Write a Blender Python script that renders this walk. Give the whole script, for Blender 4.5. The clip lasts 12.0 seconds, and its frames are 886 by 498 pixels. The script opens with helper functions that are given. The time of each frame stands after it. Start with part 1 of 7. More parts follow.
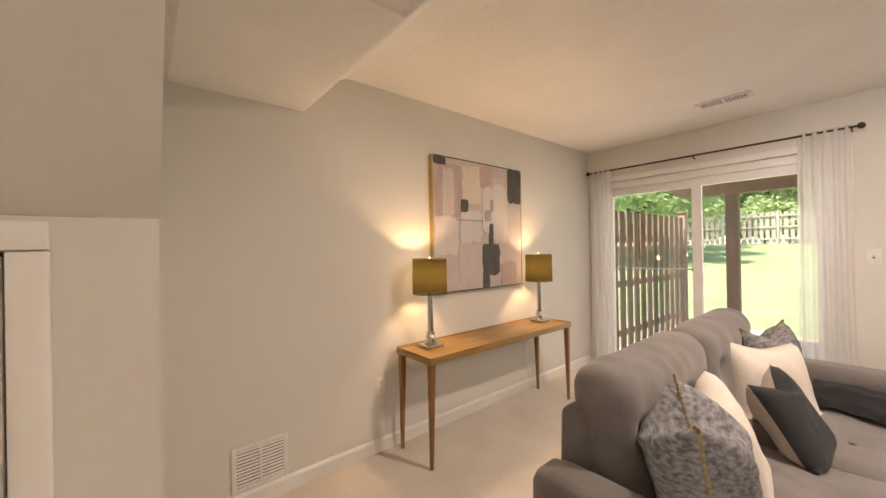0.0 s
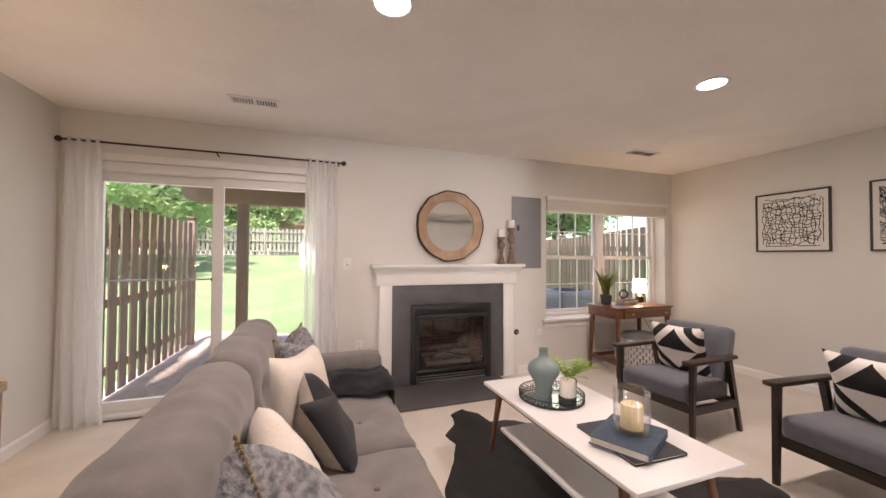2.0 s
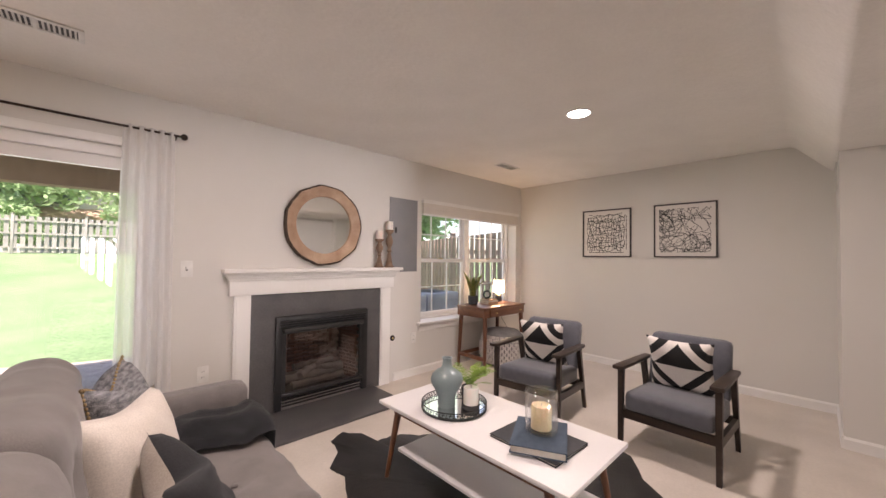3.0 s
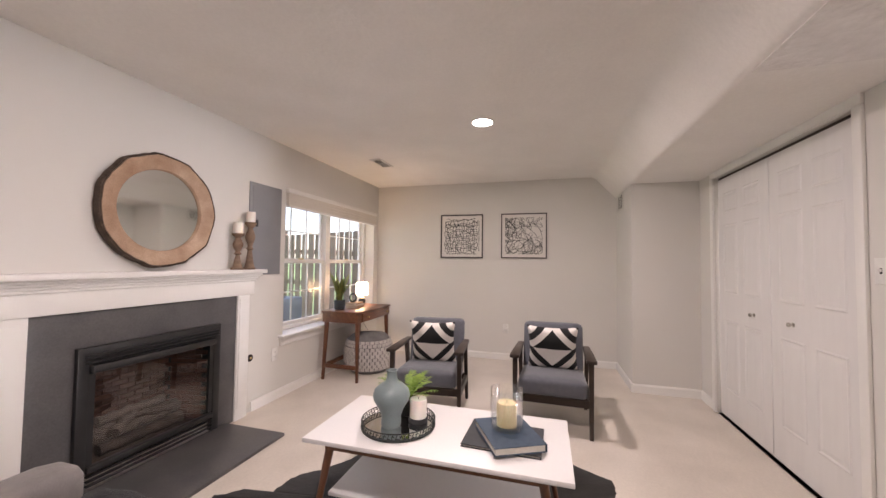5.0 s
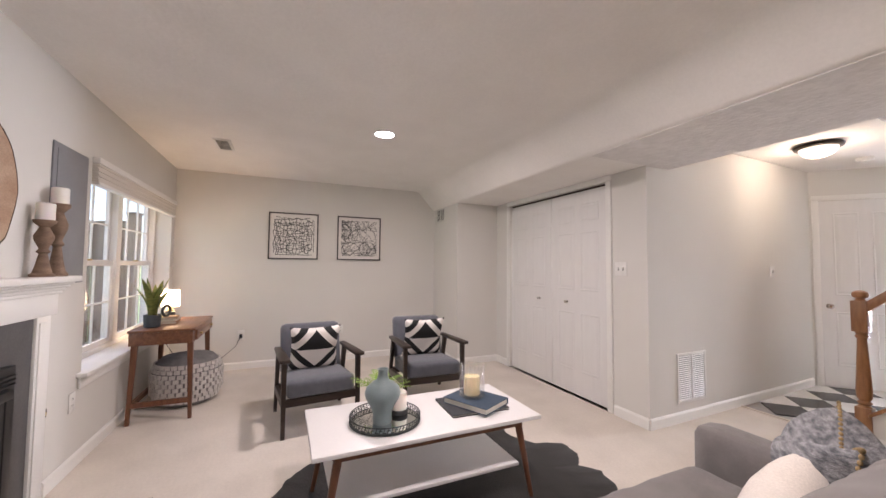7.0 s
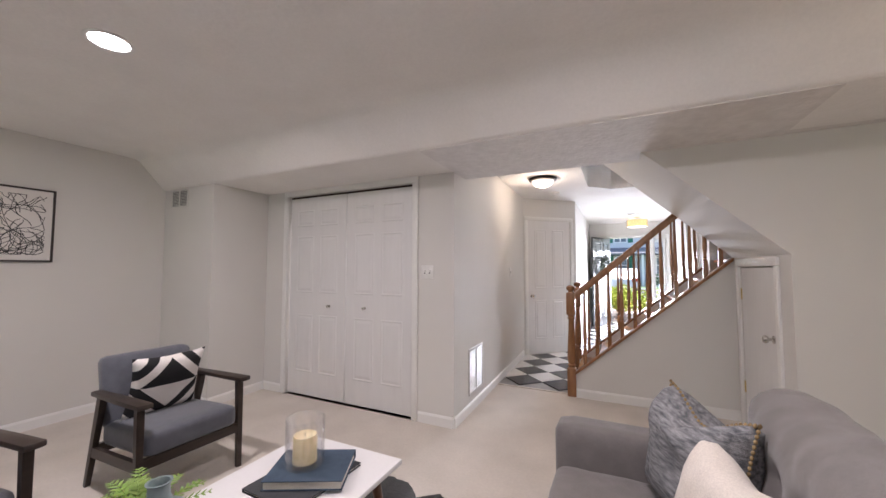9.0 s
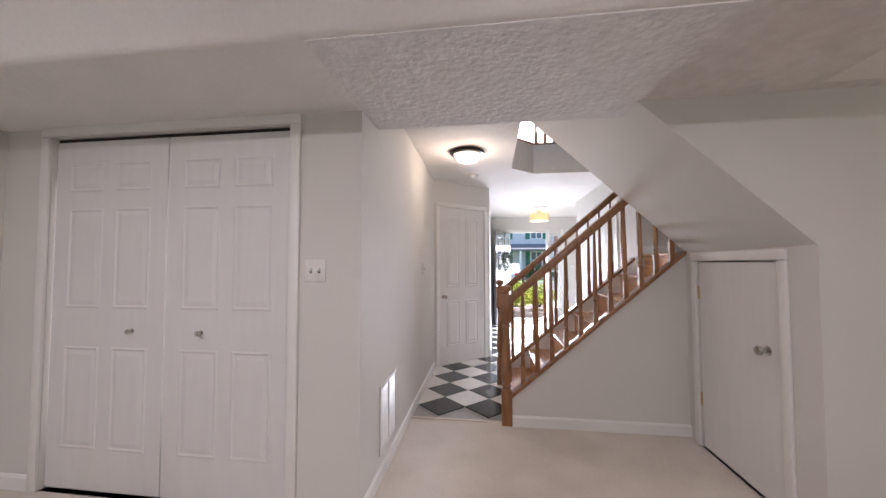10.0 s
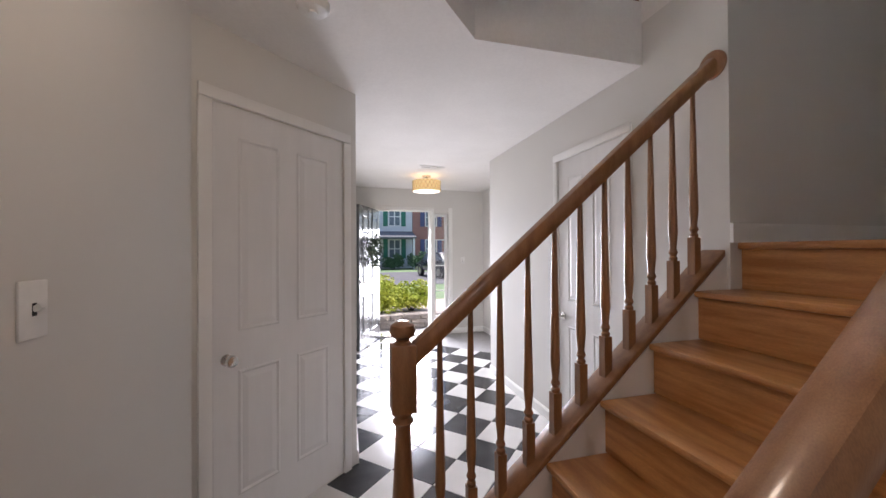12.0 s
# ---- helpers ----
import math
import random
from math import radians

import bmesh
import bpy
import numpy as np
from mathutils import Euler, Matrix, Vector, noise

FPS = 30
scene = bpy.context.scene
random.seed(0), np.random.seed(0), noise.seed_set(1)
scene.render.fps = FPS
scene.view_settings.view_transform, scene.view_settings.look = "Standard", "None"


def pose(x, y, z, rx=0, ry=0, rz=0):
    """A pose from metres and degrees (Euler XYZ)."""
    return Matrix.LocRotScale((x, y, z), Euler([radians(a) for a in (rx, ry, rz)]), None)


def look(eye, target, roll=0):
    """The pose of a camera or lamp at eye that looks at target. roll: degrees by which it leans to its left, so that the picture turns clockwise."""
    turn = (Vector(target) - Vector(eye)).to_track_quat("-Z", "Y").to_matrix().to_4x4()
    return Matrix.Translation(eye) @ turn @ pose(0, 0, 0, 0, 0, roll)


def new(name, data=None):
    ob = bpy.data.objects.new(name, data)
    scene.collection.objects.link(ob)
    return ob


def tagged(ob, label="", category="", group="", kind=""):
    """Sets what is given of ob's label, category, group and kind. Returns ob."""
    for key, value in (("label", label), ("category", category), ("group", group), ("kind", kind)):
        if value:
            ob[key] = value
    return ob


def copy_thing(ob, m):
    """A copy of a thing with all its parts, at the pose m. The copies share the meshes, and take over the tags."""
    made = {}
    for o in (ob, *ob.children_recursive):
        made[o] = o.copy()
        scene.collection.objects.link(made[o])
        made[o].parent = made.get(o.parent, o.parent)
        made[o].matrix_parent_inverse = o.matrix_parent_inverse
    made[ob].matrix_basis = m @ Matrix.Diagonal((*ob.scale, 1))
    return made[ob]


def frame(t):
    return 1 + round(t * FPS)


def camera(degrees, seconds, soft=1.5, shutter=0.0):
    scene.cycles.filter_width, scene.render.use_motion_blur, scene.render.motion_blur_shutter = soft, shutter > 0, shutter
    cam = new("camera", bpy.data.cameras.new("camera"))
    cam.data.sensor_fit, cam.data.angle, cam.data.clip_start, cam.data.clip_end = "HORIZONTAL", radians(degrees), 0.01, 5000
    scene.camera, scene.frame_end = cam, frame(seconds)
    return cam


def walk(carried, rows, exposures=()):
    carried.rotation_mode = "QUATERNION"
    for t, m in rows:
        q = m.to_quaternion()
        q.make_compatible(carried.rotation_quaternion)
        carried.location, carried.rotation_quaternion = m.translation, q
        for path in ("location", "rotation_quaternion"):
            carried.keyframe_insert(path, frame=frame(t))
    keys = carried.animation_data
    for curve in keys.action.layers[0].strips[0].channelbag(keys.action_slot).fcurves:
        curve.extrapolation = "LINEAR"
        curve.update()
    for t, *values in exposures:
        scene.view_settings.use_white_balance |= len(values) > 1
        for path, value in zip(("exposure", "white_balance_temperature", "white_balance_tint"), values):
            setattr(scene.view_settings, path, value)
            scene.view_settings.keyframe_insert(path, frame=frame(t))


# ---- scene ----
cam = camera(101.7, 12.0)
PATH = [
    (0, (2.077, -0.104, 1.301), (0.545, 1.181, 1.304), -1.0),
    (0.5, (1.931, -0.035, 1.296), (0.939, 1.702, 1.298), -0.7),
    (1, (1.871, 0.073, 1.284), (1.413, 2.019, 1.3), -0.3),
    (1.5, (1.818, 0.199, 1.275), (1.937, 2.195, 1.304), 0.1),
    (2, (1.785, 0.367, 1.272), (2.46, 2.249, 1.314), 0.3),
    (2.5, (1.72, 0.572, 1.297), (2.811, 2.247, 1.338), 0.5),
    (3, (1.615, 0.709, 1.298), (3.0, 2.152, 1.349), 0.7),
    (5, (1.383, 1.437, 1.276), (3.305, 1.987, 1.349), 0.7),
    (5.5, (1.296, 1.731, 1.264), (3.281, 1.959, 1.344), 0.8),
    (6, (1.239, 2.039, 1.272), (3.232, 1.902, 1.357), 0.7),
    (6.5, (1.186, 2.383, 1.266), (3.127, 1.909, 1.356), 0.6),
    (8.5, (1.651, 2.977, 1.305), (2.818, 1.356, 1.407), 0.3),
    (9, (1.98, 2.731, 1.291), (2.844, 0.93, 1.399), 0.1),
    (9.5, (2.29, 2.358, 1.298), (2.798, 0.426, 1.402), 0.1),
    (10, (2.519, 1.786, 1.295), (2.789, -0.194, 1.377), -0.1),
    (10.5, (2.669, 1.062, 1.32), (2.877, -0.927, 1.358), -0.1),
    (11, (2.729, 0.33, 1.352), (2.892, -1.663, 1.34), -0.2),
    (11.5, (2.721, -0.38, 1.332), (2.649, -2.379, 1.338), -0.2),
    (12, (2.622, -0.985, 1.357), (2.099, -2.915, 1.37), -0.3),
]
walk(cam, [(t, look(eye, target, roll)) for t, eye, target, roll in PATH],
     exposures=[(0, 1.69, 7800, 20), (0.6, 1.55, 7550, 20), (1.5, 1.49, 7200, 22), (2.5, 1.45, 6950, 24), (6.5, 1.66, 6450, 22), (8.5, 1.39, 6100, 20), (10, 1.25, 6050, 21), (11, 0.8, 6350, 24), (12, 0.54, 6300, 22)])

# ---------------------------------------------------------------- world, sun, large lights
world = bpy.data.worlds.new("sky_world")
scene.world = world
world.use_nodes = True
wn, wl = world.node_tree.nodes, world.node_tree.links
sky = wn.new("ShaderNodeTexSky")
sky.sky_type = 'NISHITA'
sky.sun_disc = False
sky.sun_elevation, sky.sun_rotation = radians(71.5), radians(193)
wl.new(sky.outputs[0], wn["Background"].inputs[0])
wn["Background"].inputs[1].default_value = 0.15

sun = new("sun", bpy.data.lights.new("sun", 'SUN'))
sun.data.energy, sun.data.angle, sun.data.color = 5.0, radians(4), (1.0, 0.95, 0.87)
sun.matrix_world = look((0, 0, 26), (2.0, 8.5, 0))


def area_lamp(name, m, size, watts, colour, size_y=None, shape='DISK'):
    lamp = new(name, bpy.data.lights.new(name, 'AREA'))
    lamp.data.energy, lamp.data.color, lamp.data.size = watts, colour, size
    lamp.data.shape = shape
    if size_y:
        lamp.data.size_y = size_y
    lamp.matrix_world = m
    return lamp


def bulb(name, place, watts, colour, radius=0.03):
    lamp = new(name, bpy.data.lights.new(name, 'POINT'))
    lamp.data.energy, lamp.data.color, lamp.data.shadow_soft_size = watts, colour, radius
    lamp.location = place
    return lamp


WARM, SOFT, DAY = (1.0, 0.70, 0.40), (1.0, 0.91, 0.85), (0.93, 0.97, 1.0)
# recessed ceiling lamps
for lx, ly in ((2.095, 1.897), (4.138, 1.918)):
    area_lamp("recessed_lamp_light", look((lx, ly, 2.345), (lx, ly, 0)), 0.14, 9.2, SOFT)
# daylight in the window openings
area_lamp("slider_daylight", look((1.0, 4.2, 1.05), (1.0, 0, 0.9)), 1.7, 3.5, DAY, 1.9, 'RECTANGLE')
area_lamp("window_daylight", look((5.19, 4.25, 1.3), (5.19, 0, 0.9)), 1.7, 2.5, DAY, 1.2, 'RECTANGLE')
front = area_lamp("front_door_daylight", look((1.6, -7.05, 0.95), (1.95, 0, -0.9)), 0.8, 50, DAY, 1.6, 'RECTANGLE')
front.data.spread = radians(105)
# fill lamp added behind an unseen upper opening to brighten the stairwell
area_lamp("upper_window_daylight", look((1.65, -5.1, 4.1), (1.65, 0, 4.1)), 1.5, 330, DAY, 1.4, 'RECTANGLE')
# lamps with shades
for ly in (1.36, 2.57):
    bulb("console_lamp_bulb", (0.19, ly, 1.14), 4.2, WARM, 0.03)
bulb("desk_lamp_bulb", (5.48, 3.66, 0.935), 5.5, WARM, 0.03)
bulb("hall_lamp_bulb", (2.75, -1.62, 2.235), 3.8, (1.0, 0.82, 0.6), 0.05)
bulb("foyer_lamp_bulb", (1.57, -5.69, 2.2), 0.25, (1.0, 0.82, 0.6), 0.05)

# ---------------------------------------------------------------- materials


def ramp_mix(nt, fac, a, b):
    mix = nt.nodes.new("ShaderNodeMix")
    mix.data_type = 'RGBA'
    nt.links.new(fac, mix.inputs[0])
    mix.inputs[6].default_value, mix.inputs[7].default_value = (*a, 1), (*b, 1)
    return mix.outputs[2]


def material(name, base, other=None, rough=0.6, metal=0.0, scale=8.0, fine=0.0, bump=0.0, bump_scale=120.0,
             stretch=(1, 1, 1), wave=0.0, sheen=0.0, coat=0.0, random_tone=0.0, detail=6.0, depth=0.004):
    """A surface with two tones mixed by stretched noise, fine grain and relief."""
    m = bpy.data.materials.new(name)
    m.use_nodes = True
    nt = m.node_tree
    bsdf = nt.nodes["Principled BSDF"]
    coord = nt.nodes.new("ShaderNodeTexCoord")
    mapping = nt.nodes.new("ShaderNodeMapping")
    mapping.inputs["Scale"].default_value = stretch
    nt.links.new(coord.outputs["Object"], mapping.inputs[0])
    other = other or tuple(c * 0.88 for c in base)
    n1 = nt.nodes.new("ShaderNodeTexNoise")
    n1.inputs["Scale"].default_value, n1.inputs["Detail"].default_value = scale, detail
    nt.links.new(mapping.outputs[0], n1.inputs[0])
    ramp = nt.nodes.new("ShaderNodeMapRange")
    ramp.inputs[1].default_value, ramp.inputs[2].default_value = 0.32, 0.68
    nt.links.new(n1.outputs[0], ramp.inputs[0])
    fac = ramp.outputs[0]
    if wave:
        w = nt.nodes.new("ShaderNodeTexWave")
        w.inputs["Scale"].default_value, w.inputs["Distortion"].default_value = wave, 5.0
        w.inputs["Detail"].default_value, w.inputs["Detail Scale"].default_value = 3.0, 1.2
        nt.links.new(mapping.outputs[0], w.inputs[0])
        mult = nt.nodes.new("ShaderNodeMath")
        mult.operation = 'MULTIPLY'
        nt.links.new(w.outputs["Fac"], mult.inputs[0])
        nt.links.new(fac, mult.inputs[1])
        fac = mult.outputs[0]
    colour = ramp_mix(nt, fac, base, other)
    if fine:
        n2 = nt.nodes.new("ShaderNodeTexNoise")
        n2.inputs["Scale"].default_value, n2.inputs["Detail"].default_value = scale * 22, 3
        nt.links.new(mapping.outputs[0], n2.inputs[0])
        mr = nt.nodes.new("ShaderNodeMapRange")
        mr.inputs[1].default_value, mr.inputs[2].default_value = 0.3, 0.7
        mr.inputs[3].default_value, mr.inputs[4].default_value = 1 - fine, 1 + fine
        nt.links.new(n2.outputs[0], mr.inputs[0])
        vm = nt.nodes.new("ShaderNodeVectorMath")
        vm.operation = 'SCALE'
        nt.links.new(colour, vm.inputs[0])
        nt.links.new(mr.outputs[0], vm.inputs["Scale"])
        colour = vm.outputs[0]
    if random_tone:
        info = nt.nodes.new("ShaderNodeObjectInfo")
        mr2 = nt.nodes.new("ShaderNodeMapRange")
        mr2.inputs[3].default_value, mr2.inputs[4].default_value = 1 - random_tone, 1 + random_tone
        nt.links.new(info.outputs["Random"], mr2.inputs[0])
        vm2 = nt.nodes.new("ShaderNodeVectorMath")
        vm2.operation = 'SCALE'
        nt.links.new(colour, vm2.inputs[0])
        nt.links.new(mr2.outputs[0], vm2.inputs["Scale"])
        colour = vm2.outputs[0]
    nt.links.new(colour, bsdf.inputs["Base Color"])
    rr = nt.nodes.new("ShaderNodeMapRange")
    rr.inputs[3].default_value, rr.inputs[4].default_value = max(rough - 0.06, 0.02), min(rough + 0.06, 1)
    nt.links.new(n1.outputs[0], rr.inputs[0])
    nt.links.new(rr.outputs[0], bsdf.inputs["Roughness"])
    bsdf.inputs["Metallic"].default_value = metal
    if sheen:
        bsdf.inputs["Sheen Weight"].default_value = sheen
        bsdf.inputs["Sheen Roughness"].default_value = 0.5
    if coat:
        bsdf.inputs["Coat Weight"].default_value = coat
        bsdf.inputs["Coat Roughness"].default_value = 0.12
    if bump:
        n3 = nt.nodes.new("ShaderNodeTexNoise")
        n3.inputs["Scale"].default_value, n3.inputs["Detail"].default_value = bump_scale, 4
        nt.links.new(mapping.outputs[0], n3.inputs[0])
        b = nt.nodes.new("ShaderNodeBump")
        b.inputs["Strength"].default_value, b.inputs["Distance"].default_value = bump, depth
        nt.links.new(n3.outputs[0], b.inputs["Height"])
        nt.links.new(b.outputs[0], bsdf.inputs["Normal"])
    return m


def glass(name, colour=(1, 1, 1), rough=0.0, gloss=0.045):
    """Thin clear sheet: mostly see-through with a mirror gloss at grazing angles."""
    m = bpy.data.materials.new(name)
    m.use_nodes = True
    nt = m.node_tree
    nt.nodes.remove(nt.nodes["Principled BSDF"])
    out = nt.nodes["Material Output"]
    tr, gl, mx = (nt.nodes.new(k) for k in ("ShaderNodeBsdfTransparent", "ShaderNodeBsdfGlossy", "ShaderNodeMixShader"))
    lw = nt.nodes.new("ShaderNodeLayerWeight")
    lw.inputs[0].default_value = 0.5
    pw = nt.nodes.new("ShaderNodeMath")
    pw.operation = 'POWER'
    pw.inputs[1].default_value = 4.0
    nt.links.new(lw.outputs["Facing"], pw.inputs[0])
    fr = nt.nodes.new("ShaderNodeMapRange")
    fr.inputs[3].default_value, fr.inputs[4].default_value = gloss, 0.8
    nt.links.new(pw.outputs[0], fr.inputs[0])
    tr.inputs[0].default_value = (*colour, 1)
    gl.inputs["Roughness"].default_value = rough
    nt.links.new(fr.outputs[0], mx.inputs[0])
    nt.links.new(tr.outputs[0], mx.inputs[1])
    nt.links.new(gl.outputs[0], mx.inputs[2])
    nt.links.new(mx.outputs[0], out.inputs[0])
    return m


def glow(name, colour, strength, base=(0.9, 0.9, 0.88)):
    m = bpy.data.materials.new(name)
    m.use_nodes = True
    b = m.node_tree.nodes["Principled BSDF"]
    b.inputs["Base Color"].default_value = (*base, 1)
    b.inputs["Emission Color"].default_value = (*colour, 1)
    b.inputs["Emission Strength"].default_value = strength
    b.inputs["Roughness"].default_value = 0.5
    return m


def cloth_sheer(name, colour, clear):
    """Thin cloth that lets light and some of the view through."""
    m = bpy.data.materials.new(name)
    m.use_nodes = True
    nt = m.node_tree
    nt.nodes.remove(nt.nodes["Principled BSDF"])
    out = nt.nodes["Material Output"]
    df, tl, tr = (nt.nodes.new(k) for k in ("ShaderNodeBsdfDiffuse", "ShaderNodeBsdfTranslucent", "ShaderNodeBsdfTransparent"))
    df.inputs[0].default_value = tl.inputs[0].default_value = (*colour, 1)
    a, b = nt.nodes.new("ShaderNodeMixShader"), nt.nodes.new("ShaderNodeMixShader")
    a.inputs[0].default_value, b.inputs[0].default_value = 0.5, clear
    weave = nt.nodes.new("ShaderNodeTexNoise")
    weave.inputs["Scale"].default_value = 30
    mr = nt.nodes.new("ShaderNodeMapRange")
    mr.inputs[3].default_value, mr.inputs[4].default_value = clear - 0.08, clear + 0.08
    nt.links.new(weave.outputs[0], mr.inputs[0])
    nt.links.new(mr.outputs[0], b.inputs[0])
    nt.links.new(df.outputs[0], a.inputs[1]), nt.links.new(tl.outputs[0], a.inputs[2])
    nt.links.new(a.outputs[0], b.inputs[1]), nt.links.new(tr.outputs[0], b.inputs[2])
    nt.links.new(b.outputs[0], out.inputs[0])
    return m


M_WALL = material("wall_paint", (0.70, 0.683, 0.645), (0.675, 0.658, 0.62), 0.75, scale=1.3, bump=0.10, bump_scale=260, depth=0.001)
M_CEIL = material("ceiling_texture", (0.85, 0.825, 0.79), (0.81, 0.785, 0.75), 0.85, scale=3, fine=0.02, bump=0.5, bump_scale=26, depth=0.005)
M_CEIL_ROUGH = material("ceiling_stipple", (0.79, 0.76, 0.73), (0.70, 0.67, 0.64), 0.85, scale=16, fine=0.03, bump=0.8, bump_scale=30, depth=0.008)
M_TRIM = material("white_trim", (0.82, 0.81, 0.78), (0.79, 0.78, 0.75), 0.38, scale=4, bump=0.05, bump_scale=90, depth=0.001)
M_DOOR = material("white_door_paint", (0.76, 0.75, 0.735), (0.73, 0.72, 0.705), 0.42, scale=3, bump=0.06, bump_scale=60, stretch=(6, 6, 1), depth=0.001)
M_CARPET = material("cream_carpet", (0.71, 0.645, 0.57), (0.61, 0.55, 0.48), 0.98, scale=2.6, fine=0.04, bump=0.3, bump_scale=420, depth=0.006, sheen=0.2)
M_TILE_W = material("white_tile", (0.80, 0.79, 0.77), (0.74, 0.73, 0.71), 0.14, scale=5, random_tone=0.05, fine=0.02)
M_TILE_B = material("black_tile", (0.035, 0.036, 0.04), (0.06, 0.06, 0.065), 0.14, scale=6, random_tone=0.2, fine=0.05)
M_GROUT = material("grey_grout", (0.42, 0.41, 0.40), rough=0.9, scale=20, fine=0.1)
M_OAK = material("oak_stair", (0.64, 0.325, 0.115), (0.40, 0.165, 0.048), 0.34, scale=3.2, stretch=(8, 1.0, 11), fine=0.13, coat=0.3, bump=0.05, bump_scale=40)
M_OAK_UP = material("oak_rail", (0.35, 0.165, 0.064), (0.22, 0.095, 0.036), 0.34, scale=4, stretch=(7, 7, 1.2), fine=0.14, coat=0.4, bump=0.05, bump_scale=40)
M_BLACK = material("black_metal", (0.018, 0.018, 0.02), (0.03, 0.03, 0.032), 0.45, scale=12, fine=0.1)
M_BRONZE = material("dark_bronze", (0.055, 0.04, 0.03), (0.03, 0.022, 0.018), 0.4, metal=0.7, scale=12)
M_NICKEL = material("brushed_nickel", (0.62, 0.60, 0.56), (0.52, 0.50, 0.47), 0.24, metal=1.0, scale=30, stretch=(1, 1, 8))
M_BRASS = material("worn_brass", (0.62, 0.47, 0.22), (0.5, 0.36, 0.16), 0.3, metal=1.0, scale=30)
M_PLATE = material("white_plastic", (0.82, 0.81, 0.78), rough=0.35, scale=20)
M_GLASS = glass("window_glass")
# near-black: stands for shade in gaps and slots, also colours the roof
M_DARK = material("dark_void", (0.02, 0.02, 0.02), rough=0.9)

# ---------------------------------------------------------------- mesh helpers


def bm_box(bm, x0, x1, y0, y1, z0, z1):
    m = Matrix.Translation(((x0 + x1) / 2, (y0 + y1) / 2, (z0 + z1) / 2)) @ Matrix.Diagonal((x1 - x0, y1 - y0, z1 - z0, 1))
    return bmesh.ops.create_cube(bm, size=1, matrix=m)["verts"]


def bm_prism(bm, outline, lo, hi, axis='z'):
    """A closed outline in the plane across axis, drawn out from lo to hi."""
    def at(a, b, c):
        return {'z': (a, b, c), 'y': (a, c, b), 'x': (c, a, b)}[axis]
    low = [bm.verts.new(at(a, b, lo)) for a, b in outline]
    top = [bm.verts.new(at(a, b, hi)) for a, b in outline]
    bm.faces.new(low), bm.faces.new(top)
    for i in range(len(outline)):
        j = (i + 1) % len(outline)
        bm.faces.new((low[i], low[j], top[j], top[i]))
    bmesh.ops.recalc_face_normals(bm, faces=bm.faces)
    return low + top


def bm_lathe(bm, profile, segments=24, place=(0, 0, 0), cap=True):
    """A profile of (radius, height) turned about the upright axis."""
    rings = []
    for r, z in profile:
        rings.append([bm.verts.new((place[0] + r * math.cos(2 * math.pi * k / segments), place[1] + r * math.sin(2 * math.pi * k / segments), place[2] + z)) for k in range(segments)])
    for a, b in zip(rings, rings[1:]):
        for k in range(segments):
            l = (k + 1) % segments
            bm.faces.new((a[k], a[l], b[l], b[k]))
    if cap:
        bm.faces.new(list(reversed(rings[0]))), bm.faces.new(rings[-1])
    return rings


def bm_tube(bm, points, radius, segments=8):
    """A round bar along a line of points; radius may be one number or one per point."""
    rings = []
    pts = [Vector(p) for p in points]
    for i, p in enumerate(pts):
        d = (pts[min(i + 1, len(pts) - 1)] - pts[max(i - 1, 0)]).normalized()
        q = d.to_track_quat('Z', 'Y')
        r = radius[i] if isinstance(radius, (list, tuple)) else radius
        rings.append([bm.verts.new(p + q @ Vector((r * math.cos(2 * math.pi * k / segments), r * math.sin(2 * math.pi * k / segments), 0))) for k in range(segments)])
    for a, b in zip(rings, rings[1:]):
        for k in range(segments):
            l = (k + 1) % segments
            bm.faces.new((a[k], a[l], b[l], b[k]))
    bm.faces.new(list(reversed(rings[0]))), bm.faces.new(rings[-1])
    return rings


def bm_beam(bm, a, b, w, h, up=(0, 0, 1), w2=None, h2=None):
    """A square bar from a to b, w by h across, tapering to w2 by h2."""
    a, b = Vector(a), Vector(b)
    d = (b - a).normalized()
    side = d.cross(Vector(up)).normalized()
    top = side.cross(d).normalized()
    vs = []
    for p, ww, hh in ((a, w, h), (b, w2 or w, h2 or h)):
        vs.append([bm.verts.new(p + side * ww / 2 * s + top * hh / 2 * t) for s, t in ((-1, -1), (1, -1), (1, 1), (-1, 1))])
    bm.faces.new(list(reversed(vs[0]))), bm.faces.new(vs[1])
    for k in range(4):
        l = (k + 1) % 4
        bm.faces.new((vs[0][k], vs[0][l], vs[1][l], vs[1][k]))
    return vs[0] + vs[1]


def soften(bm, width, segments=2):
    bmesh.ops.bevel(bm, geom=list(bm.edges), offset=width, segments=segments, profile=0.5, affect='EDGES', clamp_overlap=True)


def part(name, bm, mat, parent=None, label="", smooth=False):
    """Links a bmesh as one mesh object, under a thing or a part if one is given."""
    bmesh.ops.recalc_face_normals(bm, faces=bm.faces)
    me = bpy.data.meshes.new(name)
    bm.to_mesh(me)
    bm.free()
    if smooth:
        me.polygons.foreach_set("use_smooth", [True] * len(me.polygons))
        if smooth != "all":
            me.set_sharp_from_angle(angle=radians(40))
    for m in (mat if isinstance(mat, (list, tuple)) else (mat,)):
        me.materials.append(m)
    ob = new(name, me)
    if parent:
        ob.parent = parent
    if label:
        ob["label"] = label
    return ob


def box(name, x0, x1, y0, y1, z0, z1, mat, parent=None, label="", bevel=0.0, segments=2):
    bm = bmesh.new()
    bm_box(bm, x0, x1, y0, y1, z0, z1)
    if bevel:
        soften(bm, bevel, segments)
    return part(name, bm, mat, parent, label, smooth=bevel > 0)


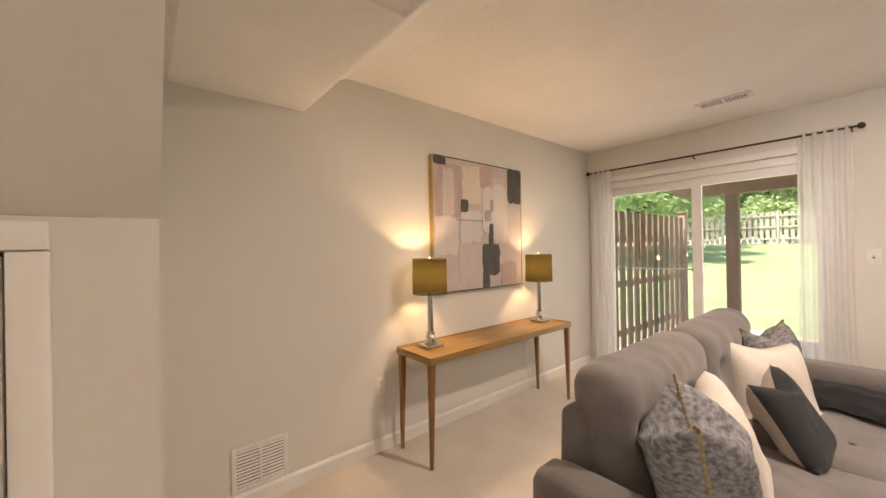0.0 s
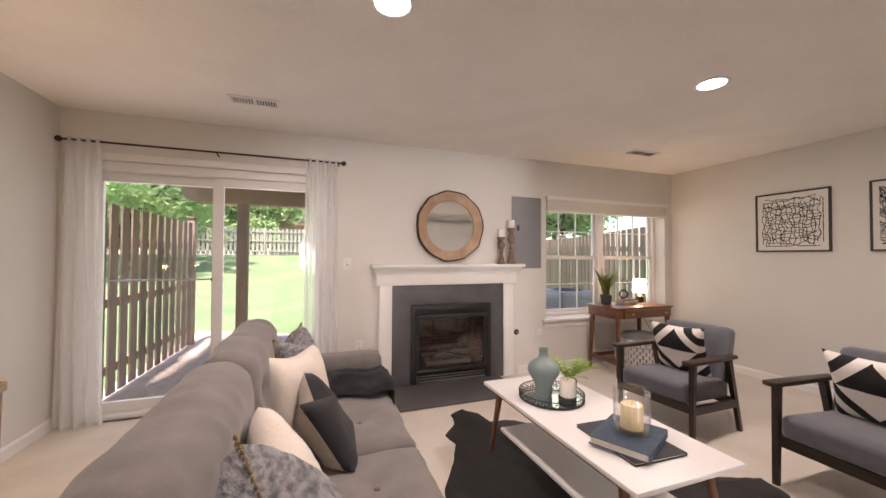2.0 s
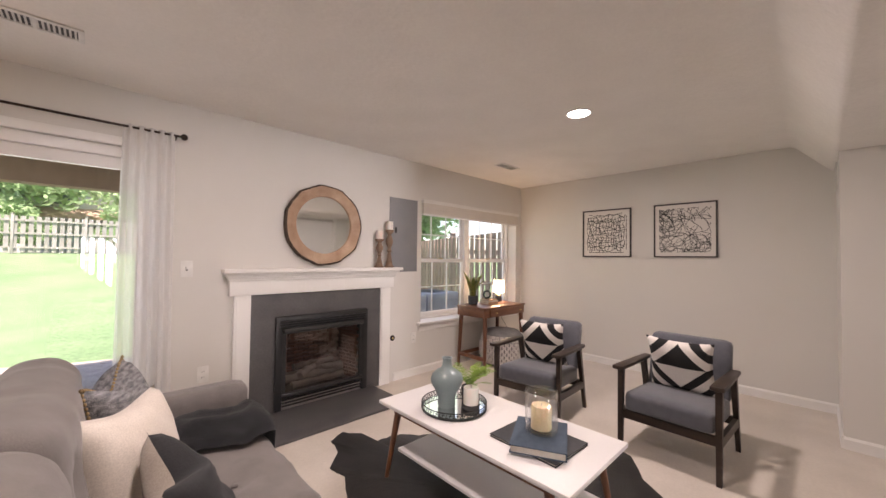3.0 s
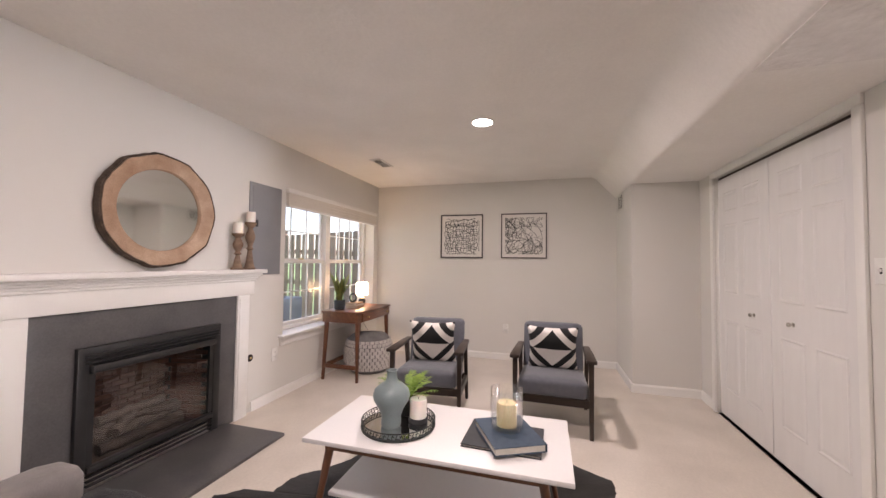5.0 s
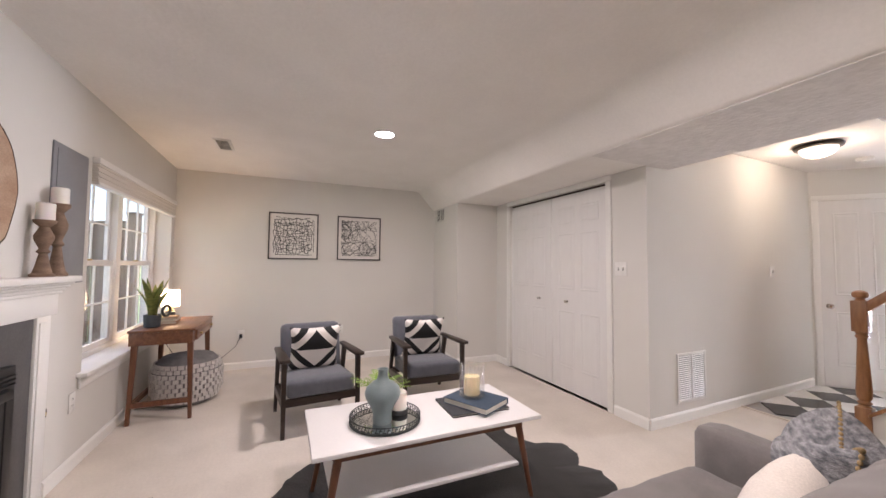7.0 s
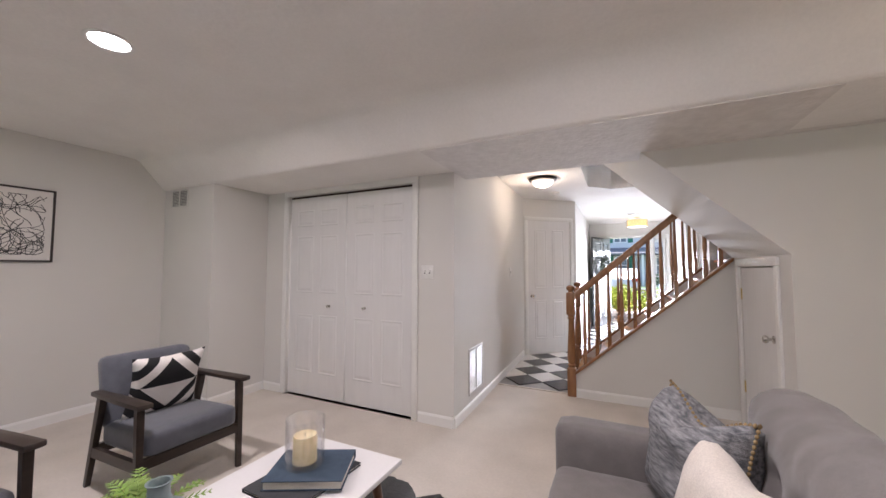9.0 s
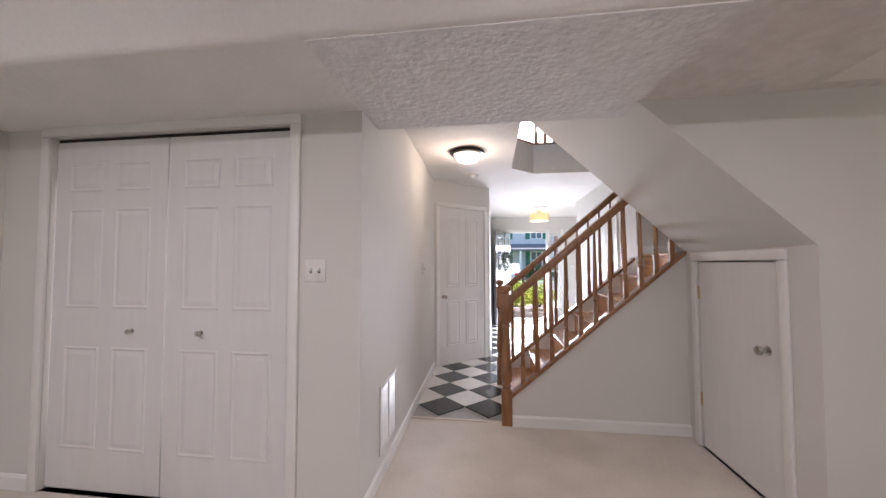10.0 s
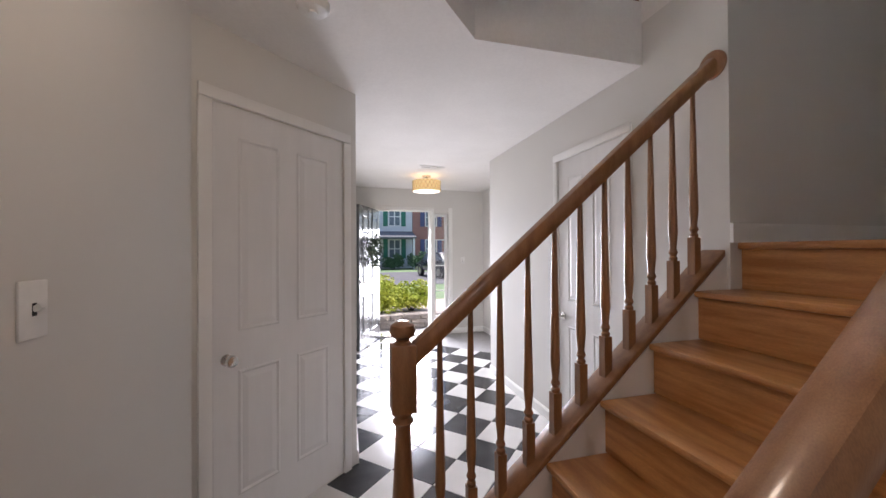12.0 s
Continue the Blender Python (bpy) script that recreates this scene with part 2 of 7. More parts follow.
def prism(name, outline, lo, hi, axis, mat, parent=None, label="", bevel=0.0):
    bm = bmesh.new()
    bm_prism(bm, outline, lo, hi, axis)
    if bevel:
        soften(bm, bevel, 2)
    return part(name, bm, mat, parent, label, smooth=bevel > 0)


def lathe(name, profile, mat, parent=None, place=(0, 0, 0), segments=24, label=""):
    bm = bmesh.new()
    bm_lathe(bm, profile, segments, place)
    return part(name, bm, mat, parent, label, smooth=True)


def tube(name, points, radius, mat, parent=None, segments=8, label=""):
    bm = bmesh.new()
    bm_tube(bm, points, radius, segments)
    return part(name, bm, mat, parent, label, smooth=True)


def beam(name, a, b, w, h, mat, parent=None, label="", w2=None, h2=None, bevel=0.0, up=(0, 0, 1)):
    bm = bmesh.new()
    bm_beam(bm, a, b, w, h, up, w2, h2)
    if bevel:
        soften(bm, bevel, 2)
    return part(name, bm, mat, parent, label, smooth=bevel > 0)


def thing(name, m, label, category, group=""):
    ob = new(name)
    ob.empty_display_size = 0.1
    ob.matrix_world = m
    return tagged(ob, label, category, group)


def setting(ob, label="", category=""):
    return tagged(ob, label, category, kind="structure")

# ---------------------------------------------------------------- the house shell
H = 2.37          # ceiling
W, N, E = 0.0, 3.83, 6.24

setting(box("floor", -0.3, 6.5, -1.25, 4.1, -0.14, 0.0, M_CARPET), "cream cut-pile carpet over the living room", "floor")
setting(box("floor_hall", -0.3, 3.5, -6.98, -1.25, -0.14, -0.012, M_GROUT), "grouted bed under black and white hall tiles", "floor")

# living room walls
setting(box("wall_west", -0.2, W, -2.24, 4.08, -0.14, 5.2, M_WALL), "off-white painted wall behind the console table", "wall")


def wall_with_holes(name, x0, x1, y0, y1, z0, z1, holes, along, label):
    """A wall with openings cut through: holes are (from, to, bottom, top) along its run."""
    bm = bmesh.new()
    lo, hi = (x0, x1) if along == 'x' else (y0, y1)
    cur = lo

    def put(a, b, c, d):
        if b - a > 1e-4 and d - c > 1e-4:
            if along == 'x':
                bm_box(bm, a, b, y0, y1, c, d)
            else:
                bm_box(bm, x0, x1, a, b, c, d)
    for a, b, c, d in sorted(holes):
        put(cur, a, z0, z1)
        put(a, b, z0, c)
        put(a, b, d, z1)
        cur = b
    put(cur, hi, z0, z1)
    bmesh.ops.remove_doubles(bm, verts=bm.verts, dist=1e-5)
    return setting(part(name, bm, M_WALL), label, "wall")


SL = (0.10, 1.93, 0.0, 2.0)        # sliding door opening
FB = (2.72, 3.53, 0.10, 0.76)       # firebox opening
WN = (4.27, 6.11, 0.575, 1.95)     # window opening
wall_with_holes("wall_north", W, E + 0.2, N, N + 0.25, -0.14, 2.6, [SL, FB, WN], 'x', "off-white wall with sliding door, fireplace and window")
setting(box("wall_east", E, E + 0.2, -0.12, N, -0.14, 2.6, M_WALL), "off-white wall with two framed drawings", "wall")
CL = (3.585, 5.105, 0.0, 2.045)
wall_with_holes("wall_closet", 3.19, 5.43, -0.12, 0.0, -0.14, 2.37, [CL], 'x', "off-white wall around the closet doors")
setting(box("wall_chase", 5.43, E, -0.12, 0.6, -0.14, 2.37, M_WALL), "boxed-out corner chase with a high vent", "wall")
setting(box("wall_closet_back", 3.31, 5.43, -0.82, -0.70, -0.14, 2.37, M_WALL), "back of the closet", "wall")

# hall walls


def slanted_wall(name, a, b, thick, z0, z1, label):
    """An upright wall from plan point a to b, drawn out to its left."""
    a, b = Vector((*a, 0)), Vector((*b, 0))
    d = (b - a).normalized()
    n = Vector((-d.y, d.x, 0)) * thick
    bm = bmesh.new()
    bm_prism(bm, [(p.x, p.y) for p in (a, b, b + n, a + n)], z0, z1)
    return setting(part(name, bm, M_WALL), label, "wall")


DA, DB = (3.262, -2.705), (2.555, -3.37)   # the slanted wall that holds the hall closet door
slanted_wall("wall_hall_east", (3.19, -0.12), (3.245, -2.722), 0.12, -0.14, 2.6, "off-white hall wall with return grille")
slanted_wall("wall_hall_angled", DA, DB, 0.12, -0.14, 2.6, "angled off-white wall around a panel door")
setting(box("wall_hall_far", 2.555, 2.675, -6.75, -3.37, -0.14, 2.6, M_WALL), "off-white wall along the far hall", "wall")
setting(box("wall_hall_west", 0.93, 1.05, -4.76, -2.26, -0.14, 2.6, M_WALL), "off-white hall wall with a panel door", "wall")
setting(box("wall_foyer_return", 0.23, 0.93, -4.76, -4.64, -0.14, 2.6, M_WALL), "foyer return wall", "wall")
setting(box("wall_foyer_west", 0.23, 0.35, -6.75, -4.76, -0.14, 2.6, M_WALL), "foyer side wall", "wall")
FD = (1.27, 2.11, 0.0, 2.02)
SG = (0.965, 1.215, 0.25, 1.98)
wall_with_holes("wall_front", 0.23, 2.675, -6.95, -6.75, -0.14, 2.6, [FD, SG], 'x', "front wall with open door and sidelight")
# stairwell walls
setting(box("wall_landing", W, 1.05, -2.26, -2.14, -0.14, 5.2, M_WALL), "painted wall behind the stair landing", "wall")
setting(prism("wall_stair_side", [(0, -0.14), (1.05, -0.14), (1.05, 1.38), (1.82, 2.104), (2.10, 2.366), (2.10, 2.6), (0, 2.6)], -0.17, -0.07, 'y', M_WALL),
        "off-white wall closing the side of the stair", "wall")
UD = (-1.049, -0.296, 0.0, 1.31)
wall_with_holes("wall_understair", 0.95, 1.05, -1.2, -0.17, -0.14, 1.379, [UD], 'y', "off-white wall with the low cupboard door")
setting(prism("wall_stringer", [(1.05, -0.14), (2.40, -0.14), (2.40, 0.222), (1.05, 1.378)], -1.27, -1.2, 'y', M_WALL), "off-white triangular wall under the stair", "wall")

# ceilings
setting(box("ceiling", W, E, 1.02, N, H, 2.6, M_CEIL), "white lightly textured ceiling", "ceiling")
BULK = [(1.02, H), (0.885, H - 0.004), (0.845, H - 0.022), (0.81, H - 0.06), (0.635, 2.118), (0.617, 2.104), (0.597, 2.10), (0.0, 2.10), (0.0, H + 0.1), (1.02, H + 0.1)]
bm = bmesh.new()
bm_prism(bm, BULK, W, E, 'x')
setting(part("ceiling_bulkhead", bm, M_CEIL, smooth=True), "sloped ceiling bulkhead along the room", "ceiling")
setting(box("ceiling_dropped", W, 3.31, -0.27, 0.0, 2.10, 2.5, M_CEIL_ROUGH), "stippled dropped ceiling before the hall", "ceiling")
setting(box("ceiling_dropped_panel", 1.06, 3.185, -0.268, 0.60, 2.095, 2.1, M_CEIL_ROUGH), "stippled underside of the dropped ceiling", "ceiling")
setting(prism("ceiling_hall", [(2.296, -0.27), (3.40, -0.27), (3.40, -6.95), (0.23, -6.95), (0.23, -4.64), (1.05, -4.64), (1.05, -2.60), (2.02, -2.60), (2.296, -2.31)], H, 2.72, 'z', M_CEIL),
        "white hall ceiling with the stairwell opening", "ceiling")
setting(prism("ceiling_stair_soffit", [(1.05, 1.38), (2.296, 2.551), (2.296, 2.72), (1.05, 1.72)], -1.2, -0.17, 'y', M_WALL), "sloped underside of the upper stair flight", "ceiling")
setting(box("ceiling_upper", -0.2, 3.6, -4.8, 0.1, 5.1, 5.3, M_CEIL), "upper floor ceiling", "ceiling")
setting(box("wall_upper_back", 0, 3.6, -0.17, -0.05, 2.6, 5.1, M_WALL), "upper stairwell wall", "wall")
setting(box("wall_upper_east", 3.4, 3.6, -4.8, -0.17, 2.72, 5.1, M_WALL), "upper landing wall", "wall")
# this opening is invented, so the fill lamp can shine in
wall_with_holes("wall_upper_front", -0.2, 3.4, -4.8, -4.65, 2.72, 5.1, [(0.9, 2.4, 3.4, 4.8)], 'x', "upper landing wall with an opening added for the fill lamp")
setting(box("wall_upper_west", -0.2, 0.0, -4.65, -2.24, 2.72, 5.1, M_WALL), "upper landing side wall", "wall")
setting(box("floor_upper", -0.2, 1.05, -4.65, -2.22, 2.6, 2.72, M_CEIL), "upper landing floor edge", "floor")


# unseen upper storey and roof over the living room, added to shade mulch
setting(box("wall_upper_garden", -0.2, 6.44, 3.98, 4.08, 2.6, 5.3, M_WALL), "unseen plain upper storey wall, added to shade the garden", "wall")
setting(box("wall_upper_side", 6.34, 6.44, -0.12, 3.98, 2.6, 5.3, M_WALL), "unseen plain upper storey side wall, added to block sun", "wall")
setting(prism("roof", [(-0.3, 5.301), (4.4, 5.301), (4.4, 5.4), (2.0, 6.7), (-0.3, 5.4)], -0.3, 6.54, 'x', M_DARK), "unseen dark pitched roof, added to shade the garden", "roof")


# ---------------------------------------------------------------- baseboards and casings
def baseboard(x0, y0, x1, y1, nx, ny, h=0.085, t=0.014):
    """A skirting along a wall line; nx, ny points into the room."""
    a, b = Vector((x0, y0, 0)), Vector((x1, y1, 0))
    n = Vector((nx, ny, 0)) * t
    bm = bmesh.new()
    prof = [(0, 0), (1, 0), (1, h * 0.82), (0.35, h), (0, h)]
    rings = [[bm.verts.new(p + n * f + Vector((0, 0, z))) for f, z in prof] for p in (a, b)]
    bm.faces.new(rings[0]), bm.faces.new(rings[1])
    for k in range(5):
        l = (k + 1) % 5
        bm.faces.new((rings[0][k], rings[0][l], rings[1][l], rings[1][k]))
    return setting(part("baseboard", bm, M_TRIM), "white painted wooden baseboard", "baseboard")


for run in ((W, -0.07, W, N, 1, 0), (1.98, N, 2.33, N, 0, -1), (3.90, N, E, N, 0, -1), (E, 0.6, E, N, -1, 0), (5.43, 0.6, E, 0.6, 0, 1),
            (5.43, 0.0, 5.43, 0.6, -1, 0), (5.17, 0, 5.43, 0, 0, 1), (3.19, 0, 3.52, 0, 0, 1), (3.245, -2.68, 3.19, 0.0, -1, 0),
            (W, -0.07, 1.05, -0.07, 0, 1), (1.05, -1.2, 2.38, -1.2, 0, 1), (1.05, -0.236, 1.05, -0.07, 1, 0), (2.555, -6.75, 2.555, -3.37, -1, 0),
            (1.05, -4.76, 1.05, -3.46, 1, 0), (1.05, -2.66, 1.05, -2.26, 1, 0), (0.35, -6.75, 0.35, -4.76, 1, 0), (0.35, -6.75, 0.92, -6.75, 0, 1),
            (2.17, -6.75, 2.555, -6.75, 0, 1)):
    baseboard(*run)
b = box("baseboard", 0.0, 1.05, -2.14, -2.126, 1.388, 1.47, M_TRIM)
setting(b, "white baseboard on the stair landing", "baseboard")


def casing(frame_m, w, h, name="trim", t=0.018, cw=0.058, label="white moulded door casing"):
    """Three-sided casing round an opening w wide and h high; local x along the wall, y out of it, z up."""
    ob = new(name)
    ob.matrix_world = frame_m
    setting(ob, label, "trim")
    for nm, a, b in (("casing_side", -cw, -0.002), ("casing_side", w + 0.002, w + cw)):
        box(nm, a, b, 0, t, 0, h + 0.001, M_TRIM, ob, bevel=0.004)
    box("casing_head", -cw, w + cw, 0, t, h + 0.003, h + cw, M_TRIM, ob, bevel=0.004)
    return ob


def panel_door(ob, w, h, panels, thick=0.035, mat=None):
    """A door leaf with raised panels on its front (local y from -thick to 0); panels are (x0, x1, z0, z1)."""
    mat = mat or M_DOOR
    bm = bmesh.new()
    bm_box(bm, 0, w, -thick, 0, 0, h)
    soften(bm, 0.002, 1)
    leaf = part("leaf", bm, mat, ob, smooth=True)
    for x0, x1, z0, z1 in panels:
        bm = bmesh.new()
        # moulding ring then a raised field
        outer = [(x0, z0), (x1, z0), (x1, z1), (x0, z1)]
        levels = ((0.0, 0.0004), (0.009, 0.0055), (0.020, 0.0004), (0.046, 0.0048))
        rings = []
        for inset, d in levels:
            rings.append([bm.verts.new((x0 + inset if sx < 0 else x1 - inset, d, z0 + inset if sz < 0 else z1 - inset)) for sx, sz in ((-1, -1), (1, -1), (1, 1), (-1, 1))])
        for r, q in zip(rings, rings[1:]):
            for k in range(4):
                l = (k + 1) % 4
                bm.faces.new((r[k], r[l], q[l], q[k]))
        bm.faces.new(rings[-1])
        part("panel", bm, mat, leaf)
    return leaf


def knob(ob, x, z, mat, r=0.027, y=0.0):
    bm = bmesh.new()
    bm_lathe(bm, [(r * 0.96, 0), (r * 0.96, r * 0.22), (r * 0.37, r * 0.3), (r * 0.37, r * 1.1), (r * 0.8, r * 1.26), (r, r * 1.67), (r * 0.85, r * 2.15), (r * 0.15, r * 2.3)], 20)
    bmesh.ops.transform(bm, verts=bm.verts, matrix=pose(x, y, z, -90, 0, 0))
    return part("knob", bm, mat, ob, "round metal door knob", smooth=True)


# bifold closet doors
casing(pose(3.585, 0.0, 0), 1.52, 2.045)
for k, x1 in enumerate((3.594, 4.349)):
    d = new("door_closet")
    d.matrix_world = pose(x1, -0.022, 0.012)
    setting(d, "white panelled bifold closet door, closed", "door")
    w = 0.747
    cols = ((0.10, 0.335), (0.415, 0.65))
    panel_door(d, w, 2.010, [(a, b, c, e) for a, b in cols for c, e in ((0.23, 0.81), (1.03, 1.61), (1.71, 1.88))])
    knob(d, 0.52 if k == 0 else 0.20, 0.905, M_NICKEL, 0.015)
box_t = box("closet_track", 3.59, 5.10, -0.06, -0.03, 2.012, 2.042, M_BRONZE)
setting(box_t, "dark metal bifold door track", "trim")
# near-black strip that puts the door gap's shade into colour
setting(box("closet_floor_gap", 3.59, 5.10, -0.1, -0.05, 0.0, 0.004, M_DARK), "dark strip painted as shade under the closet doors", "trim")

# low door under the stair, on the wall that faces the room
casing(pose(1.05, -0.296, 0, 0, 0, -90), 0.753, 1.31)
d = new("door_understair")
d.matrix_world = pose(1.045, -0.301, 0.012, 0, 0, -90)
setting(d, "low white flush cupboard door under the stair", "door")
panel_door(d, 0.742, 1.29, [])
knob(d, 0.10, 0.81, M_NICKEL)
for hz in (0.28, 1.03):
    box("hinge", 0.738, 0.752, 0.0, 0.008, hz, hz + 0.09, M_BRASS, d, "brass hinge")

# hall closet door in the slanted wall
dirv = (Vector((*DB, 0)) - Vector((*DA, 0))).normalized()
ang = math.degrees(math.atan2(dirv.y, dirv.x))
SIX = lambda w: [(a, b, c, e) for a, b in ((0.11, w / 2 - 0.05), (w / 2 + 0.05, w - 0.11)) for c, e in ((0.22, 0.80), (0.98, 1.88))]


def hall_door(m, w, h, knob_x, label):
    """Frame pose: x along the wall, -y into the room is flipped so that the leaf's front faces the hall."""
    casing(m, w, h)
    d2 = new("door_hall")
    d2.matrix_world = m @ pose(0.004, 0.004, 0.012)
    setting(d2, label, "door")
    panel_door(d2, w - 0.008, h - 0.016, SIX(w - 0.008))
    knob(d2, knob_x, 0.86, M_NICKEL)
    return d2


# local y must point into the hall: run the frame from the far end
endp = Vector((*DB, 0)) - dirv * 0.115
hall_door(pose(endp.x, endp.y, 0, 0, 0, ang + 180), 0.755, 2.03, 0.69, "white panelled hall closet door, closed")
hall_door(pose(1.05, -2.73, 0, 0, 0, -90), 0.67, 2.03, 0.61, "white panelled hall door, closed")

# ---------------------------------------------------------------- hall tiles, stair, rails
TOP, RISERS = 1.388, 7
RISE, RUN, X_TOP = TOP / 7, 0.229, 0.985
stair = thing("staircase", pose(0, 0, 0), "honey oak stair with white side boards up to a landing", "staircase")
for i in range(1, RISERS + 1):
    z, x = RISE * i, X_TOP + RUN * (RISERS - i)
    if i < RISERS:
        box("tread", x - RUN - 0.02, x + 0.028, -2.15, -1.272, z - 0.027, z, M_OAK, stair, bevel=0.010)
    box("riser", x - 0.018, x, -2.15, -1.272, z - RISE + 0.0005, z - 0.0275, M_OAK, stair)
box("landing", 0.0, 0.945, -2.14, -0.17, TOP - 0.03, TOP, M_OAK, stair)
box("landing_nosing", 0.9455, X_TOP + 0.028, -2.14, -1.272, TOP - 0.03, TOP, M_OAK, stair, bevel=0.008)
SLOPE = 0.868


def cap_z(x):
    return 0.205 + (2.39 - x) * SLOPE


for nm, y0, y1 in (("side_board", -2.235, -2.15),):
    prism(nm, [(1.055, -0.01), (2.42, -0.01), (2.42, cap_z(2.42) - 0.03), (1.055, cap_z(1.055) - 0.03)], y0, y1, 'y', M_TRIM, stair, "white painted closed side board")
prism("side_board", [(1.06, 0.3), (2.40, 0.0), (2.40, cap_z(2.40)), (1.06, cap_z(1.06))], -1.272, -1.268, 'y', M_TRIM, stair, "white painted closed side board")


def turned(h, r, square, foot, head):
    """Turned profile between a square foot and the rail: list of (radius, height)."""
    t = h - foot - head
    return [(r * 0.95, foot), (r * 1.05, foot + 0.012), (r * 0.7, foot + 0.02), (r * 1.1, foot + 0.035), (r * 0.75, foot + 0.05), (r * 1.15, foot + 0.12 * t + 0.04), (r * 0.95, foot + 0.4 * t),
            (r * 0.62, foot + 0.85 * t), (r * 0.55, foot + t), (r * 0.55, h)]


def balustrade(name, y, lift, label, x_low=2.43, x_high=1.06, rosette=False, rise=0.0):
    def cz(x):
        return cap_z(x) + rise

    ob = thing(name, pose(0, 0, 0), label, "stair railing")
    # sloping base cap
    bm = bmesh.new()
    bm_prism(bm, [(x_high, cz(x_high) - 0.03), (x_low - 0.03, cz(x_low - 0.03) - 0.03), (x_low - 0.03, cz(x_low - 0.03)), (x_high, cz(x_high))], y - 0.055, y + 0.055, 'y')
    soften(bm, 0.006, 2)
    part("base_rail", bm, M_OAK_UP, ob, smooth=True)
    # hand rail
    xe = 1.06
    a, b2 = Vector((x_low, y, cz(x_low) + lift)), Vector((xe, y, cz(xe) + lift))
    bm = bmesh.new()
    d = (b2 - a).normalized()
    up = Vector((-d.z, 0, d.x)) * (1 if d.x > 0 else -1)
    prof = [(-0.026, -0.03), (0.026, -0.03), (0.031, -0.012), (0.033, 0.008), (0.024, 0.026), (0.0, 0.033), (-0.024, 0.026), (-0.033, 0.008), (-0.031, -0.012)]
    rings = [[bm.verts.new(p + Vector((0, s, 0)) + up * t) for s, t in prof] for p in (a, b2)]
    for k in range(len(prof)):
        l = (k + 1) % len(prof)
        bm.faces.new((rings[0][k], rings[0][l], rings[1][l], rings[1][k]))
    bm.faces.new(rings[0]), bm.faces.new(rings[1])
    part("hand_rail", bm, M_OAK_UP, ob, smooth=True)
    # newel post
    bm = bmesh.new()
    bm_box(bm, x_low - 0.042, x_low + 0.042, y - 0.042, y + 0.042, 0.0, 0.28)
    bm_box(bm, x_low - 0.042, x_low + 0.042, y - 0.042, y + 0.042, 0.82, 1.045)
    soften(bm, 0.005, 2)
    bm_lathe(bm, [(0.040, 0.279), (0.030, 0.295), (0.041, 0.31), (0.028, 0.325), (0.040, 0.345), (0.043, 0.40), (0.036, 0.55), (0.028, 0.70), (0.026, 0.77), (0.038, 0.785), (0.028, 0.80), (0.040, 0.821)], 20, (x_low, y, 0))
    bm_lathe(bm, [(0.034, 1.044), (0.024, 1.055), (0.024, 1.062), (0.040, 1.072), (0.045, 1.090), (0.040, 1.108), (0.020, 1.12), (0.002, 1.122)], 20, (x_low, y, 0))
    part("newel_post", bm, M_OAK_UP, ob, "turned oak newel post with a mushroom cap", smooth=True)
    # balusters, shared mesh
    h = lift - 0.01
    bm = bmesh.new()
    bm_prism(bm, [(-0.017, -0.017), (0.017, -0.017), (0.017, 0.017), (-0.017, 0.017)], -0.03, 0.145)
    bm_lathe(bm, turned(h, 0.0165, 0.034, 0.145, 0.0), 10)
    first = part("baluster", bm, M_OAK_UP, ob, smooth=True)
    n = 11
    for k in range(n):
        x = x_low - 0.13 - k * 0.1137
        o = first if k == 0 else new("baluster", first.data)
        o.parent = ob
        o.location = (x, y, cz(x))
    if rosette:
        bm = bmesh.new()
        bm_lathe(bm, [(0.062, 0), (0.062, 0.008), (0.052, 0.016), (0.034, 0.02), (0.004, 0.022)], 24)
        bmesh.ops.transform(bm, verts=bm.verts, matrix=pose(1.051, y, cz(1.06) + lift, 0, 90, 0))
        part("rosette", bm, M_OAK_UP, ob, "round oak wall rosette", smooth=True)
    return ob


balustrade("stair_railing", -1.222, 0.755, "oak stair railing with turned balusters beside the living room", x_low=2.41, rise=0.032)
balustrade("stair_railing", -2.205, 0.812, "oak stair railing with turned balusters beside the hall", x_low=2.435, rosette=True)

# upper landing rail seen through the stairwell
upper = thing("landing_railing", pose(0, 0, 2.72), "oak landing railing above the stairwell opening", "stair railing")
box("base_rail", 1.06, 2.03, -2.695, -2.605, 0.0, 0.025, M_OAK_UP, upper)
box("hand_rail", 1.06, 2.03, -2.685, -2.625, 0.87, 0.93, M_OAK_UP, upper, bevel=0.012)
bm = bmesh.new()
bm_prism(bm, [(-0.017, -0.017), (0.017, -0.017), (0.017, 0.017), (-0.017, 0.017)], 0.025, 0.17)
bm_lathe(bm, turned(0.87, 0.0165, 0.034, 0.17, 0.0), 10)
first = part("baluster", bm, M_OAK_UP, upper, smooth=True)
for k in range(9):
    o = first if k == 0 else new("baluster", first.data)
    o.parent = upper
    o.location = (1.14 + 0.105 * k, -2.655, 0)
beam("diagonal_rail", (2.04, -2.635, 0.012), (2.33, -2.34, 0.012), 0.09, 0.025, M_OAK_UP, upper)
beam("diagonal_hand_rail", (2.04, -2.635, 0.90), (2.33, -2.34, 0.90), 0.06, 0.06, M_OAK_UP, upper)

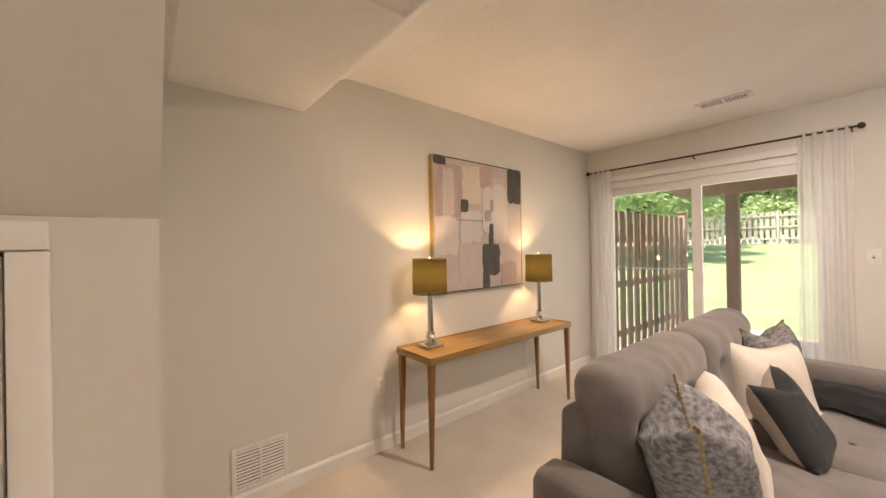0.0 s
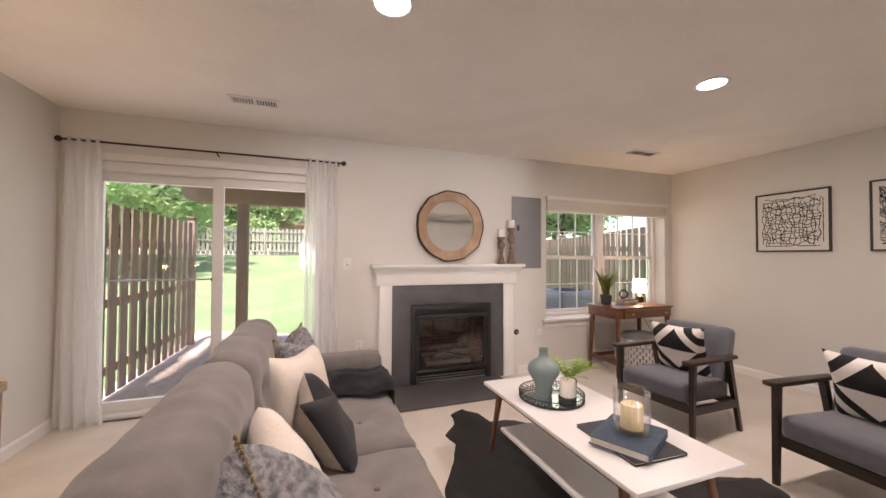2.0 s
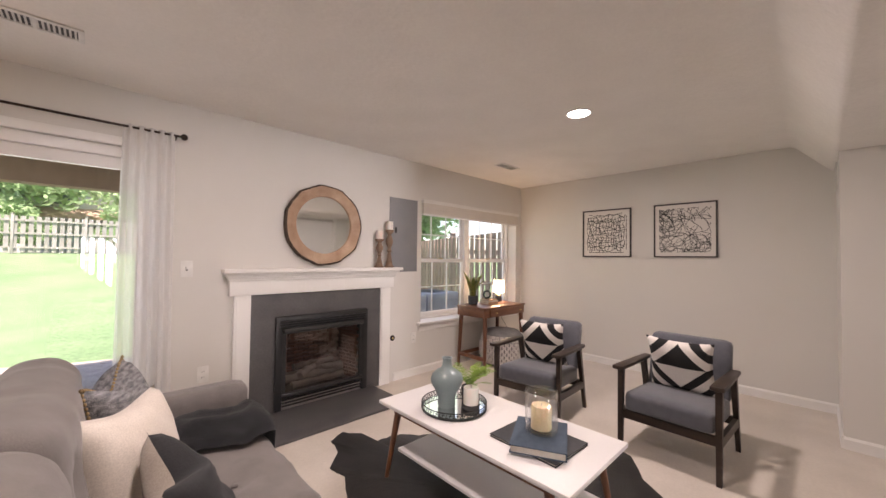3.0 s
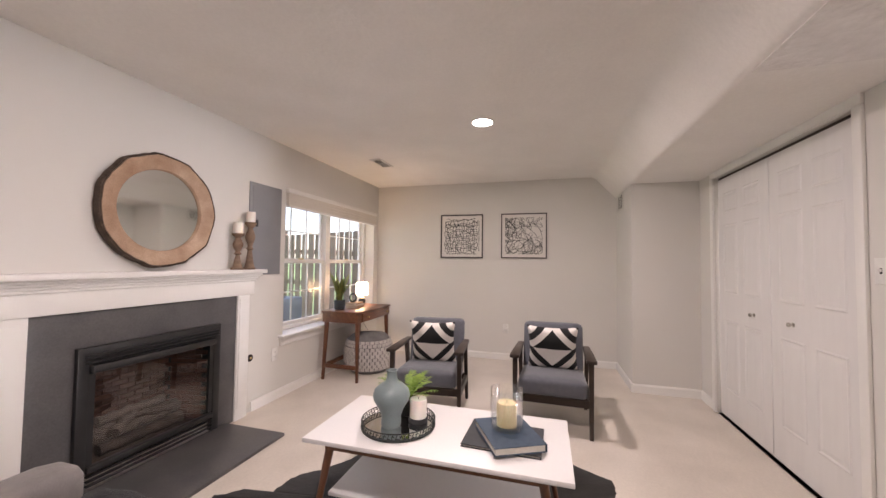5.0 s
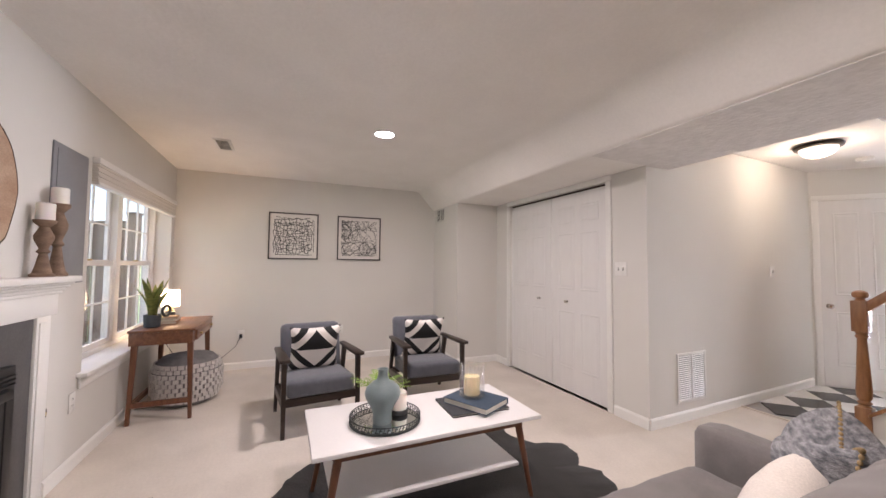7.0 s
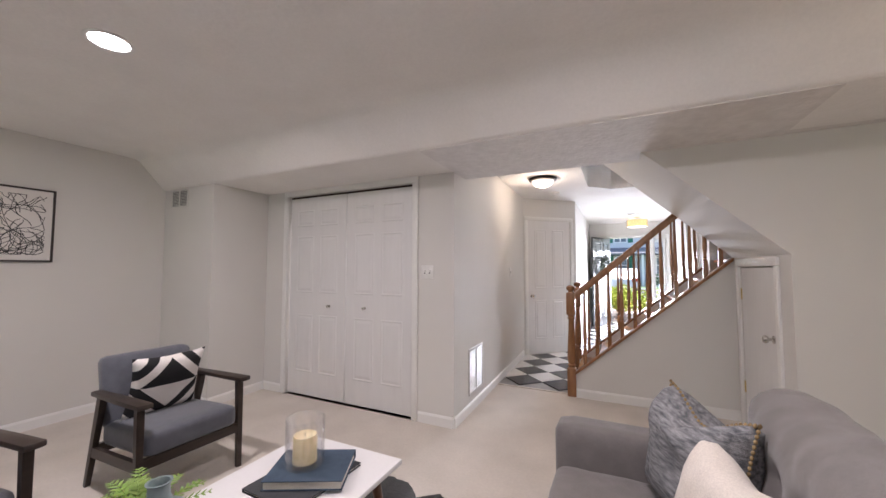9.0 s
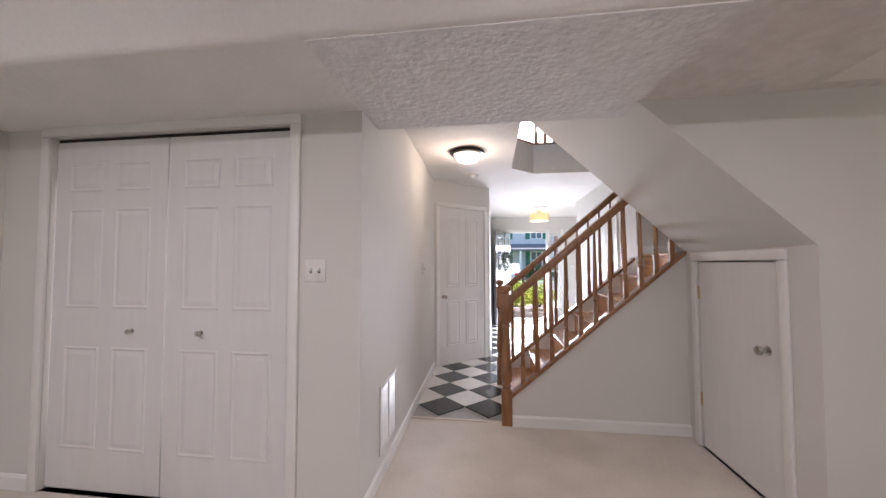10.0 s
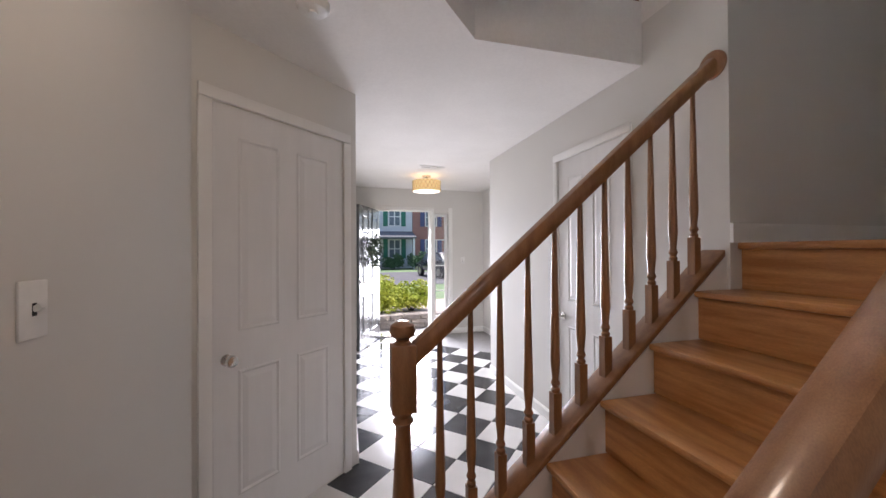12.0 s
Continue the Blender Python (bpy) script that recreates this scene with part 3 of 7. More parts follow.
# checker tiles set on the diagonal
S = 0.30
bm = bmesh.new()
bm_box(bm, -S / 2 + 0.0015, S / 2 - 0.0015, -S / 2 + 0.0015, S / 2 - 0.0015, -0.012, 0)
bmesh.ops.bevel(bm, geom=[e for e in bm.edges if all(v.co.z > -0.001 for v in e.verts)], offset=0.0015, segments=1, affect='EDGES')
tile_w = bpy.data.meshes.new("tile_white")
tile_b = bpy.data.meshes.new("tile_black")
bm.to_mesh(tile_w), bm.to_mesh(tile_b)
bm.free()
tile_w.materials.append(M_TILE_W), tile_b.materials.append(M_TILE_B)
hall_floor = bpy.data.objects["floor_hall"]
c45 = math.sqrt(0.5)
for i in range(-14, 22):
    for j in range(-14, 22):
        x = 2.985 + (i + j) * S * c45
        y = -1.55 + (i - j) * S * c45
        inside = (1.0 < x < 3.35 and -2.9 < y < -1.42) or (0.9 < x < 2.75 and -4.8 < y <= -2.9) or (0.25 < x < 2.75 and -6.8 < y <= -4.8) or (2.75 <= x < 3.1 and -3.1 < y <= -2.9)
        if inside and not (x < 2.3 and y > -2.0):
            o = new("tile", tile_b if (i + j) % 2 == 0 else tile_w)
            o.parent = hall_floor
            o.matrix_world = pose(x, y, 0.0, 0, 0, 45)
setting(box("carpet_edge", 2.38, 3.2, -1.262, -1.235, 0.0, 0.008, M_CARPET), "turned-down edge of the cream carpet", "trim")

# added cloth over the invented opening, glows white from the fill lamp
blind = thing("window_blind", pose(1.65, -4.66, 3.40), "white cloth added over the unseen upper opening, lit from behind", "blind")
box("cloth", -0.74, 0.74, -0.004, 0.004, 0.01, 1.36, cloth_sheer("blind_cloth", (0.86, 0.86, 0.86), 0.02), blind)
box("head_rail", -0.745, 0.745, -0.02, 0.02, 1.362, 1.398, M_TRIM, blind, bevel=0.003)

# ---------------------------------------------------------------- living room furniture
M_SOFA = material("sofa_fabric", (0.19, 0.172, 0.165), (0.155, 0.141, 0.135), 0.9, scale=14, fine=0.13, bump=0.4, bump_scale=500, sheen=0.3, depth=0.003)
M_CHAIR = material("slate_fabric", (0.115, 0.12, 0.14), (0.095, 0.10, 0.118), 0.9, scale=20, fine=0.14, bump=0.4, bump_scale=600, sheen=0.4, depth=0.002)
M_ESPRESSO = material("espresso_wood", (0.028, 0.019, 0.015), (0.045, 0.03, 0.022), 0.4, scale=6, stretch=(1, 1, 8), fine=0.2, bump=0.1, bump_scale=60)
M_WALNUT = material("walnut_wood", (0.185, 0.07, 0.032), (0.10, 0.036, 0.017), 0.36, scale=5, stretch=(9, 9, 1.2), fine=0.18, bump=0.05, bump_scale=60, coat=0.15)
M_WALNUT_TOP = material("walnut_top", (0.20, 0.08, 0.036), (0.115, 0.043, 0.02), 0.34, scale=5, stretch=(1.2, 9, 9), fine=0.18, bump=0.05, bump_scale=60, coat=0.15)
M_TEAK = material("honey_wood", (0.37, 0.228, 0.078), (0.27, 0.152, 0.048), 0.38, scale=4, stretch=(9, 1.1, 9), fine=0.14, bump=0.05, bump_scale=50)
M_TEAK_LEG = material("honey_wood_leg", (0.30, 0.15, 0.052), (0.21, 0.098, 0.033), 0.4, scale=4, stretch=(9, 9, 1.1), fine=0.14)
M_LACQUER = material("white_lacquer", (0.80, 0.78, 0.77), (0.77, 0.755, 0.745), 0.42, scale=3, fine=0.01)
M_CREAM = material("cream_linen", (0.72, 0.66, 0.59), (0.66, 0.60, 0.53), 0.92, scale=9, fine=0.1, bump=0.5, bump_scale=320, depth=0.003, sheen=0.3)
M_INK = material("black_velvet", (0.012, 0.013, 0.015), (0.02, 0.021, 0.024), 0.8, scale=9, fine=0.2, sheen=0.06, bump=0.3, bump_scale=200)
M_THROW = material("dark_throw", (0.014, 0.016, 0.02), (0.03, 0.033, 0.038), 0.95, scale=20, fine=0.4, bump=0.8, bump_scale=220, sheen=0.3, depth=0.006)
M_WOVEN = material("grey_woven", (0.095, 0.10, 0.11), (0.34, 0.34, 0.35), 0.95, scale=60, stretch=(0.3, 1, 1.6), fine=0.35, bump=0.8, bump_scale=160, depth=0.006)
M_HIDE = material("cowhide", (0.008, 0.0075, 0.0075), (0.020, 0.018, 0.017), 0.55, scale=7, stretch=(1, 2.5, 1), fine=0.4, bump=0.7, bump_scale=60, sheen=0.05, depth=0.006)
M_TAUPE = material("taupe_linen", (0.40, 0.35, 0.30), (0.34, 0.30, 0.26), 0.92, scale=9, fine=0.12, bump=0.5, bump_scale=320, depth=0.003, sheen=0.2)
M_FRINGE = material("gold_braid", (0.42, 0.30, 0.15), (0.25, 0.17, 0.08), 0.8, scale=60, fine=0.3)


def pillow_bm(w, h, t, n=18, pinch=0.10, dent=0.0):
    """A stuffed square cushion: local x across, z up, y through; a dent presses the top edge down between its ears."""
    bm = bmesh.new()
    sheets = []
    for side in (1, -1):
        rows = []
        for j in range(n + 1):
            row = []
            v = -1 + 2 * j / n
            for i in range(n + 1):
                u = -1 + 2 * i / n
                x = u * w / 2 * (1 - pinch * (1 - v * v) * abs(u))
                z = v * h / 2 * (1 - pinch * (1 - u * u) * abs(v))
                d = t / 2 * ((1 - u ** 4) * (1 - v ** 4)) ** 0.55
                d *= 1 + 0.16 * noise.noise((u * 1.7 + side * 3, v * 1.7, t * 9)) + 0.06 * noise.noise((u * 5, v * 5 + side, w * 20))
                press = max(v, 0) ** 1.5 * math.exp(-(u / 0.55) ** 2)
                row.append(bm.verts.new((x, side * d * (1 + 0.5 * press * (dent > 0.05)), z - dent * press)))
            rows.append(row)
        sheets.append(rows)
    for k, rows in enumerate(sheets):
        for j in range(n):
            for i in range(n):
                bm.faces.new((rows[j][i], rows[j][i + 1], rows[j + 1][i + 1], rows[j + 1][i])).material_index = k
    bmesh.ops.remove_doubles(bm, verts=bm.verts, dist=0.0004)
    return bm


def pillow(m, w, h, t, mat, label, dent=0.0, trim=False, group="cushions on the sofa"):
    ob = thing("throw_pillow", m, label, "pillow", group)
    mats = mat if isinstance(mat, tuple) else (mat, mat)
    part("cushion", pillow_bm(w, h, t, dent=dent), mats, ob, smooth="all")
    if trim:
        bm = bmesh.new()
        line = []
        for k in range(27):
            line.append((1.0, -1 + 2 * k / 26))
        line += [(1 - 2 * k / 26, 1.0) for k in range(27)] + [(-1.0, 1 - 2 * k / 26) for k in range(27)]
        for u, v in line:
            x = u * w / 2 * (1 - 0.10 * (1 - v * v) * abs(u))
            z = v * h / 2 * (1 - 0.10 * (1 - u * u) * abs(v)) - dent * max(v, 0) ** 1.5 * math.exp(-(u / 0.55) ** 2)
            bmesh.ops.create_icosphere(bm, subdivisions=1, radius=0.0062, matrix=Matrix.Translation((x, 0, z)) @ Matrix.Diagonal((1, 1, 1.4, 1)))
        part("braid", bm, M_FRINGE, ob, "gold and cream beaded braid", smooth=True)
    return ob


def padded(name, x0, x1, y0, y1, z0, z1, r, mat, parent, puff=0.0, tufts=(), face='z', label="", cuts=11, crease=0.0):
    """A padded block with rounded edges; puff swells one face, tufts press buttons into it."""
    bm = bmesh.new()
    bm_box(bm, x0, x1, y0, y1, z0, z1)
    bmesh.ops.subdivide_edges(bm, edges=bm.edges, cuts=cuts, use_grid_fill=True)
    cx, cy, cz = (x0 + x1) / 2, (y0 + y1) / 2, (z0 + z1) / 2
    hx, hy, hz = (x1 - x0) / 2, (y1 - y0) / 2, (z1 - z0) / 2
    for v in bm.verts:
        p = Vector((v.co.x - cx, v.co.y - cy, v.co.z - cz))
        q = Vector((max(-hx + r, min(hx - r, p.x)), max(-hy + r, min(hy - r, p.y)), max(-hz + r, min(hz - r, p.z))))
        d = p - q
        if d.length > 1e-6:
            p = q + d.normalized() * min(d.length, r)
        fx, fy, fz = p.x / hx, p.y / hy, p.z / hz
        if puff:
            if face == 'z' and fz > 0.2:
                p.z += puff * (1 - fx ** 4) * (1 - fy ** 4)
            if face == 'x' and fx > 0.2:
                p.x += puff * (1 - fz ** 4) * (1 - fy ** 4)
        w3 = Vector((p.x + cx, p.y + cy, p.z + cz))
        for ta, tb in tufts:
            if face == 'z' and fz > 0.2:
                dd = (w3.x - ta) ** 2 + (w3.y - tb) ** 2
                w3.z -= 0.028 * math.exp(-dd / 0.0035)
            if face == 'x' and fx > 0.2:
                dd = (w3.y - ta) ** 2 + (w3.z - tb) ** 2
                w3.x -= 0.045 * math.exp(-dd / 0.003)
                if w3.z > tb:
                    w3.x -= 0.003 * math.exp(-(w3.y - ta) ** 2 / 0.0005)
            if face == 'x' and fz > 0.75:
                w3.z -= 0.0015 * math.exp(-(w3.y - ta) ** 2 / 0.0006)
        if crease:
            k = noise.noise((w3.x * 5 + w3.z * 3, w3.y * 9, w3.z * 4 + y0 * 7)) + 0.5 * noise.noise((w3.x * 12, w3.y * 22, w3.z * 12))
            w3 += Vector((fx, fy * 0.3, fz)) * crease * k
        v.co = w3
    return part(name, bm, mat, parent, label, smooth="all")


# sofa along the y axis, its back to the west wall
sofa = thing("sofa", pose(1.35, 1.955, 0), "grey-brown tufted fabric sofa with rounded arms on the carpet", "sofa")
SX1, SY = 0.88, 1.115
padded("base", 0.02, 0.86, -SY + 0.02, SY - 0.02, 0.10, 0.30, 0.03, M_SOFA, sofa)
bm = bmesh.new()
bm_prism(bm, [(-0.02, 0.12), (0.13, 0.12), (0.10, 0.74), (0.0, 0.74)], -SY + 0.19, SY - 0.19, 'y')
soften(bm, 0.03, 3)
part("back_frame", bm, M_SOFA, sofa, smooth="all")
for s, nm in ((-1, "arm"), (1, "arm")):
    y0, y1 = (-SY, -SY + 0.17) if s < 0 else (SY - 0.17, SY)
    padded(nm, 0.0, SX1 + 0.02, y0, y1, 0.10, 0.595, 0.05, M_SOFA, sofa)
for s in (-1, 1):
    y0, y1 = (-SY + 0.17, -0.003) if s < 0 else (0.003, SY - 0.17)
    yc = (y0 + y1) / 2
    seat = padded("seat_cushion", 0.20, SX1 + 0.01, y0, y1, 0.29, 0.435, 0.045, M_SOFA, sofa, 0.025, [(0.42, yc - 0.2), (0.42, yc + 0.2), (0.66, yc - 0.2), (0.66, yc + 0.2)], cuts=24, crease=0.006)
    for bx in (0.42, 0.66):
        for by in (yc - 0.2, yc + 0.2):
            lathe("button", [(0.012, 0), (0.012, 0.004), (0.006, 0.008)], M_SOFA, seat, (bx, by, 0.437), 10)
    back = padded("back_cushion", 0.03, 0.23, y0 + (0.035 if s < 0 else 0.003), y1 - (0.035 if s > 0 else 0.003), 0.40, 0.888, 0.085, M_SOFA, sofa, 0.03,
                  [(yc - 0.30, 0.68), (yc - 0.10, 0.68), (yc + 0.10, 0.68), (yc + 0.30, 0.68)], 'x', cuts=30, crease=0.008)
    for v in back.data.vertices:
        v.co.x += 0.10 * (0.87 - v.co.z) - 0.02
for lx in (0.07, 0.82):
    for ly in (-SY + 0.07, SY - 0.07):
        bm = bmesh.new()
        bm_beam(bm, (lx, ly, 0.12), (lx, ly, 0.0), 0.05, 0.05, up=(1, 0, 0), w2=0.035, h2=0.035)
        part("leg", bm, M_ESPRESSO, sofa)

# cushions and throw on the sofa
def sofa_pillow(m, w, h, t, mat, label, **more):
    """A cushion whose foot is pressed flat on the seat."""
    ob = pillow(m, w, h, t, mat, label, **more)
    inv = ob.matrix_world.inverted()
    for ch in ob.children:
        for v in ch.data.vertices:
            p = ob.matrix_world @ v.co
            if p.z < 0.462:
                p.z = 0.462 - (0.462 - p.z) * 0.02
                v.co = inv @ p
    return ob


def propped(mx, my, top, turn, lean, roll, w, h, t, mat, label, **more):
    """A cushion propped on the seat, given by the middle of its top edge."""
    m = pose(mx, my, top, 0, 0, turn) @ pose(0, 0, 0, lean, 0, 0) @ pose(0, 0, 0, 0, roll, 0) @ pose(0, 0, -h / 2)
    return sofa_pillow(m, w, h, t, mat, label, **more)


propped(1.70, 1.165, 0.835, -66, 9, 0, 0.43, 0.43, 0.25, M_WOVEN, "grey woven throw pillow with a gold braid edge", dent=0.075, trim=True)
propped(1.668, 1.505, 0.780, -75, 19, 1, 0.43, 0.42, 0.16, M_CREAM, "cream linen throw pillow leaning on the sofa", dent=0.03)
propped(1.742, 2.01, 0.728, -90, 31, -1.5, 0.46, 0.39, 0.15, (M_INK, M_TAUPE), "black velvet throw pillow with a dented top and taupe back", dent=0.085)
propped(1.672, 2.42, 0.785, -122, 20, -5, 0.46, 0.46, 0.17, M_CREAM, "cream linen throw pillow leaning on the sofa", dent=0.02)
propped(1.650, 2.715, 0.825, -106, 10, 1, 0.46, 0.46, 0.20, M_WOVEN, "grey woven throw pillow at the sofa's end", dent=0.075, trim=True)

bm = bmesh.new()
nx, ny = 26, 16
grid = []
for i in range(nx + 1):
    row = []
    a = i / nx
    for j in range(ny + 1):
        b2 = j / ny
        x = 1.86 + 0.47 * a
        y = 2.47 + 0.40 * b2 + 0.03 * math.sin(a * 9)
        z = 0.49 + 0.06 * math.sin(b2 * math.pi) ** 0.6 + 0.03 * noise.noise((a * 5, b2 * 4, 1))
        if x > 2.235:
            f = (x - 2.235)
            z -= f * 3.2
            x = 2.25 + 0.02 * f
        row.append(bm.verts.new((x + 0.01 * noise.noise((a * 4, b2 * 9, 4)), y, z)))
    grid.append(row)
for i in range(nx):
    for j in range(ny):
        bm.faces.new((grid[i][j], grid[i + 1][j], grid[i + 1][j + 1], grid[i][j + 1]))
bmesh.ops.solidify(bm, geom=bm.faces, thickness=0.03)
tagged(part("throw_blanket", bm, M_THROW, smooth="all"), "dark charcoal throw blanket folded over the sofa seat", "blanket")

# cowhide rug
bm = bmesh.new()
ang0 = [(2.95, 3.15), (2.84, 3.10), (2.80, 2.93), (2.68, 2.80), (2.70, 2.65), (2.62, 2.48), (2.48, 2.25), (2.42, 1.95), (2.44, 1.6), (2.52, 1.25), (2.66, 1.05), (2.74, 0.88), (2.90, 0.80), (3.02, 0.90),
        (3.14, 0.80), (3.30, 0.80), (3.36, 0.98), (3.52, 1.06), (3.74, 1.06), (3.84, 1.25), (3.98, 1.44), (4.20, 1.58), (4.24, 1.74), (4.02, 1.82), (3.86, 2.1), (3.76, 2.4), (3.56, 2.62), (3.34, 2.74), (3.22, 2.88), (3.06, 2.87), (3.05, 3.05)]
cx, cy = 3.2, 1.95
fine = []
for k, p in enumerate(ang0):
    q = ang0[(k + 1) % len(ang0)]
    for s in range(8):
        f = s / 8
        x, y = p[0] * (1 - f) + q[0] * f, p[1] * (1 - f) + q[1] * f
        e = 0.024 * noise.noise((x * 7, y * 7, 0)) + 0.010 * noise.noise((x * 25, y * 25, 3))
        fine.append((x + e, y + e))
rings = []
for f, z in ((1.0, 0.001), (0.995, 0.008), (0.8, 0.011), (0.4, 0.012)):
    rings.append([bm.verts.new((cx + (x - cx) * f, cy + (y - cy) * f, z + 0.0035 * noise.noise((x * 5, y * 5, f * 7)) * (1 if f < 1 else 0))) for x, y in fine])
for a, b2 in zip(rings, rings[1:]):
    for k in range(len(fine)):
        l = (k + 1) % len(fine)
        bm.faces.new((a[k], a[l], b2[l], b2[k]))
bm.faces.new(rings[-1])
tagged(part("cowhide_rug", bm, M_HIDE, smooth="all"), "black cowhide rug with a ragged outline on the carpet", "rug")

# coffee table
ct = thing("coffee_table", pose(3.135, 1.93, 0), "white-topped mid-century coffee table with walnut legs and a lower shelf", "coffee table")
prism("tabletop", [(-0.285, -0.60), (0.285, -0.60), (0.285, 0.60), (-0.285, 0.60)], 0.43, 0.452, 'z', M_LACQUER, ct, bevel=0.004)
for s in (-1, 1):
    box("apron", s * 0.235 - 0.011, s * 0.235 + 0.011, -0.50, 0.50, 0.395, 0.4295, M_WALNUT_TOP, ct, "walnut apron")
for s in (-1, 1):
    box("apron", -0.22, 0.22, s * 0.50 - 0.011, s * 0.50 + 0.011, 0.395, 0.4295, M_WALNUT_TOP, ct, "walnut apron")
box("shelf", -0.215, 0.215, -0.50, 0.50, 0.165, 0.183, M_LACQUER, ct, "white lower shelf", bevel=0.003)
for sx in (-1, 1):
    for sy in (-1, 1):
        tube("leg", [(sx * 0.225, sy * 0.48, 0.43), (sx * 0.255, sy * 0.555, 0.0)], [0.021, 0.012], M_WALNUT, ct, 12)

Z = 0.452
# tray
M_PATINA = material("dark_patina_metal", (0.03, 0.035, 0.034), (0.06, 0.07, 0.068), 0.45, metal=0.6, scale=30, fine=0.2)
M_MIRROR = material("mirror_silver", (0.86, 0.87, 0.86), (0.85, 0.86, 0.85), 0.03, metal=1.0, scale=2)
M_MIRROR.node_tree.nodes["Principled BSDF"].inputs["Roughness"].default_value = 0.02
tray = thing("tray", pose(3.10, 2.15, Z), "round dark metal tray with a mirror base and pierced rim", "tray")
lathe("base", [(0.178, 0.0), (0.184, 0.003), (0.184, 0.008), (0.178, 0.009)], M_PATINA, tray, segments=48)
lathe("mirror_plate", [(0.174, 0.0092), (0.174, 0.0115)], M_MIRROR, tray, segments=48, label="mirrored tray plate")
for z0 in (0.008, 0.040):
    bm = bmesh.new()
    bm_tube(bm, [(0.183 * math.cos(a * math.pi / 24), 0.183 * math.sin(a * math.pi / 24), z0) for a in range(49)], 0.0028, 6)
    part("rim_ring", bm, M_PATINA, tray, smooth=True)
bm = bmesh.new()
for k in range(60):
    a = 2 * math.pi * k / 60
    for dz, lz in ((0.012, 0.036),):
        bm_beam(bm, (0.183 * math.cos(a), 0.183 * math.sin(a), dz), (0.183 * math.cos(a + 0.05), 0.183 * math.sin(a + 0.05), lz), 0.003, 0.003)
    c = Vector((0.183 * math.cos(a + 0.05), 0.183 * math.sin(a + 0.05), 0.018 if k % 2 else 0.029))
    bm_beam(bm, c + Vector((-0.007 * math.sin(a), 0.007 * math.cos(a), 0)), c - Vector((-0.009 * math.sin(a), 0.009 * math.cos(a), 0)), 0.003, 0.003)
tagged(part("fretwork", bm, M_PATINA, tray), kind="stuff")

M_CELADON = material("grey_green_glass", (0.255, 0.32, 0.325), (0.21, 0.275, 0.285), 0.34, scale=6, fine=0.05)
M_CELADON.node_tree.nodes["Principled BSDF"].inputs["Transmission Weight"].default_value = 0.25
v = lathe("vase", [(0.0, 0.0), (0.044, 0.0), (0.050, 0.012), (0.048, 0.05), (0.060, 0.085), (0.085, 0.125), (0.092, 0.150), (0.084, 0.178), (0.058, 0.202), (0.034, 0.215), (0.026, 0.235), (0.024, 0.262), (0.030, 0.272), (0.024, 0.272), (0.019, 0.262), (0.02, 0.235)],
          M_CELADON, None, (0, 0, 0), 36)
v.location = (3.065, 2.175, Z + 0.0118)
tagged(v, "matte grey-green glass bottle vase on the tray", "vase")
M_WAX = material("white_wax", (0.80, 0.76, 0.70), (0.78, 0.73, 0.66), 0.5, scale=12)
M_WAX_Y = material("ivory_wax", (0.80, 0.68, 0.40), (0.78, 0.64, 0.35), 0.5, scale=12)
for mw in (M_WAX, M_WAX_Y):
    mw.node_tree.nodes["Principled BSDF"].inputs["Subsurface Weight"].default_value = 0.15


def candle(place, r, h, mat, label, foot=None):
    ob = thing("candle", pose(*place), label, "candle")
    lathe("wax", [(r * 0.98, 0.0), (r, 0.004), (r, h - 0.006), (r * 0.93, h), (r * 0.75, h - 0.004), (0.0, h - 0.006)], mat, ob, segments=28)
    tube("wick", [(0, 0, h - 0.006), (0.001, 0, h + 0.008)], 0.0012, M_BLACK, ob, 6)
    if foot:
        lathe("dish", [(r * 1.12, -0.02), (r * 1.15, 0.0), (r * 1.05, 0.004), (0, 0.004)], foot, ob, segments=28, label="dark candle dish")
    return ob


candle((3.145, 2.062, Z + 0.034), 0.043, 0.095, M_WAX, "white pillar candle in a dark dish", M_BLACK)
M_LEAF = material("fern_leaf", (0.24, 0.36, 0.05), (0.15, 0.26, 0.035), 0.6, scale=20, random_tone=0.1)
M_LEAF.node_tree.nodes["Principled BSDF"].inputs["Subsurface Weight"].default_value = 0.1
fern = thing("potted_fern", pose(3.215, 2.14, Z + 0.0118), "small bright green fern in a black pot", "plant")
lathe("pot", [(0.034, 0.0), (0.042, 0.006), (0.048, 0.085), (0.044, 0.085), (0.040, 0.075), (0, 0.075)], M_BLACK, fern, segments=24)
rnd = random.Random(5)
for k in range(26):
    az, reach, rise = rnd.uniform(0, 6.28), rnd.uniform(0.08, 0.17), rnd.uniform(0.08, 0.16)
    bm = bmesh.new()
    pts = [Vector((math.cos(az) * reach * f, math.sin(az) * reach * f, 0.078 + rise * (1.5 * f - 0.75 * f * f))) for f in [i / 9 for i in range(10)]]
    bm_tube(bm, pts, [0.0016 - 0.0001 * i for i in range(10)], 4)
    side = Vector((-math.sin(az), math.cos(az), 0))
    for i in range(2, 10):
        for s in (-1, 1):
            ln = 0.023 * math.sin(math.pi * (i - 0.5) / 10) + 0.004
            d = (pts[min(i + 1, 9)] - pts[i - 1]).normalized()
            tip = pts[i] + side * s * ln + d * ln * 0.6
            w2 = d * 0.0032
            bm.faces.new([bm.verts.new(q) for q in (pts[i] - w2, pts[i] + side * s * ln * 0.5 - w2 * 0.6 + d * ln * 0.2, tip, pts[i] + side * s * ln * 0.45 + d * ln * 0.5, pts[i] + w2)])
    part("frond", bm, M_LEAF, fern)

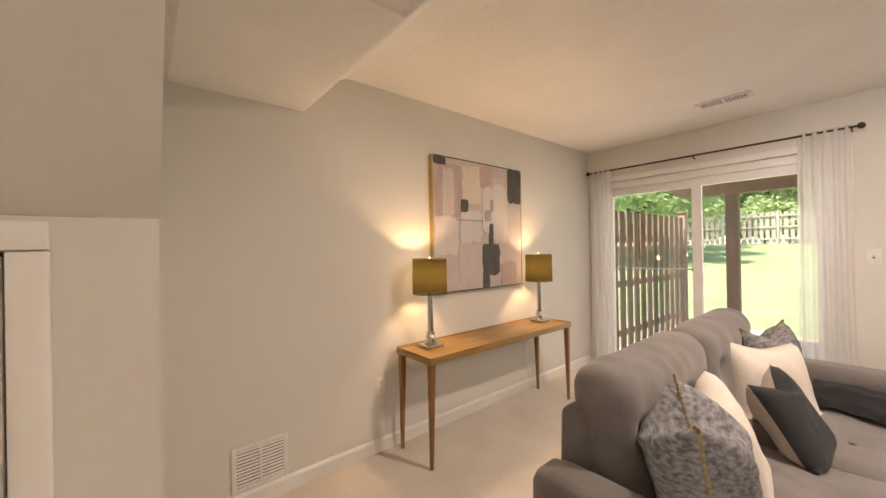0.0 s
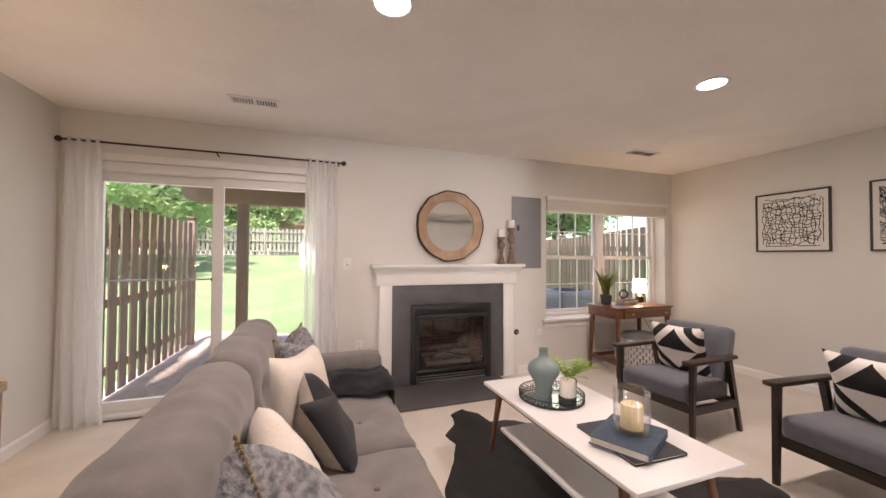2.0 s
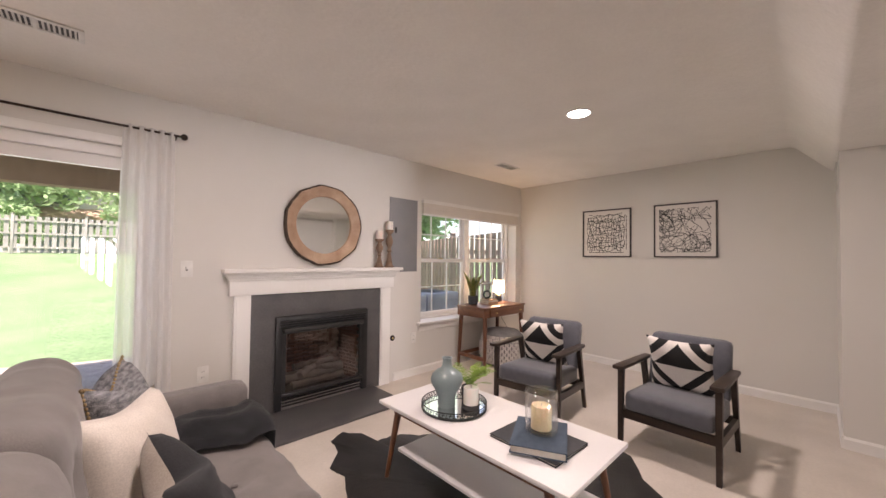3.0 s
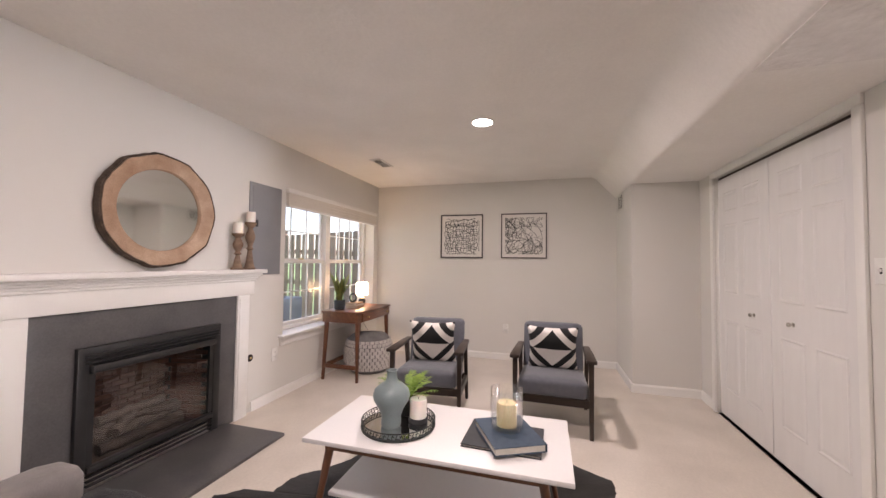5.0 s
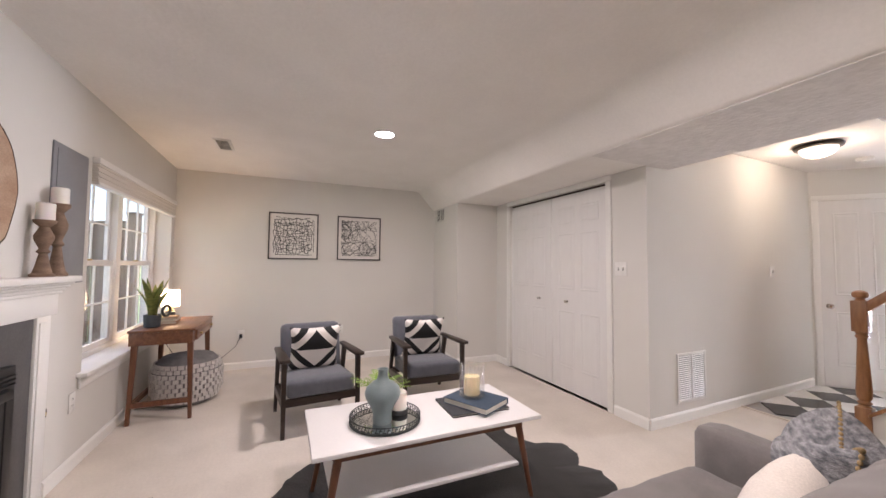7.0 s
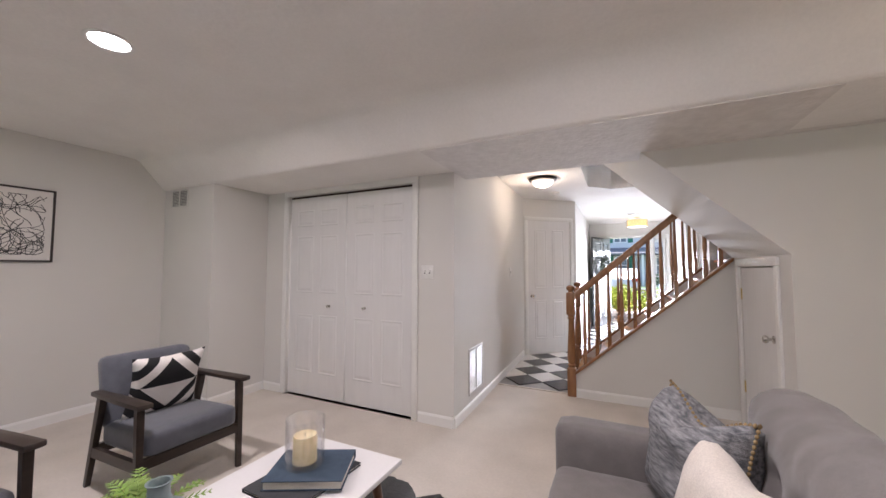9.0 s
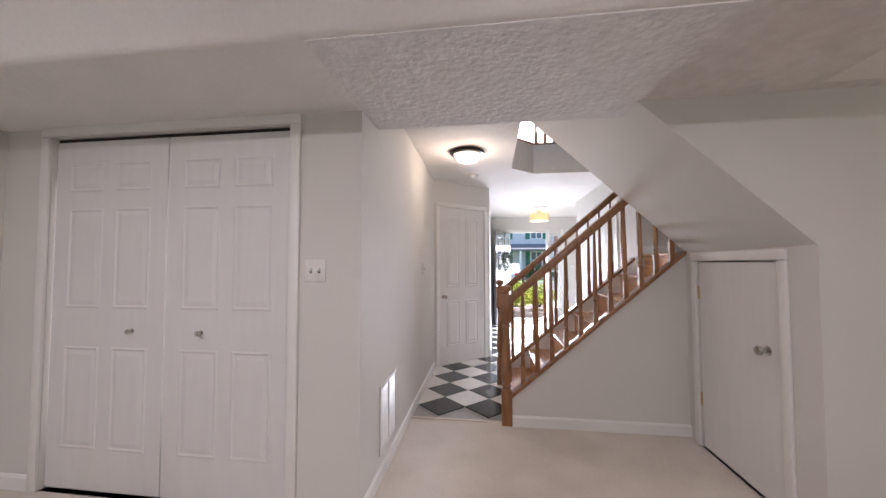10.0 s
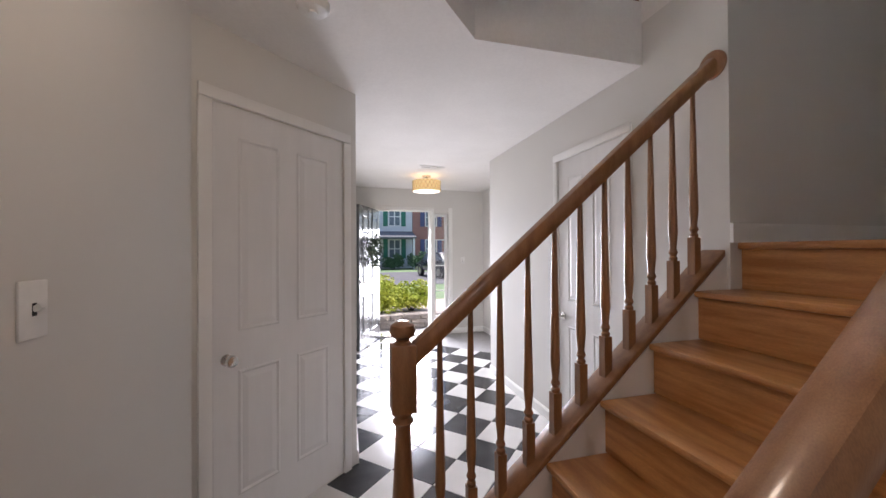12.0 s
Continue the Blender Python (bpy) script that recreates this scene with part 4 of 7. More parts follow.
M_BOOK_B = material("black_cloth", (0.035, 0.037, 0.042), (0.05, 0.052, 0.058), 0.7, scale=30, fine=0.15)
M_BOOK_N = material("navy_cloth", (0.045, 0.075, 0.115), (0.035, 0.06, 0.095), 0.65, scale=30, fine=0.12)
M_PAGES = material("book_pages", (0.66, 0.62, 0.54), (0.55, 0.51, 0.44), 0.9, scale=60, stretch=(1, 1, 12))
M_BOOK_T = material("tan_cloth", (0.42, 0.27, 0.17), (0.36, 0.22, 0.14), 0.7, scale=30)


def book(m, w, d, h, mat, label):
    ob = thing("book", m, label, "book")
    box("page_block", -w / 2 + 0.006, w / 2 - 0.006, -d / 2 + 0.004, d / 2 - 0.006, 0.003, h - 0.003, M_PAGES, ob, "cream page block")
    box("cover", -w / 2, w / 2, -d / 2, d / 2, 0.0, 0.003, mat, ob)
    box("cover", -w / 2, w / 2, -d / 2, d / 2, h - 0.003, h, mat, ob)
    box("spine", -w / 2, w / 2, -d / 2 - 0.003, -d / 2, 0.0, h, mat, ob, bevel=0.001)
    return ob


book(pose(3.12, 1.625, Z, 0, 0, 88), 0.35, 0.27, 0.014, M_BOOK_B, "thin black cloth-bound book on the coffee table")
book(pose(3.105, 1.605, Z + 0.0142, 0, 0, 27), 0.30, 0.235, 0.034, M_BOOK_N, "navy cloth-bound book lying askew on another")
M_CLEAR = glass("clear_glass", gloss=0.11)
hur = thing("hurricane_glass", pose(3.135, 1.615, Z + 0.0484), "clear glass hurricane candle holder on the books", "candle holder")
lathe("glass", [(0.0, 0.0), (0.071, 0.0), (0.075, 0.004), (0.075, 0.182), (0.073, 0.185), (0.071, 0.182), (0.071, 0.012), (0.0, 0.012)], M_CLEAR, hur, segments=40)
candle((3.135, 1.615, Z + 0.0606), 0.047, 0.105, M_WAX_Y, "ivory pillar candle inside the glass holder")


# armchairs
def zigzag_material():
    m = material("graphic_cotton", (0.80, 0.76, 0.72), (0.76, 0.72, 0.68), 0.9, scale=8, fine=0.06, bump=0.3, bump_scale=400, depth=0.002)
    nt = m.node_tree
    bsdf = nt.nodes["Principled BSDF"]
    tc = nt.nodes.new("ShaderNodeTexCoord")
    sep = nt.nodes.new("ShaderNodeSeparateXYZ")
    nt.links.new(tc.outputs["Object"], sep.inputs[0])

    def op(kind, a, b2=None):
        nd = nt.nodes.new("ShaderNodeMath")
        nd.operation = kind
        for k, val in enumerate((a, b2)):
            if val is None:
                continue
            if isinstance(val, (int, float)):
                nd.inputs[k].default_value = val
            else:
                nt.links.new(val, nd.inputs[k])
        return nd.outputs[0]
    ax = op('DIVIDE', op('ABSOLUTE', sep.outputs[0]), 0.20)
    zc = op('SUBTRACT', sep.outputs[2], 0.016)
    az = op('DIVIDE', op('ABSOLUTE', zc), 0.20)
    d = op('ADD', ax, az)
    band = op('MAXIMUM', op('CEIL', op('DIVIDE', op('SUBTRACT', d, 0.78), 0.34)), 0.0)
    upper = op('GREATER_THAN', zc, 0.0)
    par = op('MODULO', op('ADD', op('ADD', band, upper), 0.0), 2.0)
    mix = nt.nodes.new("ShaderNodeMix")
    mix.data_type = 'RGBA'
    nt.links.new(par, mix.inputs[0])
    old = bsdf.inputs["Base Color"].links[0].from_socket
    nt.links.new(old, mix.inputs[6])
    mix.inputs[7].default_value = (0.014, 0.014, 0.015, 1)
    nt.links.new(mix.outputs[2], bsdf.inputs["Base Color"])
    return m


M_ZIG = zigzag_material()


def armchair():
    """Faces local +x... the front is at -x; y across; floor at z 0."""
    ob = thing("armchair", pose(0, 0, 0), "slate grey armchair with dark wooden frame and flat arms", "chair", "armchairs facing the sofa")
    for s in (-1, 1):
        y = s * 0.275
        beam("front_leg", (-0.285, y, 0.0), (-0.270, y, 0.545), 0.028, 0.026, M_ESPRESSO, ob, w2=0.036, h2=0.034, up=(1, 0, 0))
        beam("back_leg", (0.30, y, 0.0), (0.155, y, 0.535), 0.026, 0.028, M_ESPRESSO, ob, w2=0.034, h2=0.045, up=(1, 0, 0))
        bm = bmesh.new()
        bm_prism(bm, [(-0.335, -0.036), (-0.345, 0.0), (-0.335, 0.036), (-0.1, 0.036), (0.235, 0.026), (0.245, 0.0), (0.235, -0.026), (-0.1, -0.036)], 0.0, 0.026)
        soften(bm, 0.006, 2)
        bmesh.ops.transform(bm, verts=bm.verts, matrix=pose(0, y, 0.545, 0, 1.5, 0))
        part("armrest", bm, M_ESPRESSO, ob, smooth=True)
        beam("side_rail", (-0.27, y, 0.245), (0.24, y, 0.215), 0.026, 0.055, M_ESPRESSO, ob)
    beam("front_rail", (-0.275, -0.26, 0.25), (-0.275, 0.26, 0.25), 0.026, 0.055, M_ESPRESSO, ob)
    beam("back_rail", (0.22, -0.26, 0.23), (0.22, 0.26, 0.23), 0.026, 0.055, M_ESPRESSO, ob)
    seat = padded("seat", -0.30, 0.22, -0.252, 0.252, 0.275, 0.405, 0.035, M_CHAIR, ob, 0.014)
    for v2 in seat.data.vertices:
        v2.co.z -= 0.06 * (v2.co.x + 0.3)
    bk = padded("backrest", 0.15, 0.245, -0.252, 0.252, 0.33, 0.745, 0.04, M_CHAIR, ob)
    for v2 in bk.data.vertices:
        v2.co.x += 0.24 * (v2.co.z - 0.33)
    return ob


chair = armchair()
chair.matrix_world = pose(4.53, 1.385, 0, 0, 0, -1.5)
copy_thing(chair, pose(4.43, 2.395, 0, 0, 0, 6))
pillow(pose(4.585, 1.385, 0.568, 0, 0, -91.5) @ pose(0, 0, 0, 17, 0, 0), 0.41, 0.40, 0.115, M_ZIG, "black and white geometric pillow on an armchair", group="armchair pillows")
pillow(pose(4.485, 2.405, 0.568, 0, 0, -84) @ pose(0, 0, 0, 17, 0, 0), 0.41, 0.40, 0.13, M_ZIG, "black and white geometric pillow on an armchair", group="armchair pillows")

# console table and lamps
con = thing("console_table", pose(0.23, 1.945, 0), "long slim honey-wood console table against the wall", "console table")
bm = bmesh.new()
bm_box(bm, -0.185, 0.185, -0.765, 0.765, 0.62, 0.657)
soften(bm, 0.008, 3)
part("tabletop", bm, M_TEAK, con, smooth=True)
for nm, a, b2, c, d in (("lip", -0.185, -0.177, -0.76, 0.76), ("lip", 0.177, 0.185, -0.76, 0.76), ("lip", -0.177, 0.177, -0.765, -0.757), ("lip", -0.177, 0.177, 0.757, 0.765)):
    box(nm, a, b2, c, d, 0.655, 0.666, M_TEAK, con, bevel=0.002)
for sx in (-1, 1):
    for sy in (-1, 1):
        beam("leg", (sx * 0.155, sy * 0.735, 0.621), (sx * 0.155, sy * 0.745, 0.0), 0.038, 0.038, M_TEAK_LEG, con, w2=0.019, h2=0.019, up=(1, 0, 0), bevel=0.003)
M_SHADE_OUT = cloth_sheer("dark_shade_cloth", (0.022, 0.018, 0.006), 0.08)
M_SHADE_W = cloth_sheer("white_shade_cloth", (0.88, 0.84, 0.76), 0.02)


def table_lamp(place):
    ob = thing("table_lamp", pose(*place), "brushed nickel column table lamp with a black drum shade, lit", "lamp", "lamps on the console table")
    box("base", -0.062, 0.062, -0.062, 0.062, 0.006, 0.024, M_NICKEL, ob, bevel=0.003)
    box("base_plate", -0.05, 0.05, -0.05, 0.05, 0.0, 0.0065, M_NICKEL, ob)
    lathe("stem", [(0.042, 0.024), (0.042, 0.032), (0.033, 0.034), (0.033, 0.075), (0.029, 0.08), (0.029, 0.10), (0.020, 0.104), (0.019, 0.36), (0.010, 0.364), (0.010, 0.44)], M_NICKEL, ob, segments=28)
    bm = bmesh.new()
    bm_lathe(bm, [(0.115, 0.355), (0.113, 0.585)], 40, cap=False)
    part("shade", bm, M_SHADE_OUT, ob, "black drum shade glowing olive from inside", smooth="all")
    for z in (0.355, 0.585):
        bm = bmesh.new()
        bm_tube(bm, [(0.114 * math.cos(a * math.pi / 20), 0.114 * math.sin(a * math.pi / 20), z) for a in range(41)], 0.0022, 6)
        part("shade_ring", bm, M_BLACK, ob)
    for a in (0, 120, 240):
        tube("shade_arm", [(0, 0, 0.575), (0.113 * math.cos(radians(a)), 0.113 * math.sin(radians(a)), 0.583)], 0.0018, M_NICKEL, ob, 6)
    tube("harp", [(0, 0, 0.44), (0.0, 0, 0.60)], 0.003, M_NICKEL, ob, 6)
    lathe("finial", [(0.004, 0.588), (0.011, 0.594), (0.011, 0.600), (0.003, 0.608)], M_NICKEL, ob, segments=14)
    return ob


table_lamp((0.19, 1.36, 0.6575))
table_lamp((0.19, 2.57, 0.6575))
cord = tube("lamp_cord", [(0.10, 2.58, 0.66), (0.03, 2.60, 0.6), (0.025, 2.58, 0.35), (0.03, 2.62, 0.1), (0.05, 2.6, 0.012), (0.03, 2.5, 0.012)], 0.0028, M_PLATE, None, 6)
tagged(cord, "thin white lamp cord hanging behind the console", "cord")

# desk in the corner
desk = thing("desk", pose(5.195, 3.545, 0), "small walnut writing desk with one drawer beside the window", "desk")
box("top", -0.40, 0.40, -0.225, 0.225, 0.715, 0.735, M_WALNUT_TOP, desk, bevel=0.003)
box("carcass", -0.39, 0.39, -0.205, 0.218, 0.615, 0.7145, M_WALNUT_TOP, desk, bevel=0.002)
dr = box("drawer", -0.30, 0.375, -0.222, -0.2055, 0.622, 0.708, M_WALNUT_TOP, desk, "walnut drawer front", bevel=0.003)
for kx in (-0.2, 0.28):
    bm = bmesh.new()
    bm_lathe(bm, [(0.006, 0), (0.006, 0.01), (0.011, 0.013), (0.011, 0.02), (0.002, 0.022)], 14)
    bmesh.ops.transform(bm, verts=bm.verts, matrix=pose(kx, -0.222, 0.665, 90, 0, 0))
    part("knob", bm, M_BRASS, dr, "small brass drawer knob", smooth=True)
for sx in (-1, 1):
    for sy in (-1, 1):
        beam("leg", (sx * 0.355, sy * 0.185, 0.62), (sx * 0.38, sy * 0.205, 0.0), 0.042, 0.034, M_WALNUT, desk, w2=0.026, h2=0.024, up=(1, 0, 0), bevel=0.003)
    beam("stretcher", (sx * 0.373, -0.19, 0.15), (sx * 0.373, 0.19, 0.15), 0.022, 0.04, M_WALNUT, desk)
beam("back_stretcher", (-0.36, 0.19, 0.15), (0.36, 0.19, 0.15), 0.022, 0.04, M_WALNUT_TOP, desk)
M_NAVYPOT = material("dark_slate_pot", (0.035, 0.042, 0.048), (0.05, 0.058, 0.065), 0.6, scale=20, fine=0.15)
sn = thing("snake_plant", pose(4.97, 3.66, 0.7355), "snake plant with upright leaves in a dark pot", "plant")
lathe("pot", [(0.048, 0.0), (0.056, 0.006), (0.062, 0.105), (0.056, 0.105), (0.052, 0.09), (0, 0.09)], M_NAVYPOT, sn, segments=28)
M_SNAKE = material("snake_leaf", (0.15, 0.22, 0.055), (0.44, 0.43, 0.14), 0.45, scale=16, stretch=(1, 1, 3), fine=0.1)
for k in range(14):
    az, ln, lean = k * 2.4 + rnd.uniform(-0.2, 0.2), rnd.uniform(0.20, 0.33), rnd.uniform(0.08, 0.55)
    bm = bmesh.new()
    rows = []
    r0 = rnd.uniform(0.0, 0.03)
    for i in range(8):
        f = i / 7
        w2 = 0.021 * (0.7 + 0.7 * f) * (1 - f ** 4) + 0.001
        c = Vector((math.cos(az) * (r0 + lean * ln * f * f), math.sin(az) * (r0 + lean * ln * f * f), 0.09 + ln * f))
        s = Vector((-math.sin(az + 0.5 * f), math.cos(az + 0.5 * f), 0)) * w2
        o = Vector((math.cos(az), math.sin(az), 0)) * 0.003
        rows.append([bm.verts.new(c - s), bm.verts.new(c + o), bm.verts.new(c + s)])
    for a, b2 in zip(rows, rows[1:]):
        bm.faces.new((a[0], a[1], b2[1], b2[0])), bm.faces.new((a[1], a[2], b2[2], b2[1]))
    bmesh.ops.solidify(bm, geom=bm.faces, thickness=0.003)
    part("leaf", bm, M_SNAKE, sn, smooth="all")
for k, (w, d, h, mt, a) in enumerate(((0.20, 0.14, 0.022, M_BOOK_T, 4), (0.19, 0.135, 0.02, M_PAGES, -3), (0.18, 0.13, 0.016, M_BOOK_T, 6))):
    book(pose(5.20, 3.60, 0.7355 + (0, 0.0222, 0.0424)[k], 0, 0, a), w, d, h, mt, "small tan book in a stack on the desk")
ck = thing("desk_clock", pose(5.19, 3.62, 0.794, 0, 0, -25), "small round dark ring ornament on the books", "ornament")
bm = bmesh.new()
bm_tube(bm, [(0.045 * math.cos(a * math.pi / 14), 0, 0.052 + 0.045 * math.sin(a * math.pi / 14)) for a in range(29)], 0.011, 8)
part("ring", bm, M_BLACK, ck, smooth=True)
lathe("foot", [(0.022, 0.0), (0.02, 0.006), (0.0, 0.007)], M_BLACK, ck, segments=16)
dl = thing("desk_lamp", pose(5.48, 3.66, 0.7355), "small lamp with white drum shade and black and brass base, lit", "lamp")
lathe("base", [(0.034, 0.0), (0.042, 0.008), (0.045, 0.05), (0.040, 0.072), (0.026, 0.08)], M_BLACK, dl, segments=28)
lathe("collar", [(0.026, 0.0801), (0.028, 0.09), (0.016, 0.10), (0.012, 0.15)], M_BRASS, dl, segments=24, label="brass collar")
bm = bmesh.new()
bm_lathe(bm, [(0.076, 0.118), (0.071, 0.278)], 36, cap=False)
part("shade", bm, M_SHADE_W, dl, "white fabric drum shade", smooth="all")
for a in (0, 120, 240):
    tube("shade_arm", [(0, 0, 0.145), (0.0745 * math.cos(radians(a)), 0.0745 * math.sin(radians(a)), 0.135)], 0.0016, M_BRASS, dl, 6)
cord = tube("lamp_cord", [(5.53, 3.76, 0.74), (5.62, 3.79, 0.6), (5.75, 3.6, 0.2), (5.95, 3.35, 0.15), (6.12, 3.16, 0.3), (6.215, 3.118, 0.40)], 0.0028, M_BLACK, None, 6)
tagged(cord, "thin black cord running to the wall outlet", "cord")

# woven pouf under the desk
M_RAFFIA = material("white_raffia", (0.66, 0.63, 0.60), (0.52, 0.49, 0.47), 0.85, scale=30, fine=0.2, random_tone=0.1)
M_PGREY = material("grey_felt", (0.23, 0.225, 0.225), (0.17, 0.165, 0.165), 0.95, scale=18, fine=0.2, bump=0.6, bump_scale=120)
pouf = thing("pouf", pose(5.30, 3.46, 0), "round grey and white woven pouf under the desk", "pouf")
prof = [(0.20, 0.0), (0.25, 0.05), (0.275, 0.16), (0.275, 0.26), (0.25, 0.36), (0.20, 0.415), (0.10, 0.43), (0.0, 0.432)]
lathe("body", prof, M_PGREY, pouf, segments=36)
bm = bmesh.new()
for lev in range(9):
    z = 0.06 + lev * 0.037
    r = 0.281 if 0.13 < z < 0.29 else 0.262 if 0.08 < z < 0.33 else 0.252
    for k in range(30):
        a = 2 * math.pi * (k + 0.5 * (lev % 2)) / 30
        m = pose(r * math.cos(a), r * math.sin(a), z, 0, 0, math.degrees(a))
        vs = bmesh.ops.create_cube(bm, size=1, matrix=m @ Matrix.Diagonal((0.014, 0.043, 0.033, 1)))["verts"]
tagged(part("weave", bm, M_RAFFIA, pouf, "white raffia weave blocks"), kind="stuff")

# ---------------------------------------------------------------- fireplace wall
M_SLATE = material("slate_surround", (0.075, 0.073, 0.075), (0.105, 0.10, 0.10), 0.42, scale=5, fine=0.12, bump=0.12, bump_scale=50)
M_SOOT = material("firebox_metal", (0.012, 0.012, 0.013), (0.02, 0.02, 0.02), 0.4, scale=14, fine=0.15)
M_FBRICK = material("firebox_brick", (0.13, 0.058, 0.04), (0.07, 0.033, 0.025), 0.9, scale=9, fine=0.25, bump=0.5, bump_scale=80, random_tone=0.25)
M_LOG = material("ceramic_log", (0.075, 0.056, 0.044), (0.035, 0.027, 0.022), 0.95, scale=14, fine=0.35, bump=0.9, bump_scale=50, depth=0.01)
fp = thing("fireplace", pose(0, N, 0), "gas fireplace with slate surround, black metal insert and ceramic logs", "fireplace")
prism("slate_surround", [(2.50, 0.0), (2.69, 0.0), (2.69, 0.795), (3.555, 0.795), (3.555, 0.0), (3.71, 0.0), (3.71, 1.0), (2.50, 1.0)], -0.022, -0.001, 'y', M_SLATE, fp, bevel=0.002)
box("hearth", 2.46, 3.64, -0.565, -0.0225, 0.0, 0.022, M_SLATE, fp, "flush slate hearth slab", bevel=0.003)
prism("insert_frame", [(2.691, 0.023), (2.745, 0.023), (2.745, 0.70), (3.50, 0.70), (3.50, 0.023), (3.554, 0.023), (3.554, 0.794), (2.691, 0.794)], -0.045, -0.002, 'y', M_SOOT, fp, bevel=0.004)
for z in (0.715, 0.735, 0.755):
    beam("louver", (2.72, -0.05, z), (3.53, -0.05, z), 0.022, 0.005, M_SOOT, fp)
box("hood", 2.746, 3.499, -0.075, -0.03, 0.655, 0.70, M_SOOT, fp, bevel=0.012)
for z in (0.055, 0.08, 0.105):
    beam("louver", (2.75, -0.04, z), (3.495, -0.04, z), 0.022, 0.006, M_SOOT, fp)
box("sill_bar", 2.746, 3.499, -0.06, -0.02, 0.125, 0.16, M_SOOT, fp, bevel=0.006)
for x0, x1 in ((2.746, 2.775), (3.47, 3.499)):
    box("glass_frame", x0, x1, -0.04, -0.02, 0.161, 0.654, M_SOOT, fp)
g = box("glass_pane", 2.776, 3.469, -0.030, -0.027, 0.161, 0.654, M_GLASS, fp)
# fire chamber behind the wall face
box("chamber_back", 2.80, 3.45, 0.335, 0.36, 0.10, 0.74, M_SOOT, fp)
box("chamber_floor", 2.72, 3.53, 0.0, 0.36, 0.09, 0.10, M_SOOT, fp)
box("chamber_top", 2.72, 3.53, 0.0, 0.36, 0.74, 0.76, M_SOOT, fp)
for xa, xb in ((2.735, 2.80), (3.515, 3.45)):
    beam("chamber_side", (xa, 0.0, 0.42), (xb, 0.34, 0.42), 0.02, 0.64, M_SOOT, fp)
bm = bmesh.new()
bm_box(bm, -0.045, 0.045, -0.008, 0.008, -0.014, 0.014)
brick_me = bpy.data.meshes.new("fire_brick")
bm.to_mesh(brick_me)
bm.free()
brick_me.materials.append(M_FBRICK)
for row in range(17):
    z = 0.12 + row * 0.0335
    for k in range(7):
        x = 2.835 + k * 0.097 + (0.045 if row % 2 else 0)
        if 2.82 < x < 3.43:
            o = new("brick", brick_me)
            o.parent = fp
            o.matrix_local = pose(x, 0.328, z)
    for xa, xb, tw in ((2.748, 2.813, 1), (3.502, 3.437, -1)):
        for k in range(3):
            f = (0.06 + k * 0.098 + (0.045 if row % 2 else 0)) / 0.35
            if f < 0.97:
                o = new("brick", brick_me)
                o.parent = fp
                o.matrix_local = pose(xa + (xb - xa) * f, 0.34 * f, z, 0, 0, 90 - tw * 10.8)
rl = random.Random(3)
for k, (x0, y0, z0, x1, y1, z1, r) in enumerate(((2.88, 0.10, 0.16, 3.36, 0.08, 0.17, 0.034), (2.86, 0.20, 0.20, 3.40, 0.18, 0.22, 0.045), (2.95, 0.08, 0.24, 3.18, 0.22, 0.29, 0.03), (3.12, 0.20, 0.26, 3.36, 0.09, 0.25, 0.03), (2.93, 0.2, 0.29, 3.3, 0.17, 0.31, 0.03))):
    pts = [(x0 + (x1 - x0) * i / 9, y0 + (y1 - y0) * i / 9 + rl.uniform(-0.006, 0.006), z0 + (z1 - z0) * i / 9 + rl.uniform(-0.008, 0.008)) for i in range(10)]
    tube("log", pts, [r * rl.uniform(0.85, 1.15) for _ in pts], M_LOG, fp, 10, "grey-brown ceramic log")
box("ember_bed", 2.82, 3.43, 0.04, 0.28, 0.1005, 0.13, M_LOG, fp, bevel=0.01)

mt = thing("mantelpiece", pose(0, N, 0), "white painted wooden mantelpiece with crown moulding", "mantelpiece")
for x0, x1 in ((2.38, 2.499), (3.711, 3.83)):
    box("pilaster", x0, x1, -0.035, -0.001, 0.0, 0.989, M_TRIM, mt, bevel=0.003)
    box("pilaster_band", x0 + 0.015, x1 - 0.015, -0.042, -0.0355, 0.09, 0.96, M_TRIM, mt, bevel=0.003)
box("frieze", 2.345, 3.865, -0.045, -0.001, 0.99, 1.10, M_TRIM, mt, bevel=0.003)
for k, (dy, z0, z1, ex) in enumerate(((0.058, 1.1005, 1.118, 0.01), (0.068, 1.1185, 1.135, 0.018), (0.082, 1.1355, 1.150, 0.028), (0.098, 1.1505, 1.164, 0.036))):
    box("moulding", 2.345 - ex, 3.865 + ex, -dy, -0.001, z0, z1, M_TRIM, mt, bevel=0.005)
box("shelf", 2.292, 3.932, -0.115, -0.001, 1.1645, 1.197, M_TRIM, mt, bevel=0.006)

# wood-slice mirror leaning on the mantel
M_SLICE = material("pale_log_wood", (0.50, 0.36, 0.25), (0.33, 0.20, 0.125), 0.6, scale=7, stretch=(1, 1, 1), fine=0.14, bump=0.25, bump_scale=40)
M_BARK = material("dark_bark", (0.10, 0.068, 0.048), (0.045, 0.031, 0.023), 0.95, scale=18, fine=0.3, bump=1.0, bump_scale=40, depth=0.012)
mir = thing("mirror", pose(3.095, N - 0.012, 1.197), "round mirror in a wood-slice frame with bark edge on the mantel", "mirror")
cz, n = 0.385, 72
bm = bmesh.new()
out_f, out_b, inn_f, inn_b, bark = [], [], [], [], []


